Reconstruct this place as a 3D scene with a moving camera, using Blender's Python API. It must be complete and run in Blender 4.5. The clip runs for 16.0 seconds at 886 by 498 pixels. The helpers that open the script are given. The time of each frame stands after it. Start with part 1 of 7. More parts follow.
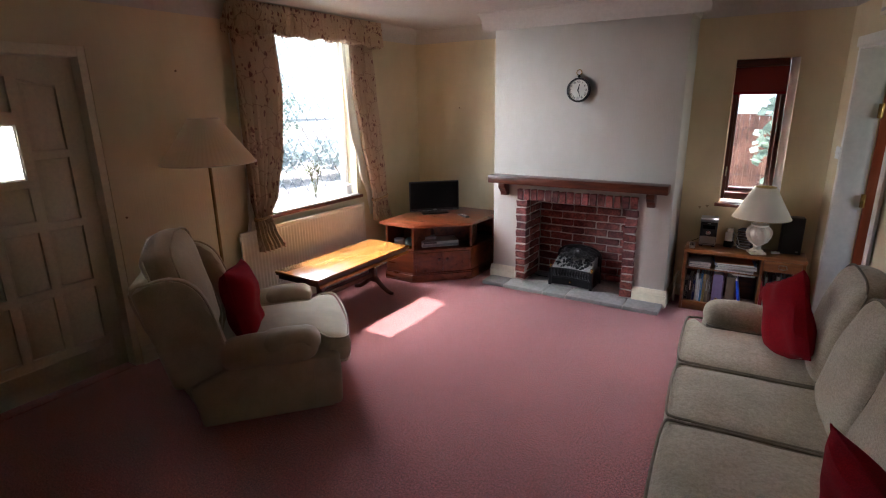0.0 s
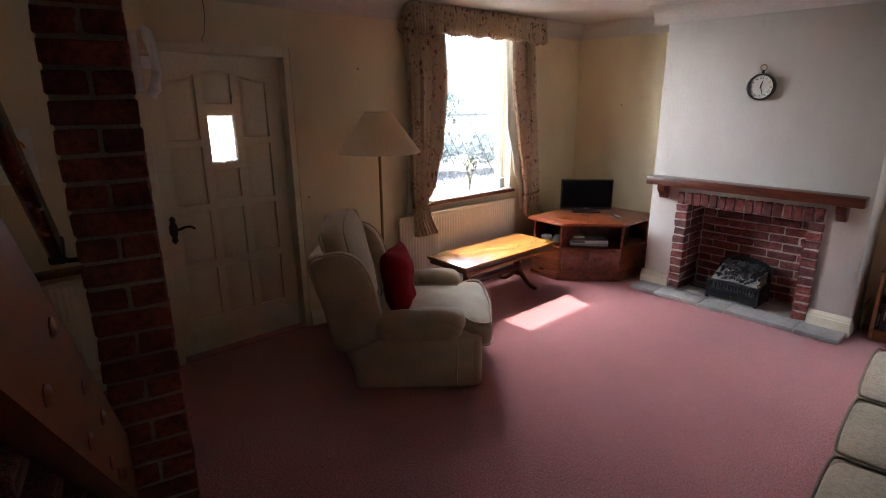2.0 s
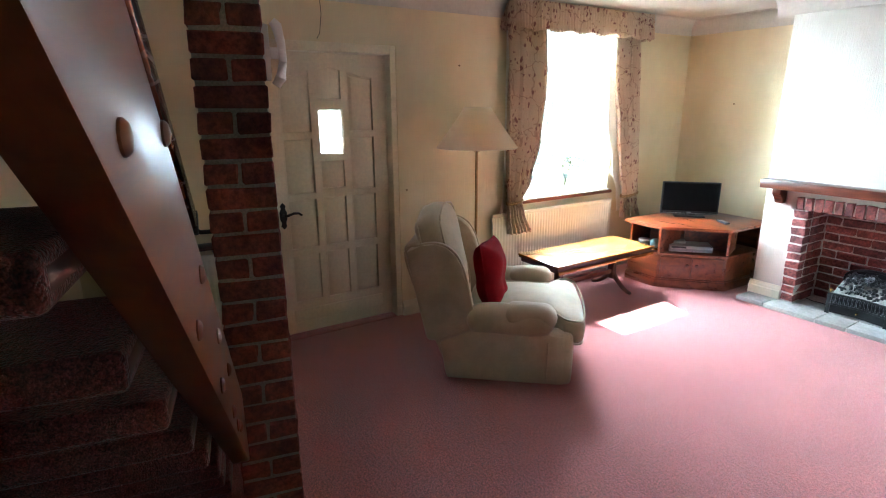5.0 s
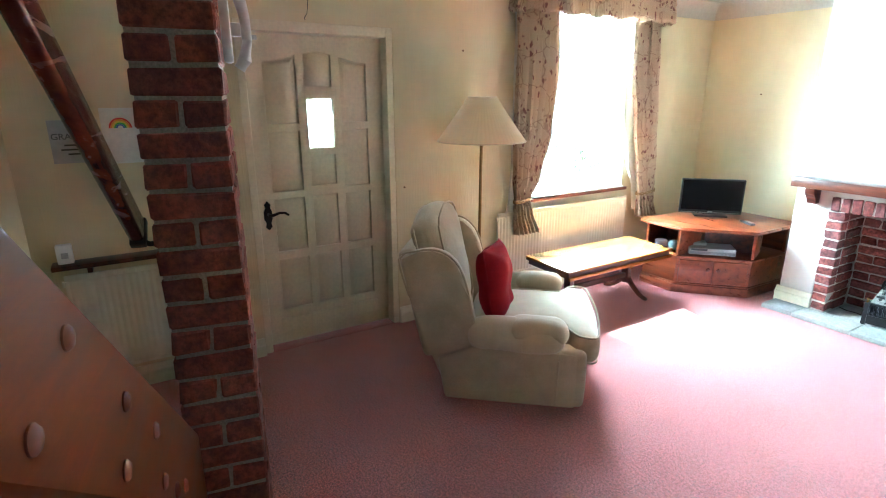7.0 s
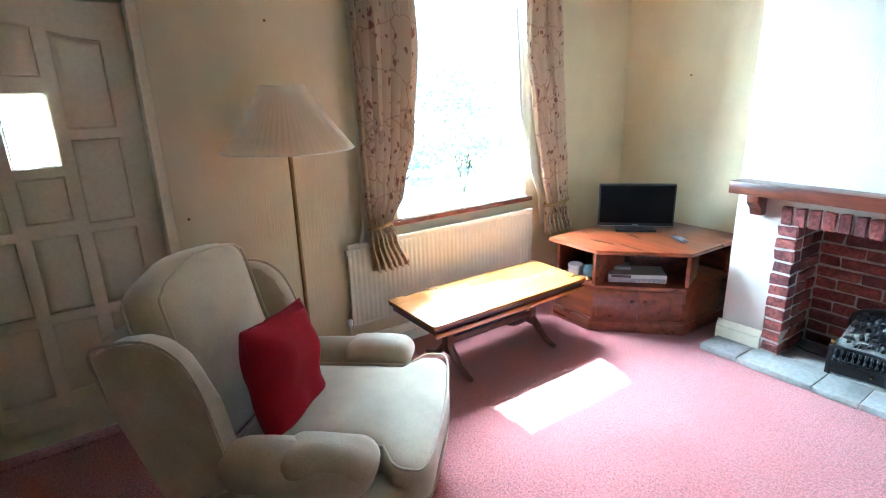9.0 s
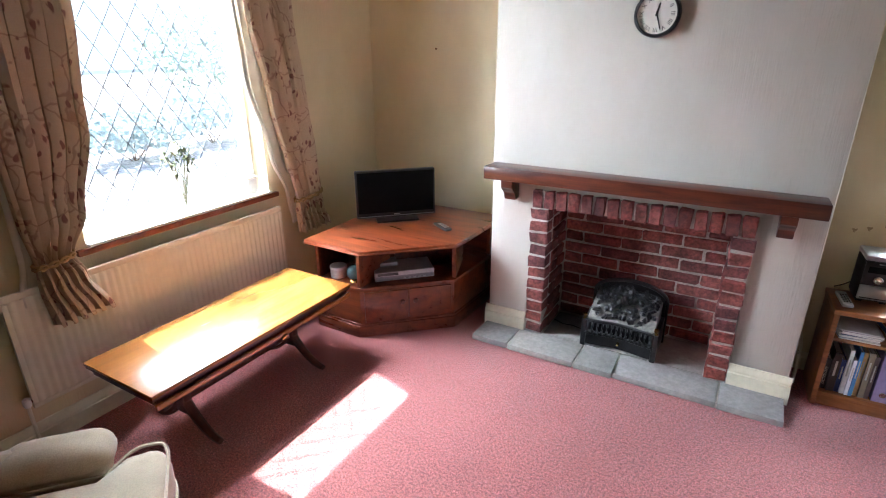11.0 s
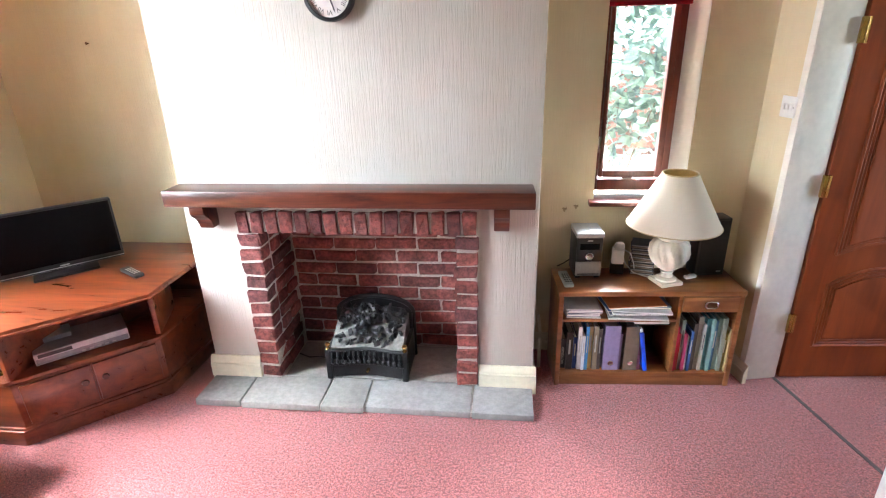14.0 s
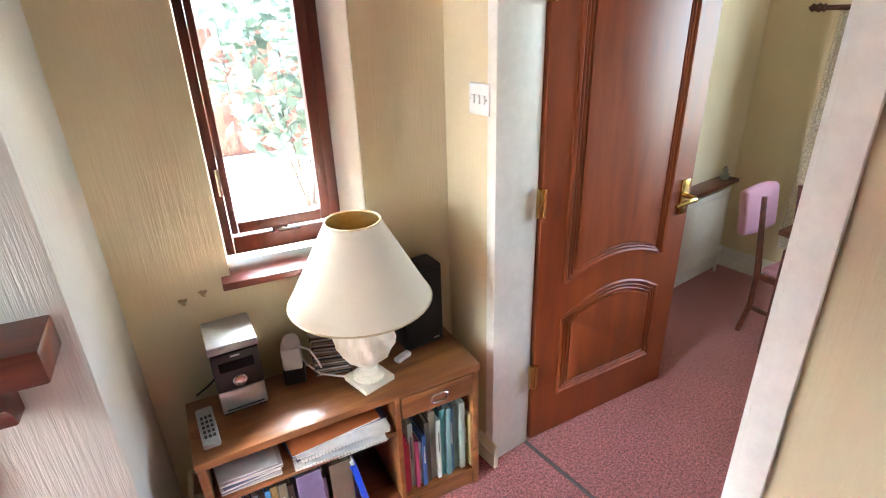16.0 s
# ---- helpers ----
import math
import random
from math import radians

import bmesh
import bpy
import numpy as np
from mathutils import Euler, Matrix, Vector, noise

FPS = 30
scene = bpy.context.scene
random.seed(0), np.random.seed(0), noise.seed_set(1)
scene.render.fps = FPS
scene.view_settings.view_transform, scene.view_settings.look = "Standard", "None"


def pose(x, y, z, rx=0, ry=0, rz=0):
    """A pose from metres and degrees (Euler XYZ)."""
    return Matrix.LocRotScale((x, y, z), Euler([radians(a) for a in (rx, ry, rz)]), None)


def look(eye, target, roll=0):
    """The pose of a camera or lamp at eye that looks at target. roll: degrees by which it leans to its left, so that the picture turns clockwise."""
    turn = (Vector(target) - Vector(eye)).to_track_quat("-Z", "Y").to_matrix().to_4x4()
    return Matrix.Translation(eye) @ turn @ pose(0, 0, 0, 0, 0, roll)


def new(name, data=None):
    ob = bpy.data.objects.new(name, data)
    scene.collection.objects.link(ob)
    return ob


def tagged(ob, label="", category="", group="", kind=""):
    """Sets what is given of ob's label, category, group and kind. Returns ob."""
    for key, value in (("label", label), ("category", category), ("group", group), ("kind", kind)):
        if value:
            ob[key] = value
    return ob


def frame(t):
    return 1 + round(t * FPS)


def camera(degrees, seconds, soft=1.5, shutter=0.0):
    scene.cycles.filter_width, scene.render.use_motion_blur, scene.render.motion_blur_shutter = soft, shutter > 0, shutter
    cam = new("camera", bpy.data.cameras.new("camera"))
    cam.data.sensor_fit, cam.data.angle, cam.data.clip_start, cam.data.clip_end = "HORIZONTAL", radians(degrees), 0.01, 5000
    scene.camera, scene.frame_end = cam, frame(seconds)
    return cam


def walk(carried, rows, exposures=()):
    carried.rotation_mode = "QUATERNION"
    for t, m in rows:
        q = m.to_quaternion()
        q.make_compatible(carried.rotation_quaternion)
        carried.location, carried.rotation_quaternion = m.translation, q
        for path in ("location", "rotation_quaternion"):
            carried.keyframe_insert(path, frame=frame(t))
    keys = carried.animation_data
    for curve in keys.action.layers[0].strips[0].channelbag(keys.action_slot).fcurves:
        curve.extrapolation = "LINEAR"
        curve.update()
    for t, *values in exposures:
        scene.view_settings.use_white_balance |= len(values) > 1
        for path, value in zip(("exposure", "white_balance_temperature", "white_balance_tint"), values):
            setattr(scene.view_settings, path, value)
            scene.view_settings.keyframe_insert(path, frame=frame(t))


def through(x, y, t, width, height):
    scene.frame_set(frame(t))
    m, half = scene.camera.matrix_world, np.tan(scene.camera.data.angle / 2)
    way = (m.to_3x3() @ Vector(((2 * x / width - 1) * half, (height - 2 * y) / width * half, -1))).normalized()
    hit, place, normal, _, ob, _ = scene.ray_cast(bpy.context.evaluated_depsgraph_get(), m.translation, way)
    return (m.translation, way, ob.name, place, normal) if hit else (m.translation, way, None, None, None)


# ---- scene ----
cam = camera(80.0, 16.0, soft=1.1)
PATH = [
    (0, (0.539, 0.34, 1.7), (-0.492, 1.966, 1.158), -0.9),
    (0.5, (0.562, 0.314, 1.693), (-0.599, 1.85, 1.151), -0.7),
    (1, (0.563, 0.268, 1.688), (-0.72, 1.705, 1.148), -0.6),
    (1.5, (0.575, 0.244, 1.696), (-0.804, 1.586, 1.153), -0.5),
    (2, (0.576, 0.25, 1.702), (-0.863, 1.525, 1.152), -0.4),
    (2.5, (0.574, 0.239, 1.706), (-0.903, 1.469, 1.152), -0.2),
    (3, (0.586, 0.217, 1.677), (-0.935, 1.395, 1.131), -0.3),
    (3.5, (0.568, 0.196, 1.664), (-0.991, 1.327, 1.122), -0.3),
    (4, (0.582, 0.196, 1.662), (-1.015, 1.273, 1.122), -0.3),
    (4.5, (0.567, 0.189, 1.666), (-1.049, 1.234, 1.122), -0.2),
    (5, (0.574, 0.183, 1.645), (-1.061, 1.204, 1.111), -0.3),
    (7.5, (0.108, 0.6, 1.638), (-1.527, 1.598, 1.063), -0.0),
    (8, (-0.107, 0.915, 1.642), (-1.725, 1.937, 1.059), -0.2),
    (8.5, (-0.164, 1.214, 1.61), (-1.767, 2.263, 1.034), -0.6),
    (9, (-0.203, 1.641, 1.574), (-1.776, 2.732, 0.995), -1.7),
    (9.5, (-0.447, 1.911, 1.648), (-1.815, 3.206, 0.975), -0.4),
    (10, (-0.516, 2.038, 1.65), (-1.719, 3.471, 0.944), 0.0),
    (12.5, (-0.343, 2.16, 1.629), (-0.913, 3.935, 0.903), -0.7),
    (13, (-0.319, 2.208, 1.629), (-0.777, 4.016, 0.905), -1.1),
    (13.5, (-0.33, 2.36, 1.612), (-0.663, 4.195, 0.888), -1.4),
    (14, (-0.28, 2.662, 1.605), (-0.497, 4.505, 0.859), -1.6),
    (14.5, (-0.208, 2.927, 1.598), (-0.272, 4.771, 0.824), -1.7),
    (15, (-0.128, 3.229, 1.61), (0.032, 5.05, 0.799), -1.9),
    (15.5, (0.042, 3.491, 1.577), (0.451, 5.258, 0.734), -2.4),
    (16, (0.18, 3.71, 1.534), (0.913, 5.374, 0.702), -1.9),
]
EXPOSURES = [(0.0, 2.0, 5950, 12), (3.0, 2.1, 6000, 12), (4.2, 2.35, 5900, 9), (4.5, 2.5, 5700, 5), (5.0, 3.75, 5200, -4), (5.5, 3.85, 5100, -8), (7.5, 4.45, 4700, -15), (8.5, 4.15, 4600, -14), (9.5, 3.2, 4850, -2), (10.2, 2.7, 5350, 5), (12.3, 3.1, 5800, 9), (13.5, 3.45, 5850, 8), (16.0, 3.75, 6050, 8)]
walk(cam, [(t, look(eye, target, roll)) for t, eye, target, roll in PATH], EXPOSURES)
from mathutils import geometry

# ---------- world, sun ----------
world = bpy.data.worlds.new("sky"); scene.world = world
world.use_nodes = True
_n = world.node_tree.nodes
_sky = _n.new("ShaderNodeTexSky")
_sky.sky_type, _sky.sun_disc = 'NISHITA', False
SUN_DIR = Vector((0.585, -0.085, -1.0)).normalized()
_sky.sun_elevation = math.asin(-SUN_DIR.z)
_sky.sun_rotation = math.atan2(-SUN_DIR.x, -SUN_DIR.y)
world.node_tree.links.new(_sky.outputs[0], _n["Background"].inputs[0])
_n["Background"].inputs[1].default_value = 0.15
sun = new("sun", bpy.data.lights.new("sun", 'SUN'))
sun.data.energy, sun.data.angle, sun.data.color = 5.0, radians(0.6), (1.0, 0.95, 0.87)
sun.matrix_world = look((-6, 4, 9), Vector((-6, 4, 9)) + SUN_DIR)


def added_sky_lamp(name, m, sx, sy, power, colour=(0.93, 0.97, 1.0)):
    """An added area lamp, at or outside a window, standing in for sky light."""
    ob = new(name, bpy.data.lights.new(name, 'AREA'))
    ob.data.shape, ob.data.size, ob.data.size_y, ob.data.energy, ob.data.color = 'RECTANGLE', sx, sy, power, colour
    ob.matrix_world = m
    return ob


# fill lamp added outdoors above the front window, out of sight
added_sky_lamp("sky_fill_west", look((-4.3, 3.85, 3.45), (-2.2, 3.7, 1.2)), 2.4, 2.0, 280, (0.93, 0.97, 1.0))
# second unseen lamp, added to brighten the chimney breast and north walls
added_sky_lamp("sky_fill_southwest", look((-5.3, 1.9, 2.3), (-3.0, 3.75, 1.6)), 2.2, 1.8, 108, (0.95, 0.98, 1.0))
# fill lamp added high outside the narrow window, out of sight
added_sky_lamp("sky_fill_north", look((0.40, 7.4, 3.3), (0.42, 5.3, 1.3)), 2.4, 1.6, 230, (0.93, 0.97, 1.0))
_d = pose(1.07, 4.93, 0, 0, 0, 11.8)
added_sky_lamp("sky_light_dining", look(_d @ Vector((2.12, -0.98, 1.35)), _d @ Vector((0.5, -0.7, 1.0))), 1.35, 1.1, 2.4)
added_sky_lamp("sky_light_door", look((-3.12, 1.505, 1.455), (-2.0, 1.6, 1.3)), 0.15, 0.28, 0.5)

# ---------- materials ----------


def nodes_of(name, base=(0.5, 0.5, 0.5), rough=0.5, metal=0.0):
    m = bpy.data.materials.new(name)
    m.use_nodes = True
    b = m.node_tree.nodes["Principled BSDF"]
    b.inputs["Base Color"].default_value = (*base, 1)
    b.inputs["Roughness"].default_value = rough
    b.inputs["Metallic"].default_value = metal
    return m, m.node_tree.nodes, m.node_tree.links, b


def coords(n, l, scale=(1, 1, 1), world_space=False):
    tc = n.new("ShaderNodeTexCoord")
    mp = n.new("ShaderNodeMapping")
    mp.inputs["Scale"].default_value = scale
    if world_space:
        g = n.new("ShaderNodeNewGeometry")
        l.new(g.outputs["Position"], mp.inputs[0])
    else:
        l.new(tc.outputs["Object"], mp.inputs[0])
    return mp.outputs[0]


def noise_tex(n, l, co, scale, detail=4.0, rough=0.55, distort=0.0):
    t = n.new("ShaderNodeTexNoise")
    t.inputs["Scale"].default_value, t.inputs["Detail"].default_value = scale, detail
    t.inputs["Roughness"].default_value, t.inputs["Distortion"].default_value = rough, distort
    l.new(co, t.inputs["Vector"])
    return t.outputs["Fac"]


def ramp(n, l, fac, stops):
    r = n.new("ShaderNodeValToRGB")
    while len(r.color_ramp.elements) < len(stops):
        r.color_ramp.elements.new(0.5)
    for e, (p, c) in zip(r.color_ramp.elements, stops):
        e.position, e.color = p, (*c, 1)
    l.new(fac, r.inputs[0])
    return r.outputs[0]


def mix(n, l, fac, a, b, mode='MIX'):
    x = n.new("ShaderNodeMix")
    x.data_type, x.blend_type = 'RGBA', mode
    for sock, v in ((x.inputs[0], fac), (x.inputs[6], a), (x.inputs[7], b)):
        if isinstance(v, (int, float)):
            sock.default_value = v
        elif isinstance(v, tuple):
            sock.default_value = (*v, 1)
        else:
            l.new(v, sock)
    return x.outputs[2]


def bump(n, l, b, height, strength=0.3, dist=0.01):
    x = n.new("ShaderNodeBump")
    x.inputs["Strength"].default_value, x.inputs["Distance"].default_value = strength, dist
    l.new(height, x.inputs["Height"])
    l.new(x.outputs[0], b.inputs["Normal"])


def plain(name, base, rough=0.5, metal=0.0, grain=60.0, amount=0.12, bump_s=0.0):
    """A near-plain surface with fine grain and a broad cloudiness."""
    m, n, l, b = nodes_of(name, base, rough, metal)
    co = coords(n, l)
    f = noise_tex(n, l, co, grain)
    g = noise_tex(n, l, co, 3.0)
    lo, hi = tuple(c * (1 - amount) for c in base), tuple(min(1, c * (1 + amount)) for c in base)
    c1 = ramp(n, l, f, [(0.3, lo), (0.7, hi)])
    c2 = ramp(n, l, g, [(0.3, tuple(1 - amount for _ in range(3))), (0.7, (1, 1, 1))])
    l.new(mix(n, l, 1.0, c1, c2, 'MULTIPLY'), b.inputs["Base Color"])
    if bump_s:
        bump(n, l, b, f, bump_s, 0.004)
    return m


def wallpaper(name, base, combed=0.5, stain=0.12):
    """Painted paper with a combed, vertically ribbed relief."""
    m, n, l, b = nodes_of(name, base, 0.72)
    fine = coords(n, l, (125, 125, 6), True)
    f = noise_tex(n, l, fine, 1.0, 4.0, 0.6, 0.15)
    big = noise_tex(n, l, coords(n, l, (1, 1, 1), True), 1.3, 3.0)
    dirt = noise_tex(n, l, coords(n, l, (1, 1, 0.5), True), 5.0, 6.0)
    c = ramp(n, l, big, [(0.3, tuple(v * (1 - stain) for v in base)), (0.65, base)])
    c2 = ramp(n, l, dirt, [(0.25, tuple(v * 0.93 for v in (1, .985, .95))), (0.6, (1, 1, 1))])
    l.new(mix(n, l, 1.0, c, c2, 'MULTIPLY'), b.inputs["Base Color"])
    bump(n, l, b, f, combed, 0.006)
    return m


def wood(name, dark, light, rough=0.35, axis=0, scale=1.0, coat=0.0, along=3.0, across=26.0):
    """Straight-grained timber, the grain along the axis given."""
    m, n, l, b = nodes_of(name, light, rough)
    s = [across * scale] * 3
    s[axis] = along * scale
    co = coords(n, l, tuple(s))
    f = noise_tex(n, l, co, 1.0, 6.0, 0.6, 0.6)
    g = noise_tex(n, l, coords(n, l), 2.2, 3.0)
    c = ramp(n, l, f, [(0.36, dark), (0.64, light)])
    c2 = ramp(n, l, g, [(0.3, (0.78, 0.76, 0.74)), (0.7, (1, 1, 1))])
    l.new(mix(n, l, 1.0, c, c2, 'MULTIPLY'), b.inputs["Base Color"])
    r = n.new("ShaderNodeMapRange")
    r.inputs["To Min"].default_value, r.inputs["To Max"].default_value = rough * 0.8, min(1, rough * 1.3)
    l.new(f, r.inputs[0])
    l.new(r.outputs[0], b.inputs["Roughness"])
    b.inputs["Coat Weight"].default_value, b.inputs["Coat Roughness"].default_value = coat, 0.15
    bump(n, l, b, f, 0.08, 0.002)
    return m


def carpet(name, base):
    m, n, l, b = nodes_of(name, base, 0.95)
    co = coords(n, l, (1, 1, 1), True)
    tuft = noise_tex(n, l, co, 230.0, 1.5, 0.7)
    mid = noise_tex(n, l, co, 95.0, 2.0, 0.75)
    big = noise_tex(n, l, co, 2.6, 4.0)
    c = ramp(n, l, tuft, [(0.38, tuple(v * 0.45 for v in base)), (0.50, base), (0.62, tuple(min(1, v * 1.6) for v in base))])
    c = mix(n, l, 1.0, c, ramp(n, l, mid, [(0.36, (0.50, 0.48, 0.48)), (0.64, (1.45, 1.42, 1.42))]), 'MULTIPLY')
    c = mix(n, l, 1.0, c, ramp(n, l, big, [(0.3, (0.86, 0.85, 0.85)), (0.65, (1, 1, 1))]), 'MULTIPLY')
    l.new(c, b.inputs["Base Color"])
    b.inputs["Sheen Weight"].default_value, b.inputs["Sheen Roughness"].default_value = 0.45, 0.4
    b.inputs["Sheen Tint"].default_value = (1.0, 0.86, 0.86, 1)
    bump(n, l, b, tuft, 0.8, 0.007)
    return m


def fabric(name, base, scale=240.0, amount=0.25, rough=0.9, strength=0.5, blotch=0.12):
    m, n, l, b = nodes_of(name, base, rough)
    co = coords(n, l)
    f = noise_tex(n, l, co, scale, 3.0, 0.7)
    rib = noise_tex(n, l, coords(n, l, (scale * 1.6, scale * 0.5, scale * 0.5)), 0.35, 3.0)
    g = noise_tex(n, l, co, 7.0, 4.0)
    c = ramp(n, l, f, [(0.4, tuple(v * (1 - amount) for v in base)), (0.6, tuple(min(1, v * (1 + amount)) for v in base))])
    c = mix(n, l, 1.0, c, ramp(n, l, g, [(0.3, (1 - blotch,) * 3), (0.7, (1, 1, 1))]), 'MULTIPLY')
    l.new(c, b.inputs["Base Color"])
    b.inputs["Sheen Weight"].default_value = 0.05
    bump(n, l, b, mix(n, l, 0.5, f, rib), strength, 0.003)
    return m


def chenille(name, base):
    """Ribbed chenille: broken pale and dark threads with a worn nap."""
    m, n, l, b = nodes_of(name, base, 0.92)
    rib = noise_tex(n, l, coords(n, l, (420, 420, 110)), 1.0, 3.0, 0.7)
    slub = noise_tex(n, l, coords(n, l, (60, 60, 170)), 1.0, 4.0, 0.7, 0.5)
    nap = noise_tex(n, l, coords(n, l), 4.5, 5.0, 0.6)
    c = ramp(n, l, rib, [(0.36, tuple(v * 0.78 for v in base)), (0.64, tuple(min(1, v * 1.16) for v in base))])
    c = mix(n, l, 1.0, c, ramp(n, l, slub, [(0.34, (0.80, 0.78, 0.76)), (0.60, (1.06, 1.06, 1.06))]), 'MULTIPLY')
    c = mix(n, l, 1.0, c, ramp(n, l, nap, [(0.32, (0.84, 0.82, 0.78)), (0.66, (1.04, 1.04, 1.04))]), 'MULTIPLY')
    l.new(c, b.inputs["Base Color"])
    b.inputs["Sheen Weight"].default_value, b.inputs["Sheen Roughness"].default_value = 0.12, 0.35
    bump(n, l, b, mix(n, l, 0.6, rib, slub), 0.75, 0.004)
    return m


def per_piece(name, stops, rough=0.85, scale=40.0, strength=0.6, metal=0.0, mottle=1.0):
    """A surface whose tone changes from piece to piece."""
    m, n, l, b = nodes_of(name, stops[0], rough, metal)
    oi = n.new("ShaderNodeObjectInfo")
    k = len(stops) - 1
    c = ramp(n, l, oi.outputs["Random"], [(i / k, s) for i, s in enumerate(stops)])
    co = coords(n, l, (1, 1, 1), True)
    f = noise_tex(n, l, co, scale, 6.0, 0.65)
    g = noise_tex(n, l, co, scale * 0.22, 4.0)
    c = mix(n, l, 1.0, c, ramp(n, l, f, [(0.38, (1 - 0.45 * mottle, 1 - 0.47 * mottle, 1 - 0.47 * mottle)), (0.62, (1 + 0.25 * mottle, 1 + 0.22 * mottle, 1 + 0.2 * mottle))]), 'MULTIPLY')
    c = mix(n, l, 1.0, c, ramp(n, l, g, [(0.38, (1 - 0.38 * mottle, 1 - 0.4 * mottle, 1 - 0.4 * mottle)), (0.6, (1 + 0.1 * mottle,) * 3)]), 'MULTIPLY')
    l.new(c, b.inputs["Base Color"])
    bump(n, l, b, f, strength, 0.006)
    return m


def glass_mat(name, tint=(1, 1, 1), rough=0.0):
    m, n, l, b = nodes_of(name, tint, rough)
    n.remove(b)
    out = n["Material Output"]
    tr, gl, mx = n.new("ShaderNodeBsdfTransparent"), n.new("ShaderNodeBsdfGlossy"), n.new("ShaderNodeMixShader")
    mx.inputs[0].default_value = 0.05
    tr.inputs[0].default_value = (*tint, 1)
    gl.inputs["Roughness"].default_value = 0.03
    l.new(tr.outputs[0], mx.inputs[1]); l.new(gl.outputs[0], mx.inputs[2])
    l.new(mx.outputs[0], out.inputs[0])
    return m


def obscured(name):
    """Rippled glass that scatters the daylight behind it."""
    m, n, l, b = nodes_of(name, (0.9, 0.93, 0.95), 0.25)
    t, g, mx = n.new("ShaderNodeBsdfTranslucent"), n.new("ShaderNodeBsdfRefraction"), n.new("ShaderNodeMixShader")
    t.inputs[0].default_value = (0.93, 0.96, 1.0, 1)
    g.inputs["Roughness"].default_value, g.inputs["IOR"].default_value = 0.35, 1.1
    f = noise_tex(n, l, coords(n, l), 45.0, 2.0)
    x = n.new("ShaderNodeBump")
    x.inputs["Strength"].default_value, x.inputs["Distance"].default_value = 0.6, 0.004
    l.new(f, x.inputs["Height"]); l.new(x.outputs[0], g.inputs["Normal"])
    mx.inputs[0].default_value = 0.6
    l.new(t.outputs[0], mx.inputs[1]); l.new(g.outputs[0], mx.inputs[2]); l.new(mx.outputs[0], n["Material Output"].inputs[0])
    return m


def glow_haze(name):
    """Emission that imitates bright misty distance, with faint pale green clumps."""
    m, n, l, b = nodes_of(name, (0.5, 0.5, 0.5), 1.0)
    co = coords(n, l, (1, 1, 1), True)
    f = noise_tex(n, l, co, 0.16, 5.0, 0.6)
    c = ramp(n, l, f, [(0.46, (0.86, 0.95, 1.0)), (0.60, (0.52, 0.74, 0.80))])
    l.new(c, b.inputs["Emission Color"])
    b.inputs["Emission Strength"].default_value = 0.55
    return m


def shade_cloth(name, base, through=0.45):
    """Thin lampshade cloth that lets some light through."""
    m, n, l, b = nodes_of(name, base, 0.85)
    out = n["Material Output"]
    t, mx = n.new("ShaderNodeBsdfTranslucent"), n.new("ShaderNodeMixShader")
    t.inputs[0].default_value = (*base, 1)
    mx.inputs[0].default_value = through
    f = noise_tex(n, l, coords(n, l), 180.0)
    bump(n, l, b, f, 0.15, 0.002)
    l.new(b.outputs[0], mx.inputs[1]); l.new(t.outputs[0], mx.inputs[2]); l.new(mx.outputs[0], out.inputs[0])
    return m


M_WALL = wallpaper("cream_wallpaper", (0.72, 0.61, 0.40), 0.3)
M_CHIM = wallpaper("white_combed_wallpaper", (0.56, 0.53, 0.47), 0.6, 0.06)
M_CEIL = plain("ceiling_paint", (0.54, 0.51, 0.46), 0.85, 0, 40, 0.05)
M_SKIRT = plain("cream_gloss", (0.74, 0.68, 0.52), 0.4, 0, 30, 0.06)
M_WHITE = plain("white_gloss", (0.78, 0.75, 0.68), 0.42, 0, 30, 0.05)
M_CARPET = carpet("rose_carpet", (0.37, 0.122, 0.114))
# darker copy of the rose carpet, the shade on the stairs put into its colour
M_STCARPET_SHADE = carpet("shaded_stair_carpet", (0.16, 0.042, 0.040))
M_DOORW = plain("cream_door_paint", (0.74, 0.65, 0.48), 0.42, 0, 50, 0.06)
M_MORTAR = plain("mortar", (0.58, 0.52, 0.46), 0.95, 0, 120, 0.25, 0.5)
# darker mortar tone for the pillar joints
M_MORTAR_DARKER = plain("darker_mortar", (0.36, 0.29, 0.24), 0.95, 0, 120, 0.25, 0.5)
M_BRICK = per_piece("fire_brick", [(0.20, 0.055, 0.046), (0.30, 0.080, 0.064), (0.15, 0.048, 0.046), (0.35, 0.115, 0.092), (0.24, 0.070, 0.062), (0.13, 0.044, 0.044)], 0.85, 55, 1.4)
M_BRICK2 = per_piece("pillar_brick", [(0.21, 0.055, 0.036), (0.29, 0.078, 0.048), (0.25, 0.065, 0.042), (0.18, 0.046, 0.035)], 0.85, 50, 0.7)
M_SLATE = per_piece("grey_stone", [(0.27, 0.26, 0.24), (0.34, 0.32, 0.29), (0.30, 0.29, 0.28), (0.36, 0.34, 0.31)], 0.7, 45, 0.5, 0.0, 0.3)
M_MAHOG = wood("dark_mahogany", (0.042, 0.010, 0.006), (0.145, 0.034, 0.014), 0.32, 0, 1.0, 0.15)
M_CABX = wood("cherry_wood", (0.125, 0.026, 0.009), (0.25, 0.058, 0.018), 0.28, 0, 0.8, 0.3)
M_TABLE = wood("polished_teak", (0.26, 0.095, 0.018), (0.38, 0.150, 0.034), 0.24, 1, 0.7, 0.5)
M_TABDK = wood("dark_teak", (0.055, 0.014, 0.006), (0.115, 0.032, 0.012), 0.4, 1, 0.8, 0.1)
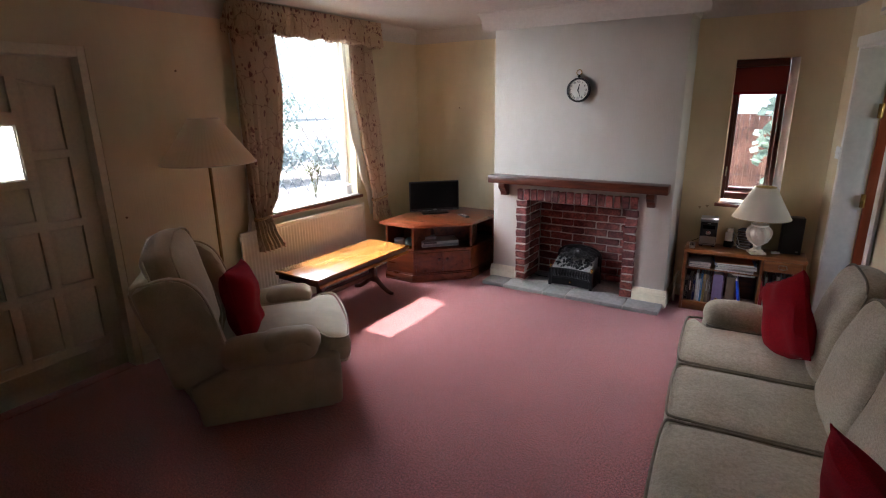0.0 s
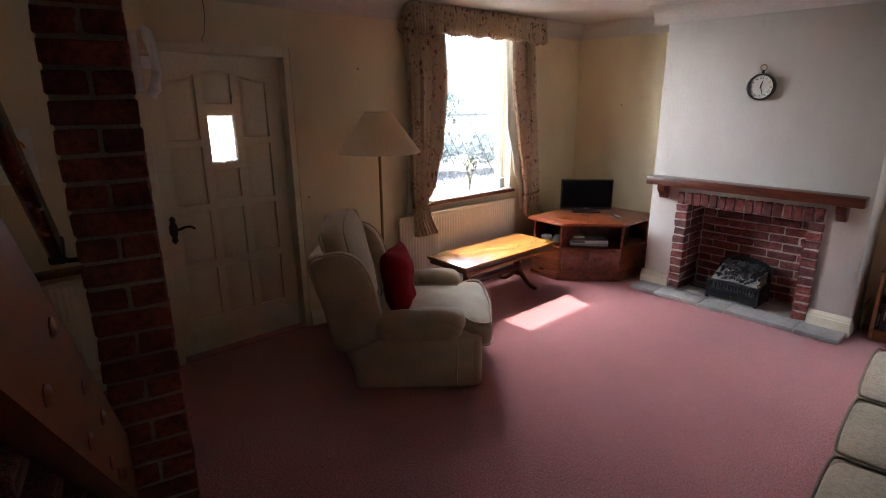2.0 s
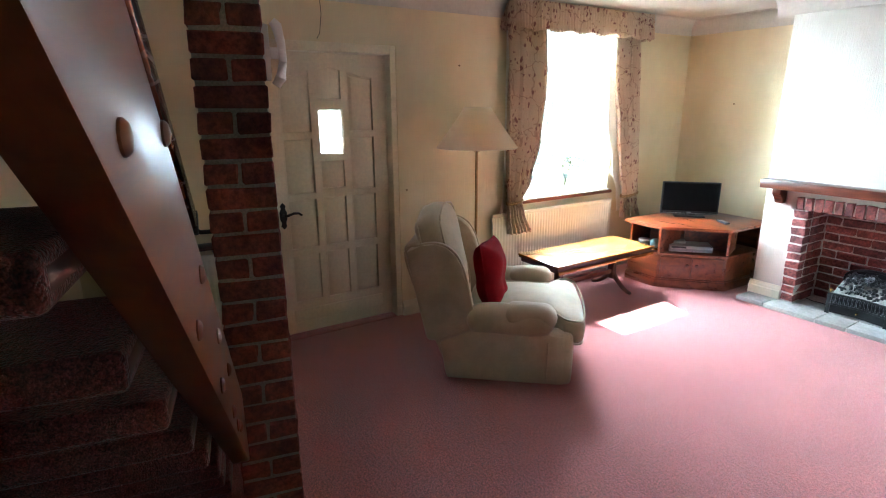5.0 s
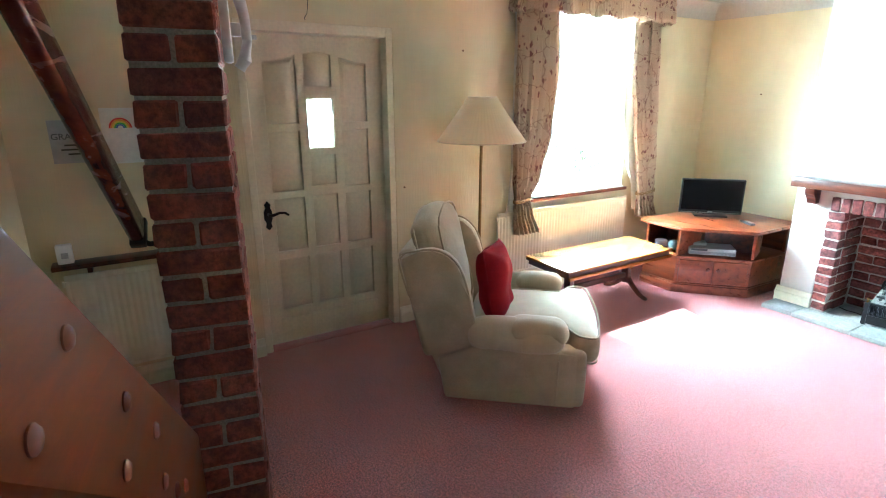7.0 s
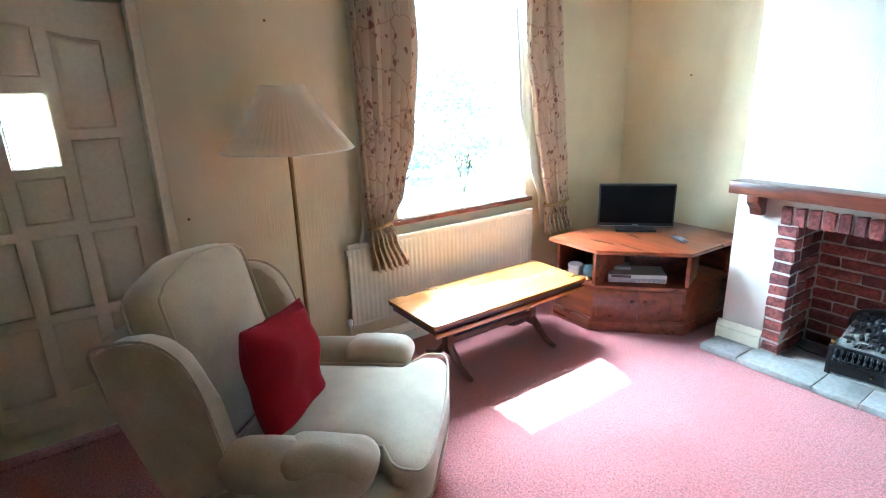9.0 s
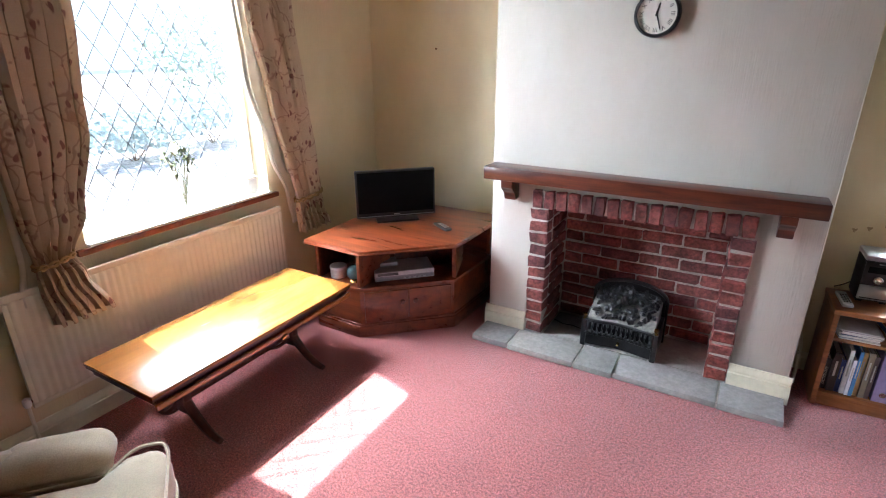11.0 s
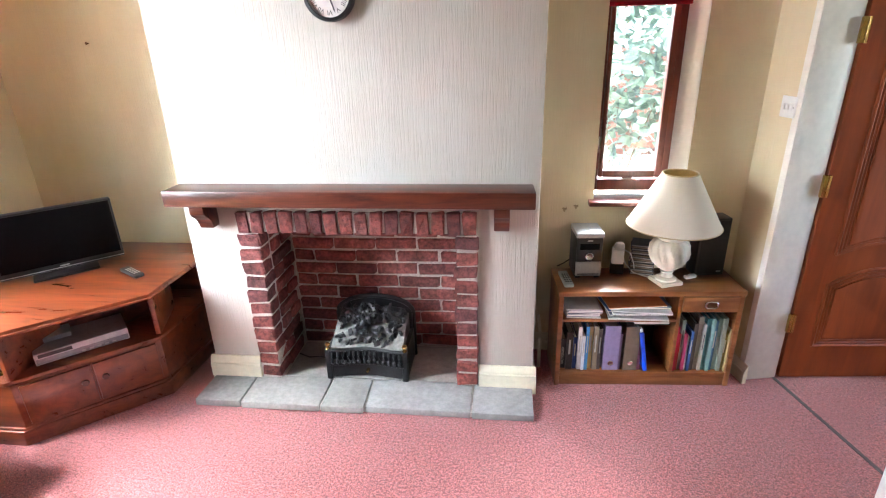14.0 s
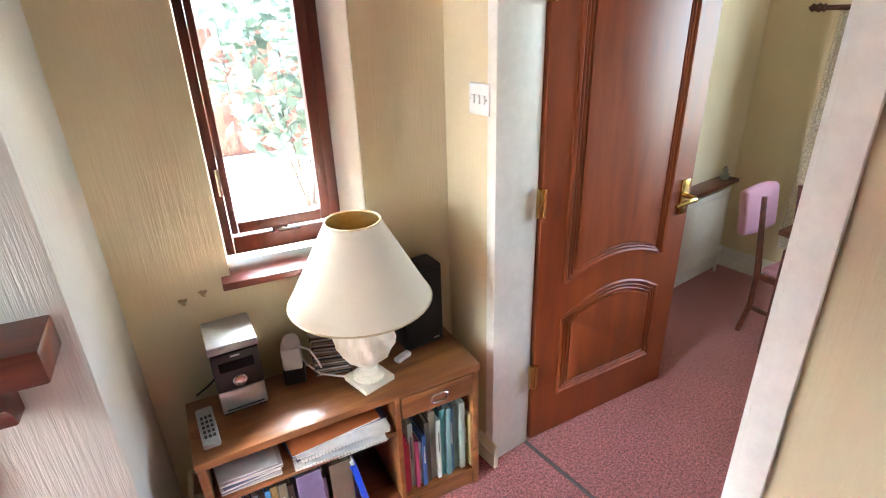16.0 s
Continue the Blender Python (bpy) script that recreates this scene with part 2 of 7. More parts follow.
M_TEAKX = wood("light_teak", (0.19, 0.065, 0.018), (0.36, 0.145, 0.048), 0.35, 0, 0.8, 0.2)
M_DOORB = wood("red_brown_door_wood", (0.21, 0.040, 0.009), (0.30, 0.063, 0.013), 0.46, 2, 0.7, 0.0)
M_STAIR = wood("orange_pine", (0.16, 0.035, 0.007), (0.28, 0.072, 0.013), 0.38, 0, 0.6, 0.06)
M_RAILW = wood("red_handrail_wood", (0.10, 0.02, 0.008), (0.20, 0.045, 0.015), 0.25, 0, 0.8, 0.4)
M_WINBR = wood("brown_window_frame", (0.12, 0.026, 0.016), (0.20, 0.045, 0.028), 0.35, 2, 0.8, 0.2)
M_SOFA = chenille("oatmeal_upholstery", (0.59, 0.50, 0.375))
M_VELVET = fabric("fawn_velvet_upholstery", (0.52, 0.42, 0.285), 300, 0.12, 0.85, 0.35, 0.22)
M_VELVET.node_tree.nodes["Principled BSDF"].inputs["Sheen Weight"].default_value = 0.35
M_PIPE = fabric("dark_piping", (0.24, 0.20, 0.14), 300, 0.2)
M_RED = fabric("red_cushion_cloth", (0.28, 0.006, 0.014), 260, 0.2)
for _i, _v in (("Sheen Weight", 0.0), ("Specular IOR Level", 0.15)):
    M_RED.node_tree.nodes["Principled BSDF"].inputs[_i].default_value = _v
M_RAD = plain("radiator_enamel", (0.74, 0.69, 0.56), 0.4, 0, 20, 0.04)
M_BLACK = plain("black_plastic", (0.012, 0.012, 0.013), 0.35, 0, 90, 0.2)
M_IRON = plain("black_iron", (0.015, 0.015, 0.016), 0.45, 0.4, 120, 0.3, 0.3)
M_SCREEN = plain("black_screen", (0.003, 0.003, 0.0035), 0.18, 0, 20, 0.1)
M_SCREEN.node_tree.nodes["Principled BSDF"].inputs["Specular IOR Level"].default_value = 0.08
M_SILVER = plain("silver_plastic", (0.46, 0.46, 0.46), 0.35, 0.5, 90, 0.08)
M_BRASS = plain("brass", (0.62, 0.42, 0.14), 0.25, 1.0, 60, 0.12)
M_CHROME = plain("chrome", (0.7, 0.7, 0.7), 0.15, 1.0, 60, 0.05)
M_SHADE = shade_cloth("lampshade_cloth", (0.88, 0.80, 0.66), 0.6)
M_CERAM = plain("cream_ceramic", (0.74, 0.66, 0.52), 0.3, 0, 30, 0.06)
M_GLASS = glass_mat("window_glass")
M_LEAD = plain("lead_strip", (0.20, 0.21, 0.22), 0.5, 0.3, 60, 0.1)
M_PVC = plain("white_plastic", (0.82, 0.82, 0.80), 0.35, 0, 20, 0.03)
M_PAPER = plain("paper", (0.75, 0.73, 0.68), 0.8, 0, 60, 0.06)

# ---------- building helpers ----------


def mesh_of(bm, name, smooth=False):
    me = bpy.data.meshes.new(name)
    bmesh.ops.recalc_face_normals(bm, faces=bm.faces)
    bm.to_mesh(me)
    bm.free()
    if smooth:
        me.polygons.foreach_set("use_smooth", [True] * len(me.polygons))
    return me


def smooth_edges(ob, angle=40):
    ob.data.polygons.foreach_set("use_smooth", [True] * len(ob.data.polygons))
    ob.data.set_sharp_from_angle(angle=radians(angle))
    return ob


def part(name, bm, material, parent=None, label="", m=None, smooth=True):
    ob = new(name, mesh_of(bm, name))
    for mat in (material if isinstance(material, (list, tuple)) else (material,)):
        ob.data.materials.append(mat)
    if smooth:
        smooth_edges(ob)
    if parent is not None:
        ob.parent = parent
    if m is not None:
        ob.matrix_basis = m
    if label:
        ob["label"] = label
    return ob


def thing(name, label, category, m=None, group=""):
    ob = new(name)
    ob.empty_display_size = 0.1
    if m is not None:
        ob.matrix_basis = m
    return tagged(ob, label, category, group)


def structure(name, bm, material, label="", category="", m=None, smooth=True):
    ob = part(name, bm, material, None, "", m, smooth)
    return tagged(ob, label, category, "", "structure")


def add_box(bm, lo, hi, bevel=0.0, seg=2, m=None, mat=0):
    """A box between two corners, its edges rounded."""
    verts = [bm.verts.new((x, y, z)) for x in (lo[0], hi[0]) for y in (lo[1], hi[1]) for z in (lo[2], hi[2])]
    faces = [bm.faces.new([verts[i] for i in q]) for q in ((0, 1, 3, 2), (4, 6, 7, 5), (0, 4, 5, 1), (2, 3, 7, 6), (0, 2, 6, 4), (1, 5, 7, 3))]
    for f in faces:
        f.material_index = mat
    if bevel > 0:
        edges = list({e for f in faces for e in f.edges})
        r = bmesh.ops.bevel(bm, geom=edges, offset=bevel, segments=seg, affect='EDGES', profile=0.5)
        verts = list({v for f in r["faces"] for v in f.verts} | {v for v in verts if v.is_valid})
        for f in r["faces"]:
            f.material_index = mat
    if m is not None:
        bmesh.ops.transform(bm, matrix=m, verts=[v for v in verts if v.is_valid])
    return verts


def box(lo, hi, bevel=0.0, seg=2, m=None):
    bm = bmesh.new()
    add_box(bm, lo, hi, bevel, seg, m)
    return bm


def add_lathe(bm, profile, steps=24, centre=(0, 0, 0), wobble=None):
    """Spins (radius, height) pairs round an upright axis."""
    rings = []
    for r, z in profile:
        ring = []
        for i in range(steps):
            a = 2 * math.pi * i / steps
            k = wobble(a, z) if wobble else 1.0
            ring.append(bm.verts.new((centre[0] + r * k * math.cos(a), centre[1] + r * k * math.sin(a), centre[2] + z)))
        rings.append(ring)
    for a, b in zip(rings, rings[1:]):
        for i in range(steps):
            bm.faces.new((a[i], a[(i + 1) % steps], b[(i + 1) % steps], b[i]))
    for ring, flip in ((rings[0], True), (rings[-1], False)):
        if profile[0 if flip else -1][0] > 1e-5:
            bm.faces.new(ring[::-1] if flip else ring)
    bmesh.ops.remove_doubles(bm, verts=[v for ring in rings for v in ring], dist=1e-6)


def lathe(profile, steps=24, centre=(0, 0, 0), wobble=None):
    bm = bmesh.new()
    add_lathe(bm, profile, steps, centre, wobble)
    return bm


def add_tube(bm, pts, radius, steps=8):
    """A round bar along points; radius may be a list."""
    pts = [Vector(p) for p in pts]
    rr = radius if isinstance(radius, (list, tuple)) else [radius] * len(pts)
    rings, up = [], Vector((0.13, 0.27, 1)).normalized()
    for i, p in enumerate(pts):
        d = (pts[min(i + 1, len(pts) - 1)] - pts[max(i - 1, 0)]).normalized()
        a = d.cross(up)
        if a.length < 1e-3:
            a = d.cross(Vector((1, 0, 0)))
        a.normalize()
        b = d.cross(a)
        rings.append([bm.verts.new(p + rr[i] * (math.cos(t) * a + math.sin(t) * b)) for t in (2 * math.pi * k / steps for k in range(steps))])
    for a, b in zip(rings, rings[1:]):
        for k in range(steps):
            bm.faces.new((a[k], a[(k + 1) % steps], b[(k + 1) % steps], b[k]))
    bm.faces.new(rings[0][::-1]); bm.faces.new(rings[-1])


def tube(pts, radius, steps=8):
    bm = bmesh.new()
    add_tube(bm, pts, radius, steps)
    return bm


def add_prism(bm, outline, z0, z1, bevel=0.0, m=None):
    """A flat outline in x, y raised from z0 to z1."""
    lo = [bm.verts.new((x, y, z0)) for x, y in outline]
    hi = [bm.verts.new((x, y, z1)) for x, y in outline]
    n = len(outline)
    faces = [bm.faces.new(lo[::-1]), bm.faces.new(hi)] + [bm.faces.new((lo[i], lo[(i + 1) % n], hi[(i + 1) % n], hi[i])) for i in range(n)]
    verts = lo + hi
    if bevel:
        r = bmesh.ops.bevel(bm, geom=list({e for f in faces for e in f.edges}), offset=bevel, segments=2, affect='EDGES', profile=0.5)
        verts = list({v for f in r["faces"] for v in f.verts} | {v for v in verts if v.is_valid})
    if m is not None:
        bmesh.ops.transform(bm, matrix=m, verts=[v for v in verts if v.is_valid])


def prism(outline, z0, z1, bevel=0.0, m=None):
    bm = bmesh.new()
    add_prism(bm, outline, z0, z1, bevel, m)
    return bm


def pillow(w, h, t, pinch=0.5, seg=14, crumple=0.0, seed=0):
    """A stuffed cushion in the x, z plane, its thickness along y."""
    bm = bmesh.new()
    grid = {}
    for side in (1, -1):
        for i in range(seg + 1):
            for j in range(seg + 1):
                u, v = i / seg * 2 - 1, j / seg * 2 - 1
                if side == -1 and (abs(u) == 1 or abs(v) == 1):
                    grid[side, i, j] = grid[1, i, j]
                    continue
                k = max(0.0, (1 - u ** 4) * (1 - v ** 4)) ** pinch
                sx = 1 - 0.07 * (1 - v * v) * abs(u) ** 3
                sz = 1 - 0.07 * (1 - u * u) * abs(v) ** 3
                q = Vector((u * w / 2 * sx, side * k * t / 2, v * h / 2 * sz))
                if crumple:
                    q += crumple * noise.noise_vector(q * 7 + Vector((seed, side, 0))) * (0.35 + k)
                grid[side, i, j] = bm.verts.new(q)
    for side in (1, -1):
        for i in range(seg):
            for j in range(seg):
                q = [grid[side, i, j], grid[side, i + 1, j], grid[side, i + 1, j + 1], grid[side, i, j + 1]]
                try:
                    bm.faces.new(q if side == -1 else q[::-1])
                except ValueError:
                    pass
    return bm


def turn(x, y, z, deg):
    return pose(x, y, z, 0, 0, deg)


# frames of the slanted east and south sides of the house
E_ANG = 11.8
EAST = turn(1.07, 4.93, 0, E_ANG)      # at the hinge of the brown door; local -y runs along the partition
STAIR = turn(-1.36, 0.42, 0, -12.0)    # at the brick pillar; local x runs up the stairs

# ---------- large structure ----------
WX, CY, NYW, NYE, CEIL = -2.95, 4.80, 5.36, 5.20, 2.42
_c = geometry.intersect_line_line_2d((STAIR @ Vector((-2.2, -0.88, 0))).xy, (STAIR @ Vector((6, -0.88, 0))).xy, (EAST @ Vector((-0.07, 0, 0))).xy, (EAST @ Vector((-0.07, -8, 0))).xy)
_w = Vector((-3.11, -0.10))
PLAN = [_w, _c] + [(EAST @ Vector(p)).xy for p in ((-0.07, -3.3, 0), (2.12, -3.3, 0), (2.12, 0.52, 0), (-0.02, 0.52, 0))] + [Vector((0.80, 5.46)), Vector((-3.11, 5.64))]
floor = structure("floor", prism([tuple(p) for p in PLAN], -0.10, 0.0), M_CARPET, "worn rose pink fitted carpet", "floor", smooth=False)
ceiling = structure("ceiling", prism([tuple(p) for p in PLAN], CEIL, CEIL + 0.1), M_CEIL, "cream painted ceiling", "ceiling", smooth=False)

DY0, DY1, DZ = 1.03, 1.998, 2.032       # front door opening
WY0, WY1, WZ0, WZ1 = 3.22, 4.28, 0.82, 2.39   # west window opening
bm = bmesh.new()
for lo, hi in (((-3.11, -0.60, 0), (WX, DY0, CEIL)), ((-3.11, DY0, DZ), (WX, DY1, CEIL)), ((-3.11, DY1, 0), (WX, WY0, CEIL)),
               ((-3.11, WY0, 0), (WX, WY1, WZ0)), ((-3.11, WY0, WZ1), (WX, WY1, CEIL)), ((-3.11, WY1, 0), (WX, 5.7, CEIL))):
    add_box(bm, lo, hi)
structure("wall_west", bm, M_WALL, "cream combed wallpaper on the front wall", "wall")
NX0, NX1, NZ0, NZ1 = 0.165, 0.585, 0.84, 1.97  # north window opening
bm = bmesh.new()
add_box(bm, (WX, NYW, 0), (-1.71, NYW + 0.3, CEIL))
structure("wall_north_alcove", bm, M_WALL, "cream wallpaper in the television alcove", "wall")
bm = bmesh.new()
for lo, hi in (((-0.12, NYE, 0), (NX0, NYE + 0.3, CEIL)), ((NX0, NYE, 0), (NX1, NYE + 0.3, NZ0)), ((NX0, NYE, NZ1), (NX1, NYE + 0.3, CEIL)), ((NX1, NYE, 0), (0.86, NYE + 0.3, CEIL))):
    add_box(bm, lo, hi)
structure("wall_north", bm, M_WALL, "cream wallpaper round the narrow window", "wall")
FX0, FX1, FZ = -1.462, -0.379, 0.913  # outer edge of the brick surround
bm = prism([(-1.71, 0), (FX0, 0), (FX0, FZ), (FX1, FZ), (FX1, 0), (-0.12, 0), (-0.12, CEIL), (-1.71, CEIL)], CY, 5.66, 0.014, Matrix(((1, 0, 0, 0), (0, 0, 1, 0), (0, 1, 0, 0), (0, 0, 0, 1))))
structure("chimney_breast", bm, M_CHIM, "white chimney breast with combed wallpaper", "wall")
structure("flue_back", box((FX0 + 0.002, 5.32, 0), (FX1 - 0.002, 5.655, FZ - 0.002)), M_MORTAR, "rough masonry behind the fireplace opening", "wall")

# east partition, slanted
bm = bmesh.new()
for lo, hi in (((-0.15, 0.11, 0), (0.0, 0.45, CEIL)), ((-0.15, -0.735, 2.02), (0.0, 0.11, CEIL)), ((-0.15, -6.2, 0), (0.0, -0.735, CEIL))):
    add_box(bm, lo, hi)
structure("wall_east", bm, M_WALL, "cream papered partition with a doorway", "wall", EAST)
# south wall beside the stairs, slanted
bm = box((-1.9, -0.95, 0), (4.6, -0.80, CEIL))
structure("wall_south", bm, M_WALL, "cream papered wall beside the stairs", "wall", STAIR)
# dining room walls
bm = box((-0.02, 0.42, 0), (2.05, 0.60, CEIL))
structure("dining_wall_north", bm, M_WALL, "pale papered dining room wall", "wall", EAST)
bm = bmesh.new()
for lo, hi in (((2.05, -3.2, 0), (2.2, -1.7, CEIL)), ((2.05, -0.25, 0), (2.2, 0.60, CEIL)), ((2.05, -1.7, 0), (2.2, -0.25, 0.75)), ((2.05, -1.7, 1.95), (2.2, -0.25, CEIL))):
    add_box(bm, lo, hi)
structure("dining_wall_east", bm, M_WALL, "pale papered dining room wall", "wall", EAST)
bm = box((0.0, -3.4, 0), (2.2, -3.2, CEIL))
structure("dining_wall_south", bm, M_WALL, "pale papered dining room wall", "wall", EAST)


# coving along the ceiling
def add_cove(bm, p, q, out, size=0.12, steps=6):
    """A concave moulding from p to q under the ceiling; out points into the room."""
    p, q, out = Vector((*p, 0)), Vector((*q, 0)), Vector((*out, 0)).normalized()
    rows = []
    for base in (p, q):
        pts = [base + out * 0.002 + Vector((0, 0, CEIL - size - 0.02)), base + out * 0.012 + Vector((0, 0, CEIL - size))]
        for i in range(1, steps):
            a = math.pi / 2 * i / steps
            pts.append(base + out * (0.012 + (size - 0.012) * (1 - math.cos(a))) + Vector((0, 0, CEIL - size + (size - 0.012) * math.sin(a))))
        pts += [base + out * size + Vector((0, 0, CEIL - 0.012)), base + out * (size + 0.01) + Vector((0, 0, CEIL + 0.002)), base + Vector((0, 0, CEIL + 0.002))]
        rows.append([bm.verts.new(v) for v in pts])
    n = len(rows[0])
    for i in range(n):
        bm.faces.new((rows[0][i], rows[0][(i + 1) % n], rows[1][(i + 1) % n], rows[1][i]))
    bm.faces.new(rows[0]); bm.faces.new(rows[1][::-1])


bm = bmesh.new()
add_cove(bm, (WX, -0.2), (WX, NYW), (1, 0))
add_cove(bm, (WX, NYW), (-1.71, NYW), (0, -1))
add_cove(bm, (-1.71, NYW), (-1.71, CY), (-1, 0))
add_cove(bm, (-1.83, CY), (0.0, CY), (0, -1))
add_cove(bm, (-0.12, CY), (-0.12, NYE), (1, 0))
add_cove(bm, (-0.12, NYE), (0.86, NYE), (0, -1))
_c = Matrix(EAST)
_a, _b = _c @ Vector((-0.15, 0.35, 0)), _c @ Vector((-0.15, -6.0, 0))
add_cove(bm, _a.xy, _b.xy, (_c.to_3x3() @ Vector((-1, 0, 0))).xy)
structure("coving", bm, M_CEIL, "cream plaster coving", "coving")


def add_skirting(bm, p, q, out, h=0.10, t=0.018):
    """A moulded skirting board from p to q; out points into the room."""
    p, q, out = Vector((*p, 0)), Vector((*q, 0)), Vector((*out, 0)).normalized()
    prof = [(0, 0), (t, 0), (t, h * 0.62), (t * 0.75, h * 0.66), (t * 0.75, h * 0.78), (t * 0.45, h * 0.86), (t * 0.3, h), (0, h)]
    rows = [[bm.verts.new(b + out * x + Vector((0, 0, z))) for x, z in prof] for b in (p, q)]
    n = len(prof)
    for i in range(n):
        bm.faces.new((rows[0][i], rows[0][(i + 1) % n], rows[1][(i + 1) % n], rows[1][i]))
    bm.faces.new(rows[0]); bm.faces.new(rows[1][::-1])


bm = bmesh.new()
add_skirting(bm, (WX, 0.02), (WX, DY0 - 0.004), (1, 0), 0.12, 0.022)
add_skirting(bm, (WX, DY1 + 0.004), (WX, NYW), (1, 0), 0.12, 0.022)
add_skirting(bm, (WX, NYW), (-1.71, NYW), (0, -1), 0.12)
add_skirting(bm, (-1.71, NYW), (-1.71, CY - 0.015), (-1, 0), 0.12)
add_skirting(bm, (-0.12, CY - 0.015), (-0.12, NYE), (1, 0), 0.12)
add_skirting(bm, (-0.12, NYE), (0.85, NYE), (0, -1), 0.10)
_p, _q = _c @ Vector((-0.15, 0.33, 0)), _c @ Vector((-0.15, 0.045, 0))
add_skirting(bm, _p.xy, _q.xy, (_c.to_3x3() @ Vector((-1, 0, 0))).xy, 0.10)
structure("baseboard", bm, M_SKIRT, "cream gloss moulded skirting board", "skirting board")
bm = bmesh.new()
for x0, x1 in ((-1.725, FX0 - 0.004), (FX1 + 0.004, -0.105)):
    add_skirting(bm, (x0, CY), (x1, CY), (0, -1), 0.112, 0.024)
ob = structure("hearth_baseboard", bm, M_SKIRT, "cream skirting standing on the stone hearth", "skirting board", pose(0, 0, 0.036))
bm = bmesh.new()
add_skirting(bm, (0.02, 0.42), (2.05, 0.42), (0, -1), 0.12, 0.02)
add_skirting(bm, (2.05, 0.42), (2.05, -3.2), (-1, 0), 0.12, 0.02)
structure("dining_baseboard", bm, M_WHITE, "white gloss skirting board", "skirting board", EAST)
bm = bmesh.new()
add_skirting(bm, (-1.6, -0.80), (3.0, -0.80), (0, 1), 0.12)
structure("stair_baseboard", bm, M_SKIRT, "cream skirting beside the stairs", "skirting board", STAIR)


# ---------- front door ----------
def yz_prism(bm, outline, x0, x1, bevel=0.0):
    """An outline given in y, z, thick along x."""
    add_prism(bm, outline, x0, x1, bevel, Matrix(((0, 0, 1, 0), (1, 0, 0, 0), (0, 1, 0, 0), (0, 0, 0, 1))))


def front_door():
    bm = bmesh.new()
    for lo, hi in (((-3.085, 1.08, 0.012), (-3.0665, 1.437, 1.97)), ((-3.085, 1.608, 0.012), (-3.0665, 1.95, 1.97)), ((-3.085, 1.4371, 0.012), (-3.0665, 1.6079, 1.302)), ((-3.085, 1.4371, 1.603), (-3.0665, 1.6079, 1.97))):
        add_box(bm, lo, hi)
    door = structure("door_1", bm, M_DOORW, "cream painted panelled front door, shut", "door")
    cols = ((1.185, 1.385), (1.435, 1.61), (1.66, 1.845))
    rows = ((0.245, 0.597), (0.645, 0.995), (1.035, 1.41))
    edge = 1.875

    def top_at(y):
        return 1.815 + 0.075 * max(0.0, 1 - abs(y - 1.515) / 0.28)
    bm = bmesh.new()
    xs = (-3.066, -3.040)
    for y0, y1 in ((1.08, 1.185), (1.385, 1.435), (1.61, 1.66), (1.845, 1.95)):
        yz_prism(bm, [(y0, 0.012), (y1, 0.012), (y1, 1.97), (y0, 1.97)], *xs)
    for i, (y0, y1) in enumerate(cols):
        cells = list(rows) + [(1.455, None)]
        if i == 1:
            cells = [rows[0], rows[1], (1.06, 1.255), (1.30, 1.605), (1.675, None)]
        z = 0.012
        for a, b in cells:
            yz_prism(bm, [(y0, z), (y1, z), (y1, a), (y0, a)], *xs)
            z = b
        ym = (y0 + y1) / 2
        yz_prism(bm, [(y0, top_at(y0)), (ym, top_at(ym)), (y1, top_at(y1)), (y1, 1.97), (y0, 1.97)], *xs)
    part("door_frame_face", bm, M_DOORW, door)
    for i, (y0, y1) in enumerate(cols):
        cells = list(rows) + [(1.455, None)]
        if i == 1:
            cells = [rows[0], rows[1], (1.06, 1.255), (1.675, None)]
        for a, b in cells:
            g = 0.030
            bm = bmesh.new()
            if b is None:
                o = [(y0 + g, a + g), (y1 - g, a + g), (y1 - g, top_at(y1 - g) - g), ((y0 + y1) / 2, top_at((y0 + y1) / 2) - g), (y0 + g, top_at(y0 + g) - g)]
            else:
                o = [(y0 + g, a + g), (y1 - g, a + g), (y1 - g, b - g), (y0 + g, b - g)]
            n = len(o)
            cy, cz = sum(p[0] for p in o) / n, sum(p[1] for p in o) / n
            hy, hz = (y1 - y0) / 2 - g, (max(q[1] for q in o) - min(q[1] for q in o)) / 2

            def ring(d, x):
                return [bm.verts.new((x, cy + (y - cy) * (1 + d / hy), cz + (z - cz) * (1 + d / hz))) for y, z in o]
            rings = [ring(g - 0.005, -3.0655), ring(g - 0.007, -3.057), ring(0.004, -3.0475), ring(0.0, -3.0455)]
            for a_, b_ in zip(rings, rings[1:]):
                for k in range(n):
                    bm.faces.new((a_[k], a_[(k + 1) % n], b_[(k + 1) % n], b_[k]))
            bm.faces.new(rings[-1]); bm.faces.new(rings[0][::-1])
            part("panel", bm, M_DOORW, door)
            bm = bmesh.new()
            edge_pts = [v.copy() for v in (Vector((-3.0425, cy + (y - cy) * (1 + (g + 0.001) / hy), cz + (z - cz) * (1 + (g + 0.001) / hz))) for y, z in o)]
            for k in range(n):
                add_tube(bm, [edge_pts[k], edge_pts[(k + 1) % n]], 0.0038, 6)
            part("moulding", bm, M_DOORW, door)
    part("glass_pane", box((-3.078, 1.4375, 1.3025), (-3.072, 1.6075, 1.6025)), obscured("obscured_glass"), door, "obscured glass light")
    bm = bmesh.new()
    for lo, hi in (((-3.063, 1.437, 1.302), (-3.048, 1.445, 1.603)), ((-3.063, 1.600, 1.302), (-3.048, 1.608, 1.603)), ((-3.063, 1.446, 1.302), (-3.048, 1.599, 1.310)), ((-3.063, 1.446, 1.595), (-3.048, 1.599, 1.603))):
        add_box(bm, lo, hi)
    part("glazing_bead", bm, M_DOORW, door)
    bm = bmesh.new()
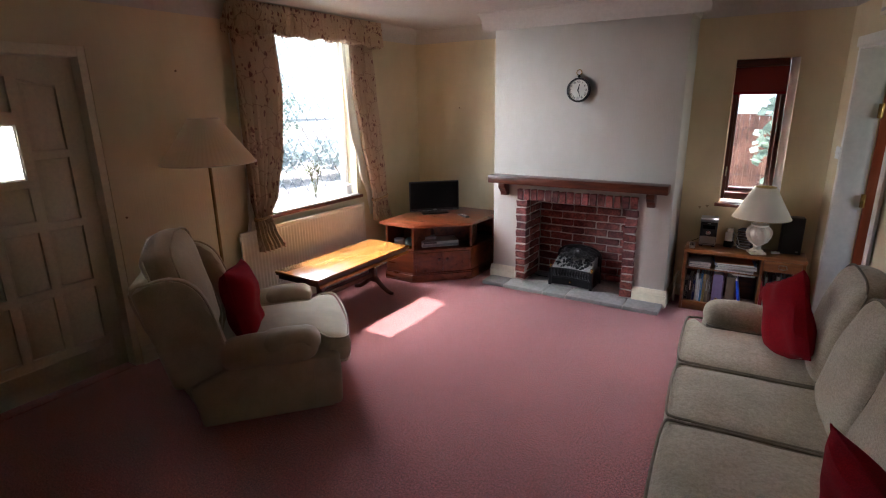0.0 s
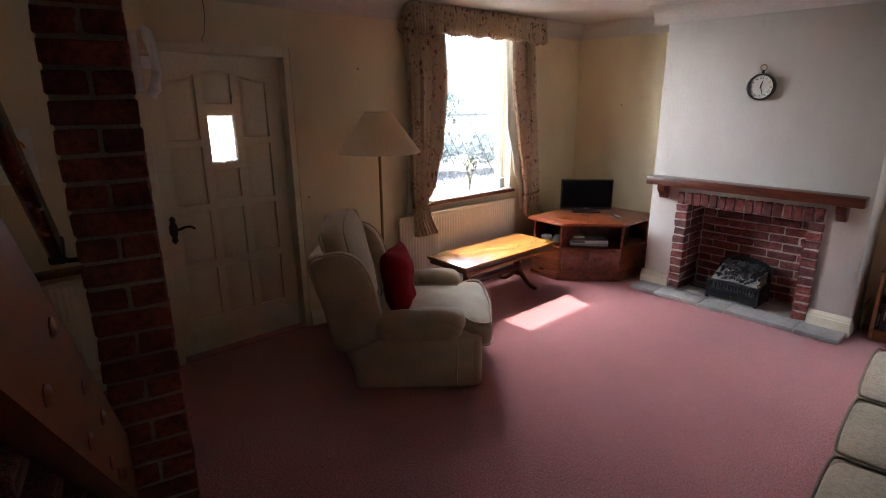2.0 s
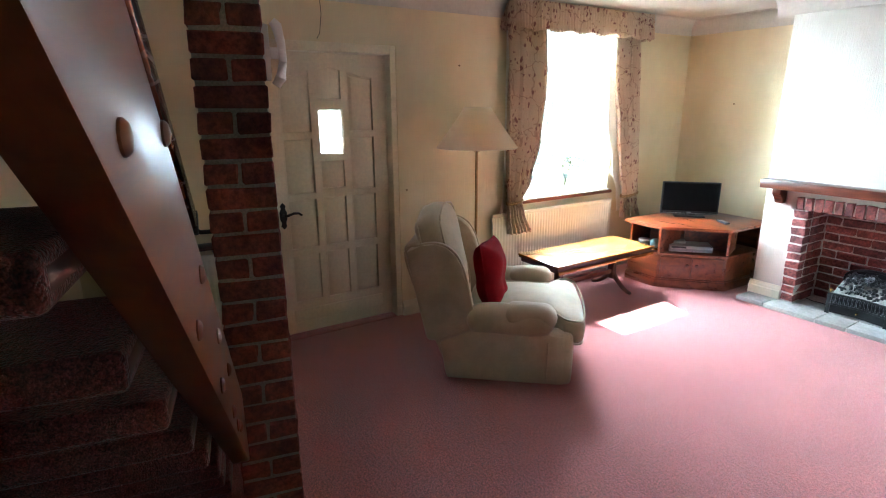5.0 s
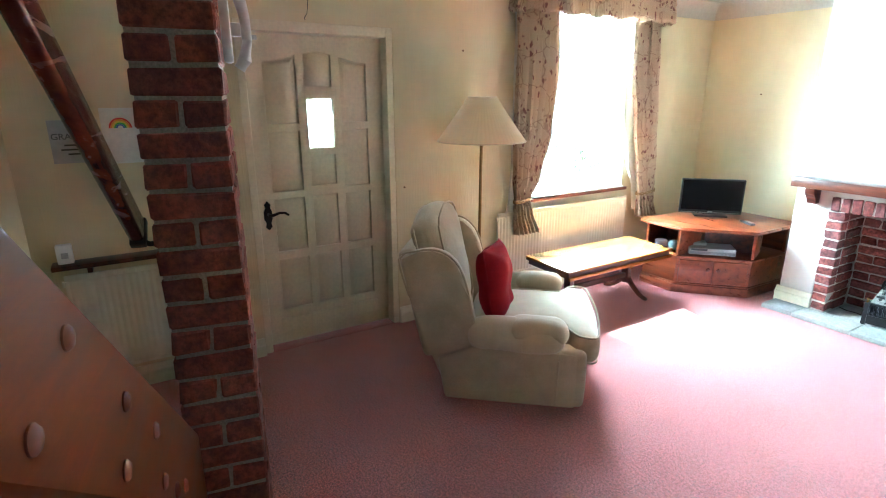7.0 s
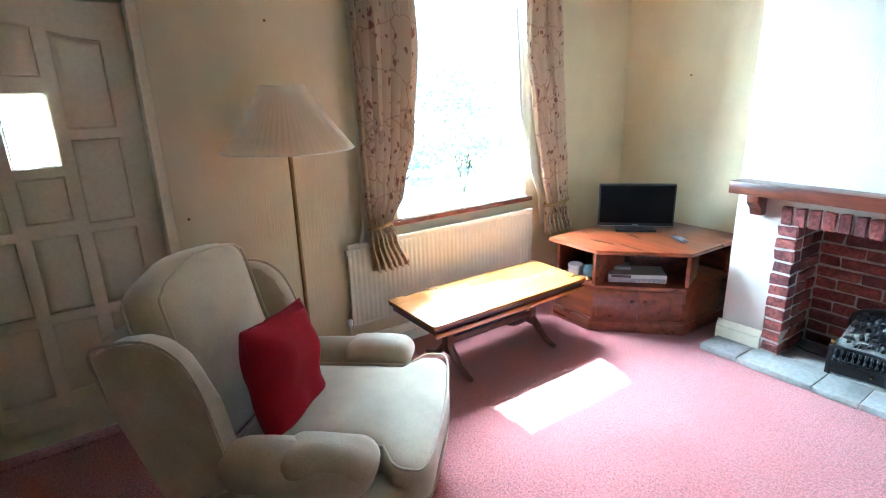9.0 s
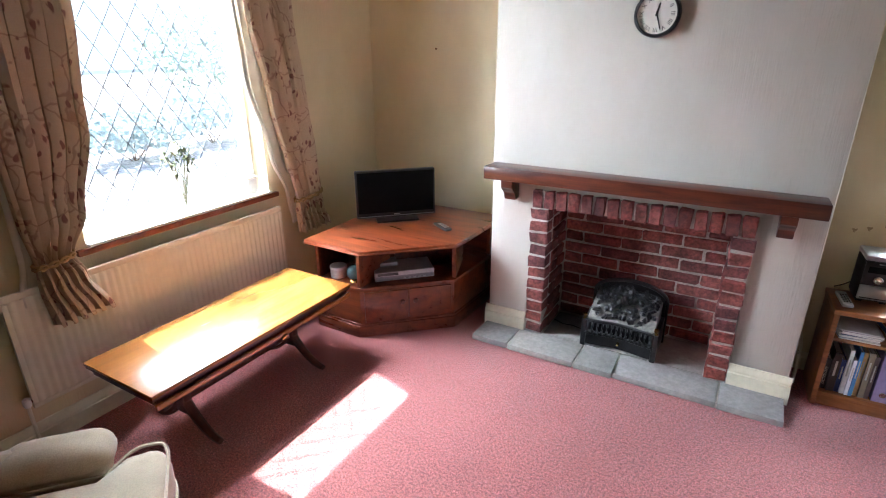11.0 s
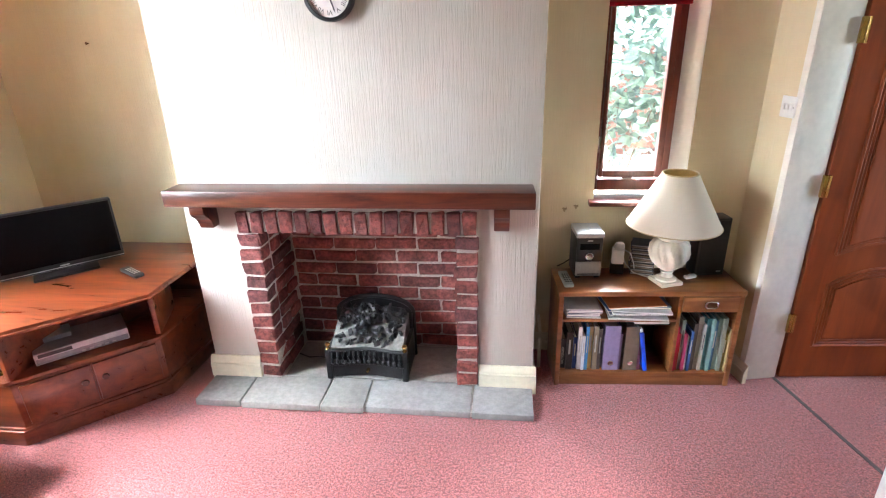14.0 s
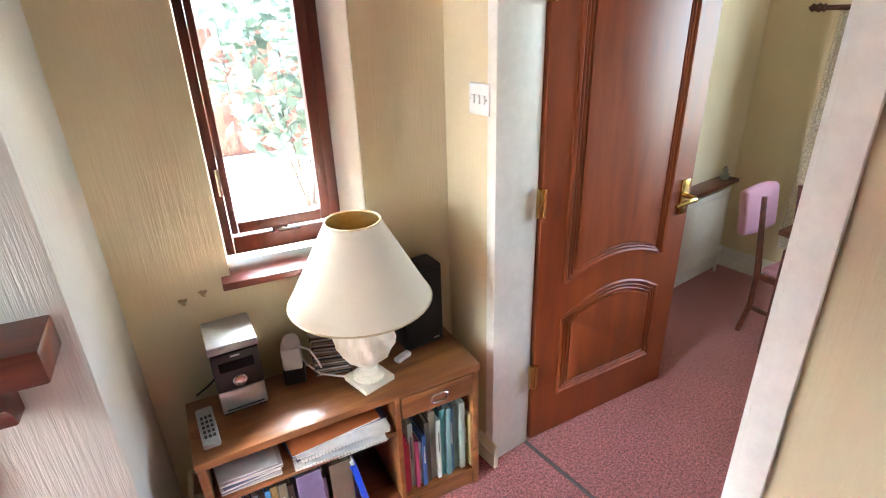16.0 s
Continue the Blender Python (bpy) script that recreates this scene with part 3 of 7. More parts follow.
    yz_prism(bm, [(1.165, 0.100), (1.865, 0.100), (1.865, 0.192), (1.165, 0.192)], -3.0405, -3.024, 0.005)
    part("weather_bar", bm, M_DOORW, door)
    # black lever handle
    bm = bmesh.new()
    o = [(-0.024, -0.075), (0.0, -0.098), (0.024, -0.075), (0.015, -0.05), (0.030, -0.02), (0.030, 0.03), (0.014, 0.055), (0.024, 0.075), (0.0, 0.10), (-0.024, 0.075), (-0.014, 0.055), (-0.030, 0.03), (-0.030, -0.02), (-0.015, -0.05)]
    yz_prism(bm, [(1.142 + y * 0.85, 0.895 + z * 0.95) for y, z in o], -3.041, -3.033, 0.002)
    plate = part("handle_plate", bm, M_IRON, door, "black iron back plate")
    bm = tube([(-3.034, 1.142, 0.905), (-2.995, 1.144, 0.905), (-2.985, 1.162, 0.906), (-2.983, 1.200, 0.918), (-2.985, 1.235, 0.915), (-2.988, 1.258, 0.898)], [0.009, 0.009, 0.010, 0.009, 0.008, 0.007], 8)
    part("door_handle", bm, M_IRON, plate, "black iron lever handle")
    for z in (0.30, 1.0, 1.68):
        part("hinge", box((-3.043, 1.949, z), (-3.034, 1.962, z + 0.09), 0.002), M_DOORW, door)
    part("door_closer", box((-3.04, 1.09, 1.93), (-3.015, 1.17, 1.955), 0.004), M_SILVER, door, "small metal door stay")
    # lining and outer frame
    bm = bmesh.new()
    for lo, hi in (((-3.11, DY0, 0), (WX - 0.006, 1.076, DZ)), ((-3.11, 1.954, 0), (WX - 0.006, DY1, DZ)), ((-3.11, 1.0765, 1.974), (WX - 0.006, 1.9535, DZ)),
                   ((-3.108, 1.0765, 0.012), (-3.0865, 1.10, 1.9735)), ((-3.108, 1.93, 0.012), (-3.0865, 1.9535, 1.9735)), ((-3.108, 1.10, 1.945), (-3.0865, 1.93, 1.9735))):
        add_box(bm, lo, hi, 0.003, 1)
    structure("door_frame", bm, M_DOORW, "cream painted frame of the front door", "door frame")
    structure("door_threshold", box((-3.108, 1.078, 0.0), (-2.951, 1.952, 0.008), 0.002), M_CARPET, "rose carpet strip running into the door recess", "threshold")


front_door()
# unseen slab added over the front door to keep sun off its glass
structure("sun_blocker_slab", box((-3.85, 0.85, 2.10), (-3.112, 2.2, 2.16)), plain("sun_blocker_paint", (0.6, 0.6, 0.6), 0.8), "pale unseen slab added above the front door to block sun", "canopy")


# ---------- west window ----------
def west_window():
    win = structure("window_1", box((-3.108, WY0, WZ0 + 0.012), (-3.06, WY0 + 0.055, WZ1)), M_PVC, "white framed window with leaded diamond panes", "window")
    bm = bmesh.new()
    add_box(bm, (-3.108, WY1 - 0.055, WZ0 + 0.012), (-3.06, WY1, WZ1), 0.004)
    add_box(bm, (-3.108, WY0 + 0.056, WZ0 + 0.012), (-3.06, WY1 - 0.056, WZ0 + 0.065), 0.004)
    add_box(bm, (-3.108, WY0 + 0.056, WZ1 - 0.055), (-3.06, WY1 - 0.056, WZ1), 0.004)
    part("window_frame", bm, M_PVC, win)
    g = (WY0 + 0.056, WY1 - 0.056, WZ0 + 0.066, WZ1 - 0.056)
    pane = part("pane", box((-3.095, g[0], g[2]), (-3.089, g[1], g[3])), M_GLASS, win)
    pane.visible_shadow = False
    # diamond leading
    bm = bmesh.new()
    step, k = 0.115, 1.55
    c = -3.0
    while c < 3.0:
        for s in (1, -1):
            pts = []
            for i in range(200):
                y = g[0] + (g[1] - g[0]) * i / 199
                z = g[2] + (c if s > 0 else c + (g[1] - g[0]) * k) + s * k * (y - g[0])
                if g[2] <= z <= g[3]:
                    pts.append((-3.087, y, z))
            if len(pts) > 2:
                add_tube(bm, [pts[0], pts[-1]], 0.0036, 4)
        c += step * k
    part("leading", bm, M_LEAD, win, "grey lead strips in diamonds")
    structure("window_sill_board", box((-3.06, WY0 + 0.002, WZ0 - 0.005), (WX + 0.03, WY1 - 0.002, WZ0 + 0.010), 0.004), M_PVC, "white window sill", "window sill")
    structure("window_sill_nosing", box((WX - 0.0, WY0 - 0.05, WZ0 - 0.035), (WX + 0.028, WY1 + 0.05, WZ0 - 0.007), 0.004), M_CABX, "varnished wooden sill edge", "window sill")


west_window()


# ---------- north window ----------
def north_window():
    y0, y1 = NYE + 0.10, NYE + 0.15
    win = structure("window_2", box((NX0 + 0.002, y0, NZ0 + 0.03), (NX0 + 0.027, y1, NZ1 - 0.002), 0.003), M_WINBR, "narrow brown framed window with leaded glass", "window")
    bm = bmesh.new()
    add_box(bm, (NX1 - 0.093, y0, NZ0 + 0.03), (NX1 - 0.060, y1, NZ1 - 0.002), 0.003)
    add_box(bm, (NX0 + 0.028, y0, NZ0 + 0.03), (NX1 - 0.094, y1, NZ0 + 0.085), 0.003)
    add_box(bm, (NX0 + 0.028, y0, NZ1 - 0.06), (NX1 - 0.094, y1, NZ1 - 0.002), 0.003)
    part("window_frame", bm, M_WINBR, win)
    bm = bmesh.new()
    a, b = NX0 + 0.028, NX1 - 0.094
    for lo, hi in (((a, y0 - 0.016, NZ0 + 0.10), (a + 0.02, y0 + 0.03, NZ1 - 0.062)), ((b - 0.03, y0 - 0.016, NZ0 + 0.10), (b, y0 + 0.03, NZ1 - 0.062)),
                   ((a + 0.021, y0 - 0.016, NZ0 + 0.10), (b - 0.031, y0 + 0.03, NZ0 + 0.135)), ((a + 0.021, y0 - 0.016, NZ1 - 0.10), (b - 0.031, y0 + 0.03, NZ1 - 0.062))):
        add_box(bm, lo, hi, 0.004)
    sash = part("sash", bm, M_WINBR, win, "brown casement sash")
    gx0, gx1, gz0, gz1 = a + 0.021, b - 0.031, NZ0 + 0.136, NZ1 - 0.101
    pane = part("pane", box((gx0, y0 + 0.012, gz0), (gx1, y0 + 0.018, gz1)), M_GLASS, sash)
    pane.visible_shadow = False
    bm = bmesh.new()
    w = gx1 - gx0
    cx = (gx0 + gx1) / 2
    for x in (gx0 + w * 0.2, gx1 - w * 0.2):
        add_tube(bm, [(x, y0 + 0.010, gz0), (x, y0 + 0.010, gz1)], 0.0010, 5)
    for z in (gz0 + 0.10, gz1 - 0.16):
        add_tube(bm, [(gx0, y0 + 0.010, z), (gx1, y0 + 0.010, z)], 0.0010, 5)
    for zc in (gz0 + 0.24, gz0 + 0.44, gz0 + 0.64):
        for s in (1, -1):
            add_tube(bm, [(cx + s * 0.5 * w * 0.62 * math.sin(t), y0 + 0.010, zc - 0.07 + 0.14 * t / math.pi) for t in [math.pi * i / 10 for i in range(11)]], 0.0010, 5)
    add_tube(bm, [(cx, y0 + 0.010, gz0 + 0.10), (cx, y0 + 0.010, gz1 - 0.16)], 0.0010, 5)
    part("leading", bm, plain("dark_lead", (0.12, 0.12, 0.13), 0.6), sash, "grey lead strips in leaf shapes")
    bm = bmesh.new()
    add_box(bm, (cx - 0.03, y0 - 0.028, NZ0 + 0.086), (cx + 0.02, y0 - 0.004, NZ0 + 0.10), 0.004)
    add_tube(bm, [(cx - 0.02, y0 - 0.028, NZ0 + 0.095), (cx + 0.05, y0 - 0.034, NZ0 + 0.092)], 0.005, 6)
    part("casement_stay", bm, M_CHROME, win, "chrome casement stay")
    part("hinge", box((a - 0.012, y0 - 0.014, NZ0 + 0.22), (a + 0.006, y0 - 0.002, NZ0 + 0.30), 0.002), M_CHROME, win)
    structure("window_2_sill", box((NX0 - 0.025, NYE - 0.05, NZ0 - 0.012), (NX1 + 0.0, NYE + 0.10, NZ0 + 0.012), 0.004), M_WINBR, "brown stained window board", "window sill")
    bm = bmesh.new()
    add_prism(bm, [(NX1 - 0.059, y0), (NX1 - 0.004, NYE + 0.003), (NX1 - 0.002, NYE + 0.003), (NX1 - 0.002, y1), (NX1 - 0.059, y1)], NZ0 + 0.013, NZ1 - 0.002)
    structure("window_2_reveal", bm, M_PVC, "white painted window reveal", "window reveal")
    blind = thing("roller_blind", "rolled red fabric roller blind above the narrow window", "blind", pose(0, 0, 0))
    part("fabric", box((NX0 + 0.004, NYE + 0.045, NZ1 - 0.245), (NX1 - 0.065, NYE + 0.05, NZ1 - 0.06)), fabric("red_blind_cloth", (0.24, 0.03, 0.022), 300, 0.1), blind)
    part("bottom_bar", box((NX0 + 0.004, NYE + 0.040, NZ1 - 0.262), (NX1 - 0.065, NYE + 0.055, NZ1 - 0.243), 0.004), M_RED, blind)
    part("roller", box((NX0 + 0.003, NYE + 0.02, NZ1 - 0.06), (NX1 - 0.062, NYE + 0.08, NZ1 - 0.003), 0.01), M_MAHOG, blind)


north_window()


# ---------- doorway to the dining room and its door ----------
def brown_door():
    bm = bmesh.new()
    for y0, y1, x0 in ((0.072, 0.11, -0.154), (-0.735, -0.69, -0.165)):
        add_box(bm, (x0, y0, 0), (0.022, y1, 2.02), 0.003, 2)
    add_box(bm, (-0.154, -0.689, 1.985), (0.004, 0.0715, 2.02), 0.002, 1)
    structure("doorway_lining", bm, M_WHITE, "white gloss lining of the inner doorway", "door frame", EAST)
    bm = bmesh.new()
    for y0, y1 in ((-0.765, -0.705),):
        add_box(bm, (-0.180, y0, 0), (-0.166, y1, 2.065), 0.004, 2)
    add_box(bm, (-0.168, -0.704, 2.0), (-0.155, 0.11, 2.065), 0.004, 2)
    structure("architrave", bm, M_WHITE, "white gloss architrave", "architrave", EAST)
    structure("carpet_strip", box((0.004, -0.689, 0.0), (0.020, 0.070, 0.005), 0.002), plain("worn_strip_metal", (0.13, 0.10, 0.095), 0.7, 0.2), "worn metal carpet strip across the doorway", "door strip", EAST)
    door = structure("door_2", box((0.0, 0.006, 0.012), (0.705, 0.040, 1.985), 0.002), M_DOORB, "red-brown panelled wooden door standing open", "door", EAST @ turn(0.030, 0.056, 0, -7.5))

    def profile(kind):
        x0, x1 = 0.115, 0.59
        n = 16
        if kind == "low":
            top = [(x0 + (x1 - x0) * i / n, 0.515 + 0.075 * (0 if i in (0, n) else math.sin(math.pi * (i - 0.5) / (n - 1)) ** 0.8)) for i in range(n, -1, -1)]
            return [(x0, 0.19), (x1, 0.19)] + top
        low = [(x0 + (x1 - x0) * i / n, 0.66 + 0.055 * (0 if i in (0, n) else math.sin(math.pi * (i - 0.5) / (n - 1)) ** 0.8)) for i in range(n + 1)]
        top = [(x1 - (x1 - x0) * i / n, 1.80 + 0.06 * math.sin(math.pi * i / n)) for i in range(n + 1)]
        return low + top
    flat = Matrix(((1, 0, 0, 0), (0, 0, -1, 0), (0, 1, 0, 0), (0, 0, 0, 1)))
    for kind in ("low", "high"):
        o = profile(kind)
        cx, cz = 0.3525, (min(p[1] for p in o) + max(p[1] for p in o)) / 2
        hz = (max(p[1] for p in o) - min(p[1] for p in o)) / 2

        def inset(d):
            return [(cx + (x - cx) * (1 - d / 0.2375), cz + (z - cz) * (1 - d / hz)) for x, z in o]
        bm = bmesh.new()
        add_prism(bm, inset(0.042), -0.006, 0.002, 0.003, flat)
        pn = part("panel", bm, M_DOORB, door)
        for d, r in ((0.0, 0.008), (0.016, 0.005), (0.030, 0.004)):
            bm = bmesh.new()
            q = inset(d)
            add_tube(bm, [(x, 0.004, z) for x, z in q] + [(q[0][0], 0.004, q[0][1])], r, 6)
            part("moulding", bm, M_DOORB, pn)
    plate = part("handle_plate", box((0.645, -0.003, 0.80), (0.685, 0.007, 0.935), 0.003), M_BRASS, door, "polished brass plate")
    part("door_handle", tube([(0.665, -0.002, 0.875), (0.665, -0.045, 0.875), (0.655, -0.055, 0.875), (0.60, -0.056, 0.872), (0.56, -0.052, 0.862)], [0.010, 0.009, 0.010, 0.009, 0.007], 10), M_BRASS, plate, "brass lever handle")
    for z in (0.27, 0.93, 1.54):
        h = part("hinge", box((-0.026, -0.012, z), (0.0, 0.004, z + 0.095), 0.002), M_BRASS, door, "brass butt hinge")
        part("pin", tube([(-0.002, -0.012, z), (-0.002, -0.012, z + 0.095)], 0.006, 8), M_BRASS, h)


brown_door()


def switch_plate(name, m, rockers, label):
    """Plate in the local x, z plane, facing local -y."""
    t = thing(name, label, "light switch", m)
    p = part("plate", box((-0.043, -0.008, -0.043), (0.043, 0.0, 0.043), 0.004), M_PVC, t)
    n = rockers
    for i in range(n):
        x = (i - (n - 1) / 2) * 0.022
        part("rocker", box((x - 0.007, -0.013, -0.012), (x + 0.007, -0.007, 0.012), 0.002), M_PVC, t)
    for x in (-0.032, 0.032):
        part("screw", box((x - 0.003, -0.0095, -0.003), (x + 0.003, -0.007, 0.003), 0.001), M_SILVER, t)


switch_plate("light_switch", EAST @ pose(-0.151, 0.14, 1.30, 0, 0, -90), 3, "white triple light switch on the wall by the inner door")
switch_plate("light_switch", pose(WX + 0.001, 0.846, 1.40, 0, 0, 90), 1, "white wide rocker light switch beside the front door")

# ---------- radiators ----------
def radiator(name, m, length, z0, z1, label):
    """Panel radiator along local x, its face towards local -y, wall at y = 0."""
    t = thing(name, label, "radiator", m)
    bm = bmesh.new()
    n = int(length / 0.033)
    pts = []
    for i in range(n * 4 + 1):
        x = 0.02 + (length - 0.04) * i / (n * 4)
        pts.append((x, -0.062 - (0.006 if i % 4 in (1, 2) else 0.0)))
    vs = [[bm.verts.new((x, y, z)) for x, y in pts] for z in (z0 + 0.02, z0 + 0.032, z1 - 0.045, z1 - 0.03)]
    for k in (0, 3):
        for i, (x, y) in enumerate(pts):
            vs[k][i].co.y = -0.060
    for a, b in zip(vs, vs[1:]):
        for i in range(len(pts) - 1):
            bm.faces.new((a[i], a[i + 1], b[i + 1], b[i]))
    part("ribbed_front", bm, M_RAD, t)
    part("bottom_rail", box((0.0, -0.0625, z0), (length, -0.045, z0 + 0.022), 0.004), M_RAD, t)
    part("top_rail", box((0.0, -0.0625, z1 - 0.032), (length, -0.045, z1), 0.006), M_RAD, t)
    part("side_edge", box((0.0, -0.0625, z0 + 0.0225), (0.021, -0.045, z1 - 0.0325), 0.003), M_RAD, t)
    part("side_edge", box((length - 0.021, -0.0625, z0 + 0.0225), (length, -0.045, z1 - 0.0325), 0.003), M_RAD, t)
    part("back_sheet", box((0.022, -0.058, z0 + 0.023), (length - 0.022, -0.046, z1 - 0.033)), M_RAD, t)
    for x in (0.15, length - 0.15):
        part("bracket", box((x - 0.02, -0.046, z0 + 0.05), (x + 0.02, 0.0, z1 - 0.05)), M_RAD, t)
    for x in (-0.018, length + 0.018):
        part("pipe", tube([(x, -0.054, 0.0), (x, -0.054, z0 + 0.05)], 0.0075, 8), M_RAD, t)
        v = part("valve", lathe([(0.013, 0), (0.016, 0.01), (0.016, 0.035), (0.010, 0.04)], 12, (x, -0.054, z0 + 0.02)), M_PVC, t, "white radiator valve")
        part("tail", tube([(x, -0.054, z0 + 0.04), (x + (0.03 if x < 0 else -0.03), -0.054, z0 + 0.04)], 0.008, 8), M_CHROME, t)
    part("end_cap", box((0.0, -0.062, z1 - 0.06), (-0.012, -0.046, z1 - 0.03), 0.002), M_RAD, t)
    return t


R90 = pose(0, 0, 0, 0, 0, 90)
radiator("radiator", pose(WX, 2.84, 0) @ R90, 1.46, 0.22, 0.735, "long cream panel radiator under the window")
radiator("radiator", pose(WX, 0.06, 0) @ R90, 0.70, 0.165, 0.735, "cream panel radiator in the entry by the stairs")
_dr = radiator("radiator", EAST @ pose(1.30, 0.42, 0), 0.60, 0.12, 0.55, "white panel radiator under the dining room shelf")

# shelf over the entry radiator and small things there
t = thing("radiator_shelf", "dark wooden shelf above the entry radiator", "shelf", pose(WX, 0.0, 0))
part("board", box((0.0, 0.02, 0.775), (0.11, 0.815, 0.80), 0.006), M_MAHOG, t)
for y in (0.18, 0.66):
    part("bracket", box((0.0, y - 0.012, 0.74), (0.08, y + 0.012, 0.774), 0.003), M_MAHOG, t)
t = thing("thermostat", "small white plastic thermostat box on the shelf", "thermostat", pose(WX + 0.05, 0.085, 0.80))
part("case", box((-0.02, -0.035, 0.0), (0.02, 0.035, 0.10), 0.006), M_PVC, t)
part("dial", box((0.0201, -0.015, 0.03), (0.024, 0.015, 0.06), 0.002), M_SILVER, t)


def letters(body, size, m, material, name, parent, depth=0.0006):
    c = bpy.data.curves.new(name, 'FONT')
    c.body, c.size, c.extrude, c.align_x, c.align_y = body, size, depth, 'CENTER', 'CENTER'
    tmp = new("tmp", c)
    dg = bpy.context.evaluated_depsgraph_get()
    me = bpy.data.meshes.new_from_object(tmp.evaluated_get(dg))
    bpy.data.objects.remove(tmp)
    ob = new(name, me)
    me.materials.clear(); me.materials.append(material)
    ob.parent, ob.matrix_basis = parent, m
    return ob


M_INK = plain("dark_ink", (0.05, 0.045, 0.04), 0.7, 0, 30, 0.05)
FACE_E = Matrix(((0, 0, 1, 0), (1, 0, 0, 0), (0, 1, 0, 0), (0, 0, 0, 1)))  # flat art turned to face +x
t = thing("wall_sign", "grey sign with the word GRANDPA on the entry wall", "sign", pose(WX + 0.001, 0.222, 1.405) @ FACE_E)
part("board", box((-0.105, -0.105, 0), (0.105, 0.105, 0.012), 0.002), plain("grey_print", (0.42, 0.38, 0.36), 0.6, 0, 30, 0.1), t)
letters("GRANDPA", 0.042, pose(0, 0.025, 0.0125), M_INK, "lettering", t)
for i, w in enumerate((0.10, 0.13, 0.08)):
    part("text_bar", box((-w / 2, -0.02 - i * 0.022, 0.0121), (w / 2, -0.012 - i * 0.022, 0.0130)), M_INK, t)
t = thing("rainbow_picture", "white card with a painted rainbow on the entry wall", "picture", pose(WX + 0.001, 0.425, 1.425) @ FACE_E)
part("card", box((-0.085, -0.14, 0), (0.085, 0.14, 0.010), 0.002), M_PAPER, t)
for i, c in enumerate(((0.6, 0.03, 0.03), (0.75, 0.28, 0.03), (0.7, 0.6, 0.05), (0.08, 0.4, 0.1), (0.06, 0.15, 0.5))):
    r0 = 0.052 - i * 0.008
    bm = bmesh.new()
    arc = [math.pi * k / 16 for k in range(17)]
    add_prism(bm, [(r0 * math.cos(a), r0 * math.sin(a)) for a in arc] + [((r0 - 0.0075) * math.cos(a), (r0 - 0.0075) * math.sin(a)) for a in reversed(arc)], 0.0101, 0.0112)
    part("band", bm, plain("rainbow_paint", c, 0.7), t, m=pose(0, 0.04, 0))

# ---------- curtains and pelmet ----------
def curtain_cloth():
    m, n, l, b = nodes_of("floral_curtain_cloth", (0.40, 0.29, 0.18), 0.9)
    co = coords(n, l, (1, 1, 1))
    warp = n.new("ShaderNodeTexNoise"); warp.inputs["Scale"].default_value = 9.0
    l.new(co, warp.inputs["Vector"])
    add = n.new("ShaderNodeVectorMath"); add.operation = 'MULTIPLY_ADD'
    l.new(warp.outputs["Color"], add.inputs[0]); add.inputs[1].default_value = (0.10, 0.10, 0.10); l.new(co, add.inputs[2])
    v = n.new("ShaderNodeTexVoronoi"); v.inputs["Scale"].default_value = 21.0
    v.inputs["Randomness"].default_value = 0.9
    tall = n.new("ShaderNodeVectorMath"); tall.operation = 'MULTIPLY'; tall.inputs[1].default_value = (1.0, 1.5, 0.72)
    l.new(add.outputs[0], tall.inputs[0]); l.new(tall.outputs[0], v.inputs["Vector"])
    leaf = ramp(n, l, v.outputs["Distance"], [(0.26, (1, 1, 1)), (0.36, (0, 0, 0))])
    gate = ramp(n, l, noise_tex(n, l, co, 8.5, 2.0), [(0.47, (0, 0, 0)), (0.52, (1, 1, 1))])
    v2 = n.new("ShaderNodeTexVoronoi"); v2.feature = 'DISTANCE_TO_EDGE'; v2.inputs["Scale"].default_value = 5.0
    l.new(add.outputs[0], v2.inputs["Vector"])
    stem = ramp(n, l, v2.outputs["Distance"], [(0.010, (1, 1, 1)), (0.022, (0, 0, 0))])
    weave = noise_tex(n, l, co, 320.0, 3.0)
    base = ramp(n, l, weave, [(0.3, (0.52, 0.39, 0.275)), (0.7, (0.63, 0.49, 0.36))])
    pat = mix(n, l, 1.0, leaf, gate, 'MULTIPLY')
    c = mix(n, l, pat, base, (0.25, 0.125, 0.110))
    c = mix(n, l, mix(n, l, 0.55, (0, 0, 0), stem), c, (0.27, 0.145, 0.120))
    l.new(c, b.inputs["Base Color"])
    tr, mx = n.new("ShaderNodeBsdfTranslucent"), n.new("ShaderNodeMixShader")
    l.new(c, tr.inputs[0]); mx.inputs[0].default_value = 0.24
    l.new(b.outputs[0], mx.inputs[1]); l.new(tr.outputs[0], mx.inputs[2])
    l.new(mx.outputs[0], n["Material Output"].inputs[0])
    bump(n, l, b, weave, 0.3, 0.002)
    return m


M_CURT = curtain_cloth()
M_LINING = shade_cloth("curtain_lining", (0.70, 0.66, 0.58), 0.4)


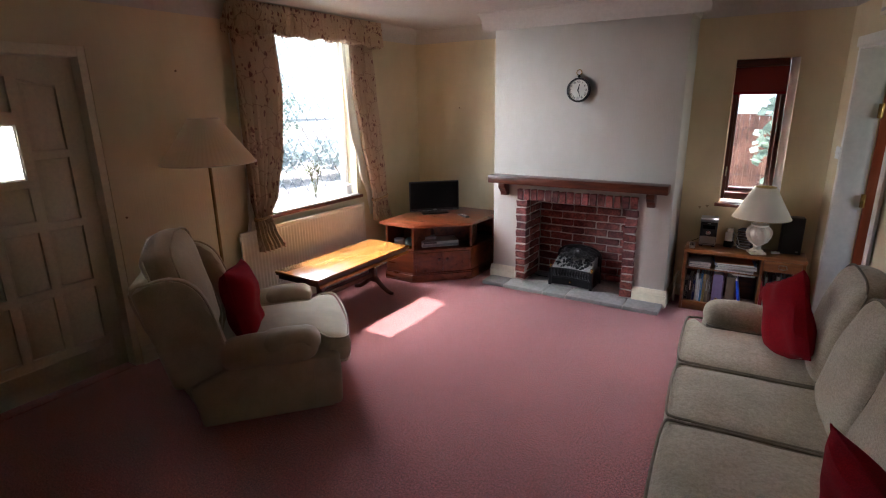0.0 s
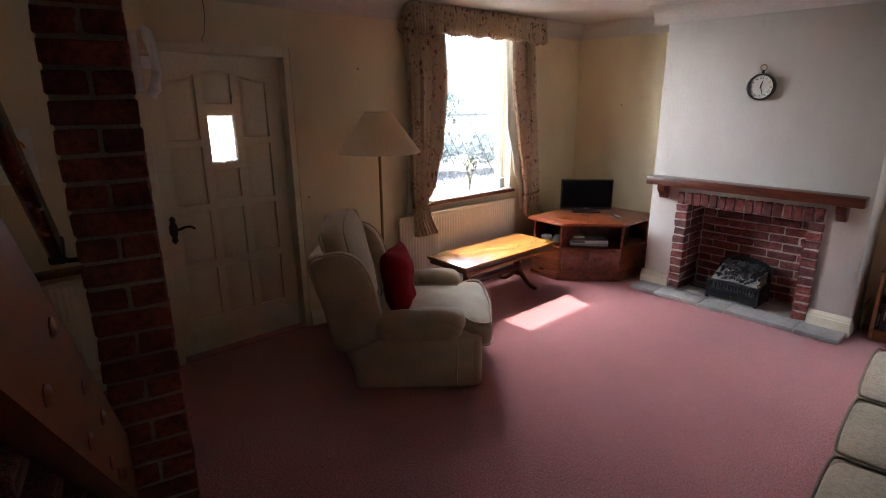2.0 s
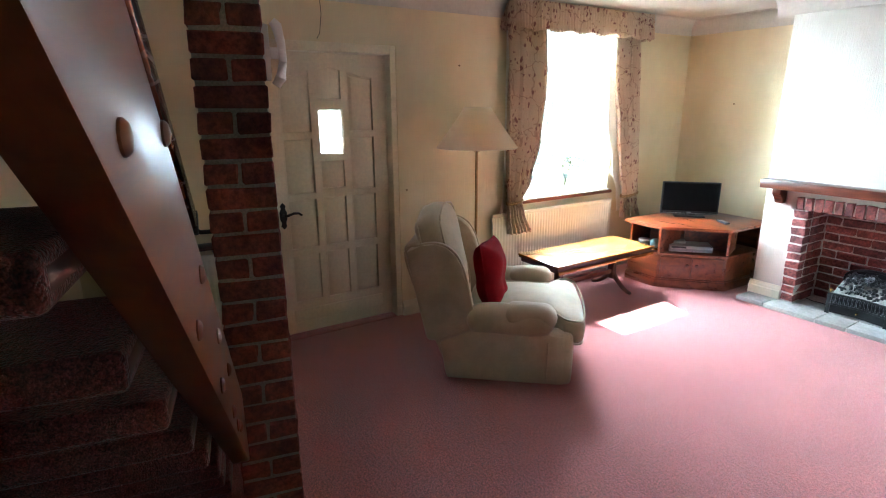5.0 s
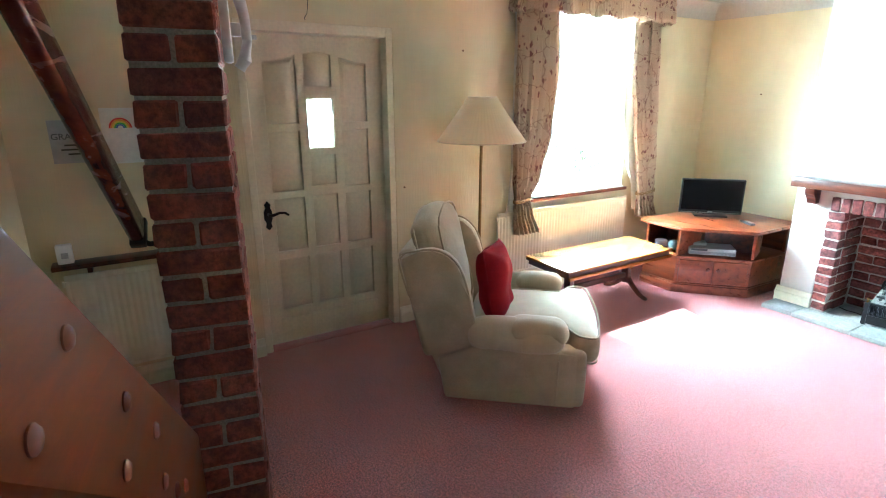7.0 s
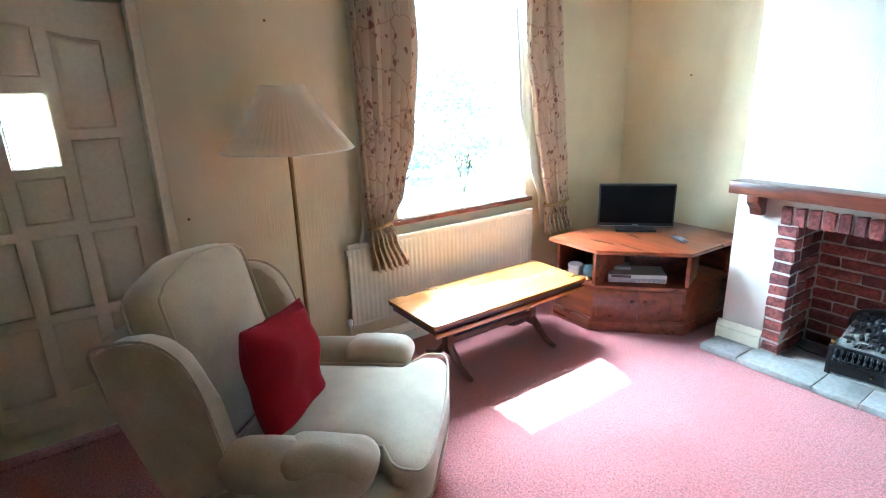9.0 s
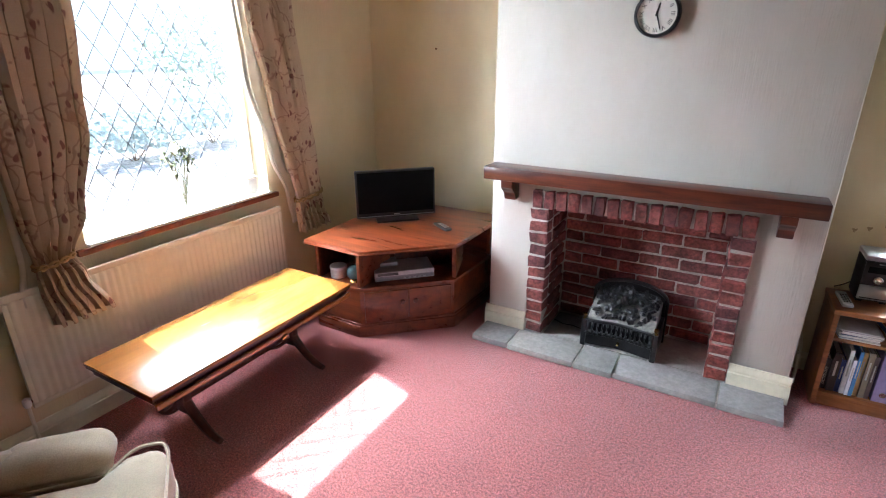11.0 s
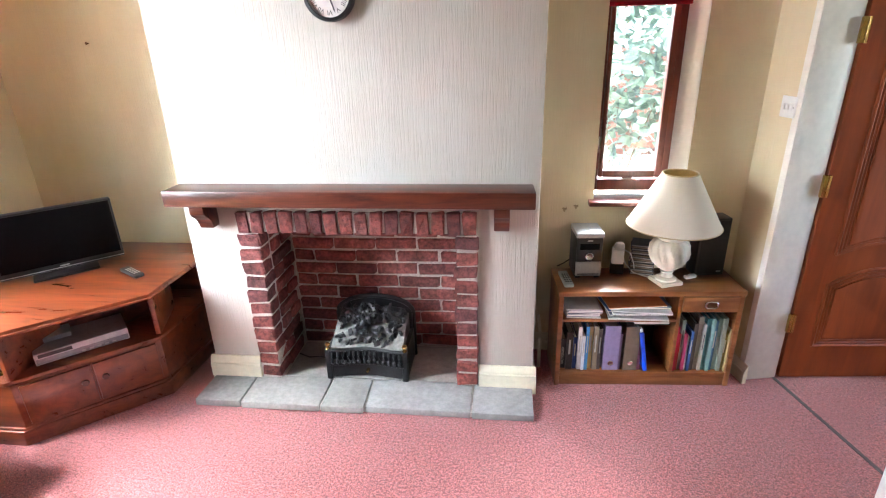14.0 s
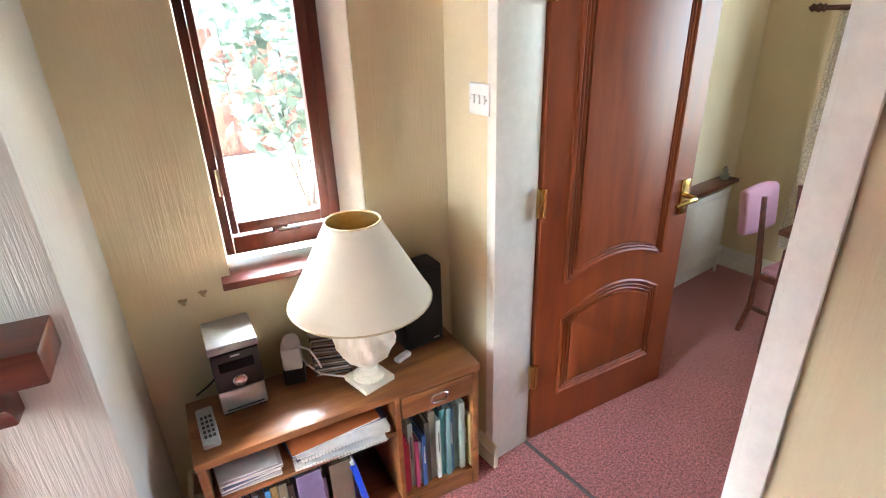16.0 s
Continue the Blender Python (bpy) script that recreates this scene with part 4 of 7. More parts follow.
def drape(bm, rows, folds, amp, seed, back=0.0, steps=9, hem=0.0):
    """A folded sheet hung through rows of (z, y0, y1, x); folds run down it."""
    rnd = random.Random(seed)
    ph = [rnd.uniform(-0.5, 0.5) for _ in range(folds + 1)]
    am = [rnd.uniform(0.65, 1.2) for _ in range(folds + 1)]
    # smooth the rows
    fine = []
    for (za, a0, a1, xa, ka), (zb, b0, b1, xb, kb) in zip(rows, rows[1:]):
        for i in range(6):
            u = i / 6
            s = u * u * (3 - 2 * u)
            fine.append((za + (zb - za) * u, a0 + (b0 - a0) * s, a1 + (b1 - a1) * s, xa + (xb - xa) * s, ka + (kb - ka) * s))
    fine.append(rows[-1])
    n = folds * steps
    grid = []
    for j, (z, y0, y1, x, k) in enumerate(fine):
        row = []
        for i in range(n + 1):
            u = i / n
            f = u * folds
            q = min(int(f), folds - 1)
            ampk = am[q] * (1 - (f - q)) + am[q + 1] * (f - q)
            w = math.sin(2 * math.pi * (f + 0.18 * math.sin(j * 0.11 + ph[q])))
            y = y0 + (y1 - y0) * u + 0.25 * (y1 - y0) / folds * math.sin(4 * math.pi * f)
            wob = 0.006 * noise.noise(Vector((u * 5, z * 2.3, seed)))
            row.append(bm.verts.new((x + back + amp * k * ampk * w + wob, y, z + (hem * math.sin(2 * math.pi * f) if j == len(fine) - 1 else 0))))
        grid.append(row)
    for a, b in zip(grid, grid[1:]):
        for i in range(n):
            bm.faces.new((a[i], a[i + 1], b[i + 1], b[i]))


def solid(ob, t):
    m = ob.modifiers.new("thick", 'SOLIDIFY')
    m.thickness, m.offset = t, 0
    return ob


def curtain(name, rows, folds, seed, tie, label, lining_rows):
    t = thing(name, label, "curtain", pose(0, 0, 0))
    bm = bmesh.new()
    drape(bm, rows, folds, 0.040, seed, hem=0.006)
    solid(part("cloth", bm, M_CURT, t), 0.003)
    bm = bmesh.new()
    drape(bm, lining_rows, max(2, folds - 2), 0.018, seed + 5, -0.012)
    solid(part("lining", bm, M_LINING, t, "pale curtain lining"), 0.002)
    z, y0, y1, x = tie
    bm = bmesh.new()
    for k in (0, 1):
        pts = [(x + 0.045 * math.sin(a) + 0.004, (y0 + y1) / 2 + (y1 - y0) * 0.53 * math.cos(a), z + 0.012 * math.cos(a) + 0.010 * math.sin(6 * a + k * math.pi)) for a in [2 * math.pi * i / 32 for i in range(33)]]
        add_tube(bm, pts, 0.006, 6)
    part("tie_back", bm, plain("gold_cord", (0.38, 0.24, 0.10), 0.7, 0, 90, 0.3, 0.4), t, "twisted gold cord tie-back")


curtain("curtain", [(2.24, 2.93, 3.33, -2.865, 1.0), (1.85, 2.94, 3.34, -2.865, 1.0), (1.35, 2.95, 3.29, -2.868, 1.0), (1.0, 2.96, 3.20, -2.868, 1.0), (0.83, 2.975, 3.125, -2.865, 0.75), (0.74, 2.97, 3.16, -2.855, 0.9), (0.55, 2.99, 3.235, -2.850, 1.1)],
        6, 11, (0.83, 2.975, 3.125, -2.865), "patterned floral curtain tied back with a cord",
        [(2.24, 2.95, 3.34, -2.89, 1.0), (1.3, 2.95, 3.31, -2.89, 1.0), (0.85, 2.94, 3.10, -2.89, 0.7), (0.66, 2.90, 3.12, -2.885, 0.7)])
curtain("curtain", [(2.24, 4.17, 4.50, -2.865, 1.0), (1.8, 4.20, 4.52, -2.865, 1.0), (1.35, 4.28, 4.56, -2.865, 1.0), (1.0, 4.35, 4.60, -2.865, 1.0), (0.76, 4.40, 4.62, -2.86, 0.75), (0.68, 4.40, 4.64, -2.855, 0.9), (0.53, 4.41, 4.69, -2.85, 1.0)],
        6, 23, (0.76, 4.40, 4.62, -2.86), "patterned floral curtain gathered beside the television",
        [(2.24, 4.10, 4.45, -2.89, 1.0), (1.5, 4.15, 4.5, -2.89, 1.0), (1.05, 4.26, 4.5, -2.89, 1.0), (0.78, 4.36, 4.56, -2.89, 0.7), (0.60, 4.38, 4.60, -2.885, 0.7)])
t = thing("pelmet", "gathered floral fabric pelmet above the window", "pelmet", pose(0, 0, 0))
part("board", box((WX, 2.96, 2.385), (-2.80, 4.55, 2.405), 0.002), M_WHITE, t)
rnd = random.Random(4)
for (p, q, nf) in (((-2.79, 2.95), (-2.79, 4.56), 48), ((WX + 0.005, 2.95), (-2.79, 2.95), 5), ((-2.79, 4.56), (WX + 0.005, 4.56), 5)):
    bm = bmesh.new()
    p, q = Vector((*p, 0)), Vector((*q, 0))
    d = (q - p).normalized(); o = Vector((d.y, -d.x, 0))
    n = nf * 8
    zs = [(2.404, 0.3), (2.365, 0.35), (2.345, 0.9), (2.325, 0.45), (2.28, 1.0), (2.235, 1.35), (2.19, 1.6)]
    grid = []
    for z, k in zs:
        row = []
        for i in range(n + 1):
            u = i / n
            w = math.sin(2 * math.pi * nf * u + 1.3 * math.sin(u * 23)) * (0.8 + 0.4 * math.sin(u * 57 + 1))
            row.append(bm.verts.new(p + (q - p) * u + o * (0.0155 * k * w + 0.006 * k) + Vector((0, 0, z + (0.010 * math.sin(u * 41) + 0.006 * w if z < 2.2 else 0)))))
        grid.append(row)
    for a, b in zip(grid, grid[1:]):
        for i in range(n):
            bm.faces.new((a[i], a[i + 1], b[i + 1], b[i]))
    solid(part("frill", bm, M_CURT, t), 0.003)

# vase and white box on the sill
t = thing("flower_vase", "clear glass vase with dried flower sprigs on the sill", "vase", pose(-3.0, 3.765, WZ0 + 0.010))
M_VASE = glass_mat("vase_glass", (0.93, 0.95, 0.95))
part("vase", lathe([(0.026, 0), (0.028, 0.01), (0.018, 0.05), (0.016, 0.12), (0.024, 0.175), (0.021, 0.172), (0.013, 0.12), (0.014, 0.05), (0.0, 0.02)], 16), M_VASE, t)
rnd = random.Random(3)
bm, bl = bmesh.new(), bmesh.new()
for i in range(13):
    a, r = rnd.uniform(0, 6.28), rnd.uniform(0.02, 0.11)
    top = Vector((r * math.cos(a) * 0.6, r * math.sin(a), rnd.uniform(0.24, 0.36)))
    add_tube(bm, [(0, 0, 0.03), top * 0.5 + Vector((0, 0, 0.04)), top], 0.0016, 4)
    for k in range(7):
        c = top + Vector((rnd.uniform(-.02, .02), rnd.uniform(-.02, .02), rnd.uniform(-.06, .015)))
        d = Vector((rnd.uniform(-1, 1), rnd.uniform(-1, 1), rnd.uniform(-.2, 1))).normalized() * 0.021
        s = d.cross(Vector((0, 0, 1))).normalized() * 0.008
        vs = [bl.verts.new(v) for v in (c - d, c + s, c + d, c - s)]
        bl.faces.new(vs)
part("stems", bm, plain("dry_stem", (0.16, 0.15, 0.07), 0.8), t)
solid(part("leaves", bl, plain("dry_leaf", (0.12, 0.13, 0.05), 0.8, 0, 90, 0.4), t, "dry olive-green sprigs"), 0.0008)
t = thing("white_box", "small white box at the end of the sill", "box", pose(-3.0, 4.19, WZ0 + 0.0101))
part("case", box((-0.03, -0.045, 0), (0.03, 0.03, 0.085), 0.005), M_PVC, t)
part("lid", box((-0.032, -0.047, 0.0855), (0.032, 0.032, 0.10), 0.004), M_PVC, t)


# ---------- soft furnishing helpers ----------
def spaced(a, b, r, mid):
    r = min(r, (b - a) / 2 - 1e-4)
    lo = [a + r * k for k in (0, 0.25, 0.6)]
    return lo + [a + r + (b - a - 2 * r) * i / mid for i in range(mid + 1)] + [b - r * k for k in (0.6, 0.25, 0)]


def add_soft_box(bm, lo, hi, r, mid=5, crown=(0, 0, 0), m=None, warp=None, lump=0.0, seed=0):
    """A stuffed block with round edges; crown bulges the faces along each axis."""
    ax = [spaced(lo[i], hi[i], r, mid) for i in range(3)]
    made = {}

    def vert(i, j, k):
        if (i, j, k) in made:
            return made[i, j, k]
        p = Vector((ax[0][i], ax[1][j], ax[2][k]))
        rr = [min(r, (hi[q] - lo[q]) / 2 - 1e-4) for q in range(3)]
        inner = Vector([min(max(p[q], lo[q] + rr[q]), hi[q] - rr[q]) for q in range(3)])
        d = p - inner
        if d.length > 1e-6:
            d = Vector([d[q] / rr[q] for q in range(3)])
            d.normalize()
            p = inner + Vector([d[q] * rr[q] for q in range(3)])
        u = [2 * (p[q] - lo[q]) / (hi[q] - lo[q]) - 1 for q in range(3)]
        add = Vector((0, 0, 0))
        for q in range(3):
            a, b = (q + 1) % 3, (q + 2) % 3
            add[q] = crown[q] * u[q] * (1 - u[a] ** 2) * (1 - u[b] ** 2)
        p = p + add
        if lump:
            p += lump * noise.noise_vector(p * 5 + Vector((seed, 0, 0)))
        if warp:
            p = Vector(warp(p))
        if m is not None:
            p = m @ p
        made[i, j, k] = bm.verts.new(p)
        return made[i, j, k]
    n = [len(a) - 1 for a in ax]
    for q in range(3):
        a, b = (q + 1) % 3, (q + 2) % 3
        for side in (0, n[q]):
            for i in range(n[a]):
                for j in range(n[b]):
                    quad = []
                    for di, dj in ((0, 0), (1, 0), (1, 1), (0, 1)):
                        ix = [0, 0, 0]
                        ix[q], ix[a], ix[b] = side, i + di, j + dj
                        quad.append(vert(*ix))
                    bm.faces.new(quad if side else quad[::-1])


def soft_box(*args, **kw):
    bm = bmesh.new()
    add_soft_box(bm, *args, **kw)
    return bm


def curved(pts, closed=False, per=4):
    """Rounds a run of points into a smooth line through them."""
    pts = [Vector(p) for p in pts]
    n = len(pts)
    res = []
    for i in range(n if closed else n - 1):
        p = [pts[(i + k) % n] if closed else pts[min(max(i + k, 0), n - 1)] for k in (-1, 0, 1, 2)]
        for q in range(per):
            u = q / per
            res.append(0.5 * (2 * p[1] + (p[2] - p[0]) * u + (2 * p[0] - 5 * p[1] + 4 * p[2] - p[3]) * u * u + (3 * p[1] - p[0] - 3 * p[2] + p[3]) * u ** 3))
    return res if closed else res + [pts[-1]]


def loop_tube(pts, r, steps=6):
    return tube(list(pts) + [pts[0]], r, steps)


# ---------- fireplace ----------
def brick_mesh(name, size, seed, mat, rough=0.004, bev=0.006):
    rnd = random.Random(seed)
    bm = box((-size[0] / 2, -size[1] / 2, -size[2] / 2), tuple(s / 2 for s in size), bev, 1)
    for v in bm.verts:
        v.co += Vector((rnd.uniform(-1, 1), rnd.uniform(-1, 1), rnd.uniform(-1, 1))) * rough
    me = mesh_of(bm, name)
    me.materials.append(mat)
    return me


def bricks_of(name, size, mat, seed, rough=0.004, count=4):
    return [brick_mesh(name, size, seed + i, mat, rough) for i in range(count)]


def lay(name, mesh, parent, m):
    ob = new(name, mesh)
    ob.parent, ob.matrix_basis = parent, m
    return ob


IX0, IX1, IZ, FBACK = -1.356, -0.479, 0.808, 5.12
bm = bmesh.new()
for lo, hi in (((FX0 + 0.004, 4.784, 0.036), (IX0 - 0.008, FBACK + 0.16, IZ)), ((IX1 + 0.008, 4.784, 0.036), (FX1 - 0.004, FBACK + 0.16, IZ)), ((FX0 + 0.004, 4.784, IZ + 0.008), (FX1 - 0.004, FBACK + 0.16, FZ - 0.006)), ((IX0 - 0.007, FBACK + 0.008, 0.036), (IX1 + 0.007, FBACK + 0.16, IZ + 0.007))):
    add_box(bm, lo, hi)
surround = structure("fireplace_surround", bm, M_MORTAR, "red brick fireplace with pale mortar joints", "fireplace")

bm = bmesh.new()
add_prism(bm, [(-1.70, 4.66), (-0.145, 4.66), (-0.150, 4.797), (-1.695, 4.797)], 0.965, 1.035, 0.006)
mantel = thing("mantel_shelf", "dark varnished wooden mantel shelf on two corbels", "mantelpiece", pose(0, 0, 0))
part("shelf", bm, M_MAHOG, mantel)
for x in (-1.575, -0.277):
    bm = bmesh.new()
    o = [(4.797, 0.964), (4.685, 0.964), (4.685, 0.925), (4.70, 0.915), (4.715, 0.90), (4.735, 0.885), (4.742, 0.87), (4.742, 0.845), (4.797, 0.845)]
    yz_prism(bm, o, x - 0.032, x + 0.032, 0.004)
    part("corbel", bm, M_MAHOG, mantel, "shaped dark wooden corbel")

# hearth
slabs = structure("hearth_bed", box((-1.700, 4.597, 0.0), (-0.133, 5.26, 0.026)), M_MORTAR, "grey stone hearth slabs", "hearth")
xs = [-1.715, -1.49, -1.10, -0.895, -0.40, -0.118]
rnd = random.Random(8)
for a, b in zip(xs, xs[1:]):
    bm = box((a + 0.004, 4.585 + rnd.uniform(-.005, .004), 0.002), (b - 0.004, 4.80, 0.037 + rnd.uniform(-.002, .002)), 0.005, 2)
    for v in bm.verts:
        v.co += noise.noise_vector(v.co * 9) * 0.004
    part("stone_slab", bm, M_SLATE, slabs)
for a, b in ((-1.352, -1.06), (-1.055, -0.76), (-0.755, -0.483)):
    part("stone_slab", box((a, 4.807, 0.003), (b, FBACK - 0.002, 0.036), 0.004), M_SLATE, slabs)


# ---------- electric fire ----------
def electric_fire():
    f = thing("electric_fire", "black electric basket fire with artificial coals", "electric fire", pose(-0.922, 4.86, 0.037))
    arc = [math.pi * i / 20 for i in range(21)]
    flat = Matrix(((1, 0, 0, 0), (0, 0, -1, 0), (0, 1, 0, 0), (0, 0, 0, 1)))
    bm = bmesh.new()
    add_prism(bm, [(-0.205, 0.0), (0.205, 0.0), (0.205, 0.25)] + [(0.205 * math.cos(a), 0.25 + 0.095 * math.sin(a)) for a in arc[1:-1]] + [(-0.205, 0.25)], -0.20, -0.185, 0.003, flat)
    part("back_plate", bm, M_IRON, f, "black arched fire back")
    part("back_rim", tube([(0.2, 0.178, 0.0), (0.2, 0.178, 0.25)] + [(0.2 * math.cos(a), 0.178, 0.25 + 0.09 * math.sin(a)) for a in arc[1:-1]] + [(-0.2, 0.178, 0.25), (-0.2, 0.178, 0.0)], 0.010, 8), M_IRON, f)
    part("body", box((-0.165, -0.02, 0.01), (0.165, 0.17, 0.16), 0.01), M_IRON, f)
    bm = bmesh.new()
    n = 16
    front = [(-0.185 + 0.37 * i / n, -0.055 - 0.012 * math.cos(2 * math.pi * i / n)) for i in range(n + 1)]
    add_prism(bm, front + [(0.185, -0.015), (-0.185, -0.015)], 0.012, 0.078, 0.003)
    ash = part("ash_drawer", bm, M_IRON, f)
    part("knob", lathe([(0.0, -0.012), (0.008, -0.010), (0.010, 0), (0.006, 0.008), (0.006, 0.014)], 12), M_BRASS, ash, "small brass knob", m=pose(0, -0.052, 0.047, 90, 0, 0))
    for z, r in ((0.085, 0.008), (0.165, 0.009)):
        part("rail", tube([(x, y - 0.004, z) for x, y in front], r, 8), M_IRON, f)
    for i in range(14):
        x = -0.165 + 0.33 * i / 13
        y = -0.058 - 0.012 * math.cos(2 * math.pi * (x + 0.185) / 0.37)
        part("bar", tube([(x, y, 0.085), (x, y - 0.018, 0.11), (x, y - 0.012, 0.14), (x, y, 0.165)], [0.006, 0.009, 0.007, 0.006], 6), M_IRON, f)
    for x in (-0.19, 0.19):
        part("post", box((x - 0.014, -0.075, 0.0), (x + 0.014, -0.045, 0.165), 0.004), M_IRON, f)
        part("finial", lathe([(0.010, 0), (0.012, 0.004), (0.006, 0.010), (0.013, 0.022), (0.012, 0.032), (0.0, 0.040)], 12, (x, -0.06, 0.165)), M_BRASS, f, "brass finial")
        part("side", box((x - 0.010, -0.045, 0.005), (x + 0.010, 0.17, 0.165), 0.003), M_IRON, f)
    # ash bed sloping up to the back
    bm = bmesh.new()
    yz_prism(bm, [(-0.05, 0.155), (0.165, 0.155), (0.165, 0.255), (0.08, 0.235), (-0.05, 0.168)], -0.178, 0.178)
    part("ash_bed", bm, plain("grey_ash", (0.26, 0.25, 0.23), 0.9, 0, 60, 0.35, 0.6), f, "pale grey ash bed")
    rnd = random.Random(21)
    coal = []
    M_COAL = per_piece("black_coal", [(0.010, 0.010, 0.011), (0.022, 0.022, 0.024), (0.014, 0.014, 0.015)], 0.35, 120, 0.4)
    for k in range(5):
        bm = bmesh.new()
        bmesh.ops.create_icosphere(bm, subdivisions=1, radius=0.5)
        for v in bm.verts:
            v.co *= 1 + rnd.uniform(-0.35, 0.3)
            v.co.z *= 0.75
        me = mesh_of(bm, "coal"); me.materials.append(M_COAL)
        coal.append(me)
    for i in range(230):
        y = rnd.uniform(-0.035, 0.15)
        x = rnd.uniform(-0.165, 0.165)
        if y < 0.01 and rnd.random() < 0.55:
            continue
        z = 0.168 + (y + 0.05) * 0.5 + rnd.uniform(0.0, 0.022) + 0.03 * max(0, 1 - (x / 0.15) ** 2) * (y > 0.05)
        s = rnd.uniform(0.022, 0.042)
        lay("coal", coal[i % 5], f, pose(x, y, z, rnd.uniform(0, 360), rnd.uniform(0, 360), rnd.uniform(0, 360)) @ Matrix.Diagonal((s, s * rnd.uniform(0.7, 1.2), s * 0.8, 1)))
    t = thing("power_cable", "black power cable lying on the hearth", "cable", pose(0, 0, 0))
    part("cord", tube([(-1.10, 4.98, 0.043), (-1.16, 4.95, 0.043), (-1.22, 4.97, 0.043), (-1.28, 4.96, 0.043), (-1.345, 4.99, 0.043)], 0.004, 6), M_BLACK, t)


electric_fire()


# ---------- wall clock ----------
def wall_clock(x, z, r):
    c = thing("wall_clock", "round black wall clock with Roman numerals on the chimney breast", "clock", pose(x, CY - 0.002, z, 90, 0, 0))
    part("case", lathe([(0.0, 0), (r, 0), (r * 1.0, 0.02), (r * 0.97, 0.034), (r * 0.86, 0.036), (r * 0.84, 0.024), (0.0, 0.022)], 40), M_BLACK, c)
    part("dial", lathe([(0.0, 0.0225), (r * 0.84, 0.0225), (r * 0.84, 0.025), (0.0, 0.025)], 40), plain("clock_dial", (0.78, 0.76, 0.70), 0.5, 0, 30, 0.05), c)
    for i, s in enumerate(("XII", "I", "II", "III", "IIII", "V", "VI", "VII", "VIII", "IX", "X", "XI")):
        a = radians(30 * i)
        letters(s, r * 0.25, pose(r * 0.66 * math.sin(a), r * 0.66 * math.cos(a), 0.0255, 0, 0, -30 * i), M_INK, "numeral", c, 0.0004)
    for ang, ln, w in ((12 * 1.04, 0.42, 0.055), (27 * 6, 0.62, 0.035)):
        bm = prism([(-w * r, -0.10 * r), (w * r, -0.10 * r), (w * r * 0.6, ln * r), (0, (ln + 0.08) * r), (-w * r * 0.6, ln * r)], 0.027, 0.0285, 0, pose(0, 0, 0, 0, 0, -ang))
        part("pointer", bm, M_BLACK, c)
    part("crown_knob", lathe([(0.008, 0), (0.012, 0.006), (0.008, 0.016), (0.010, 0.022), (0.0, 0.026)], 12), M_BLACK, c, m=pose(0, r, 0.017, -90, 0, 0))
    part("ring", loop_tube([(0.021 * math.cos(a), r + 0.040 + 0.021 * math.sin(a), 0.017) for a in [2 * math.pi * i / 20 for i in range(20)]], 0.0035, 6), M_BRASS, c, "dark brass hanging ring")


wall_clock(-0.931, 1.765, 0.098)


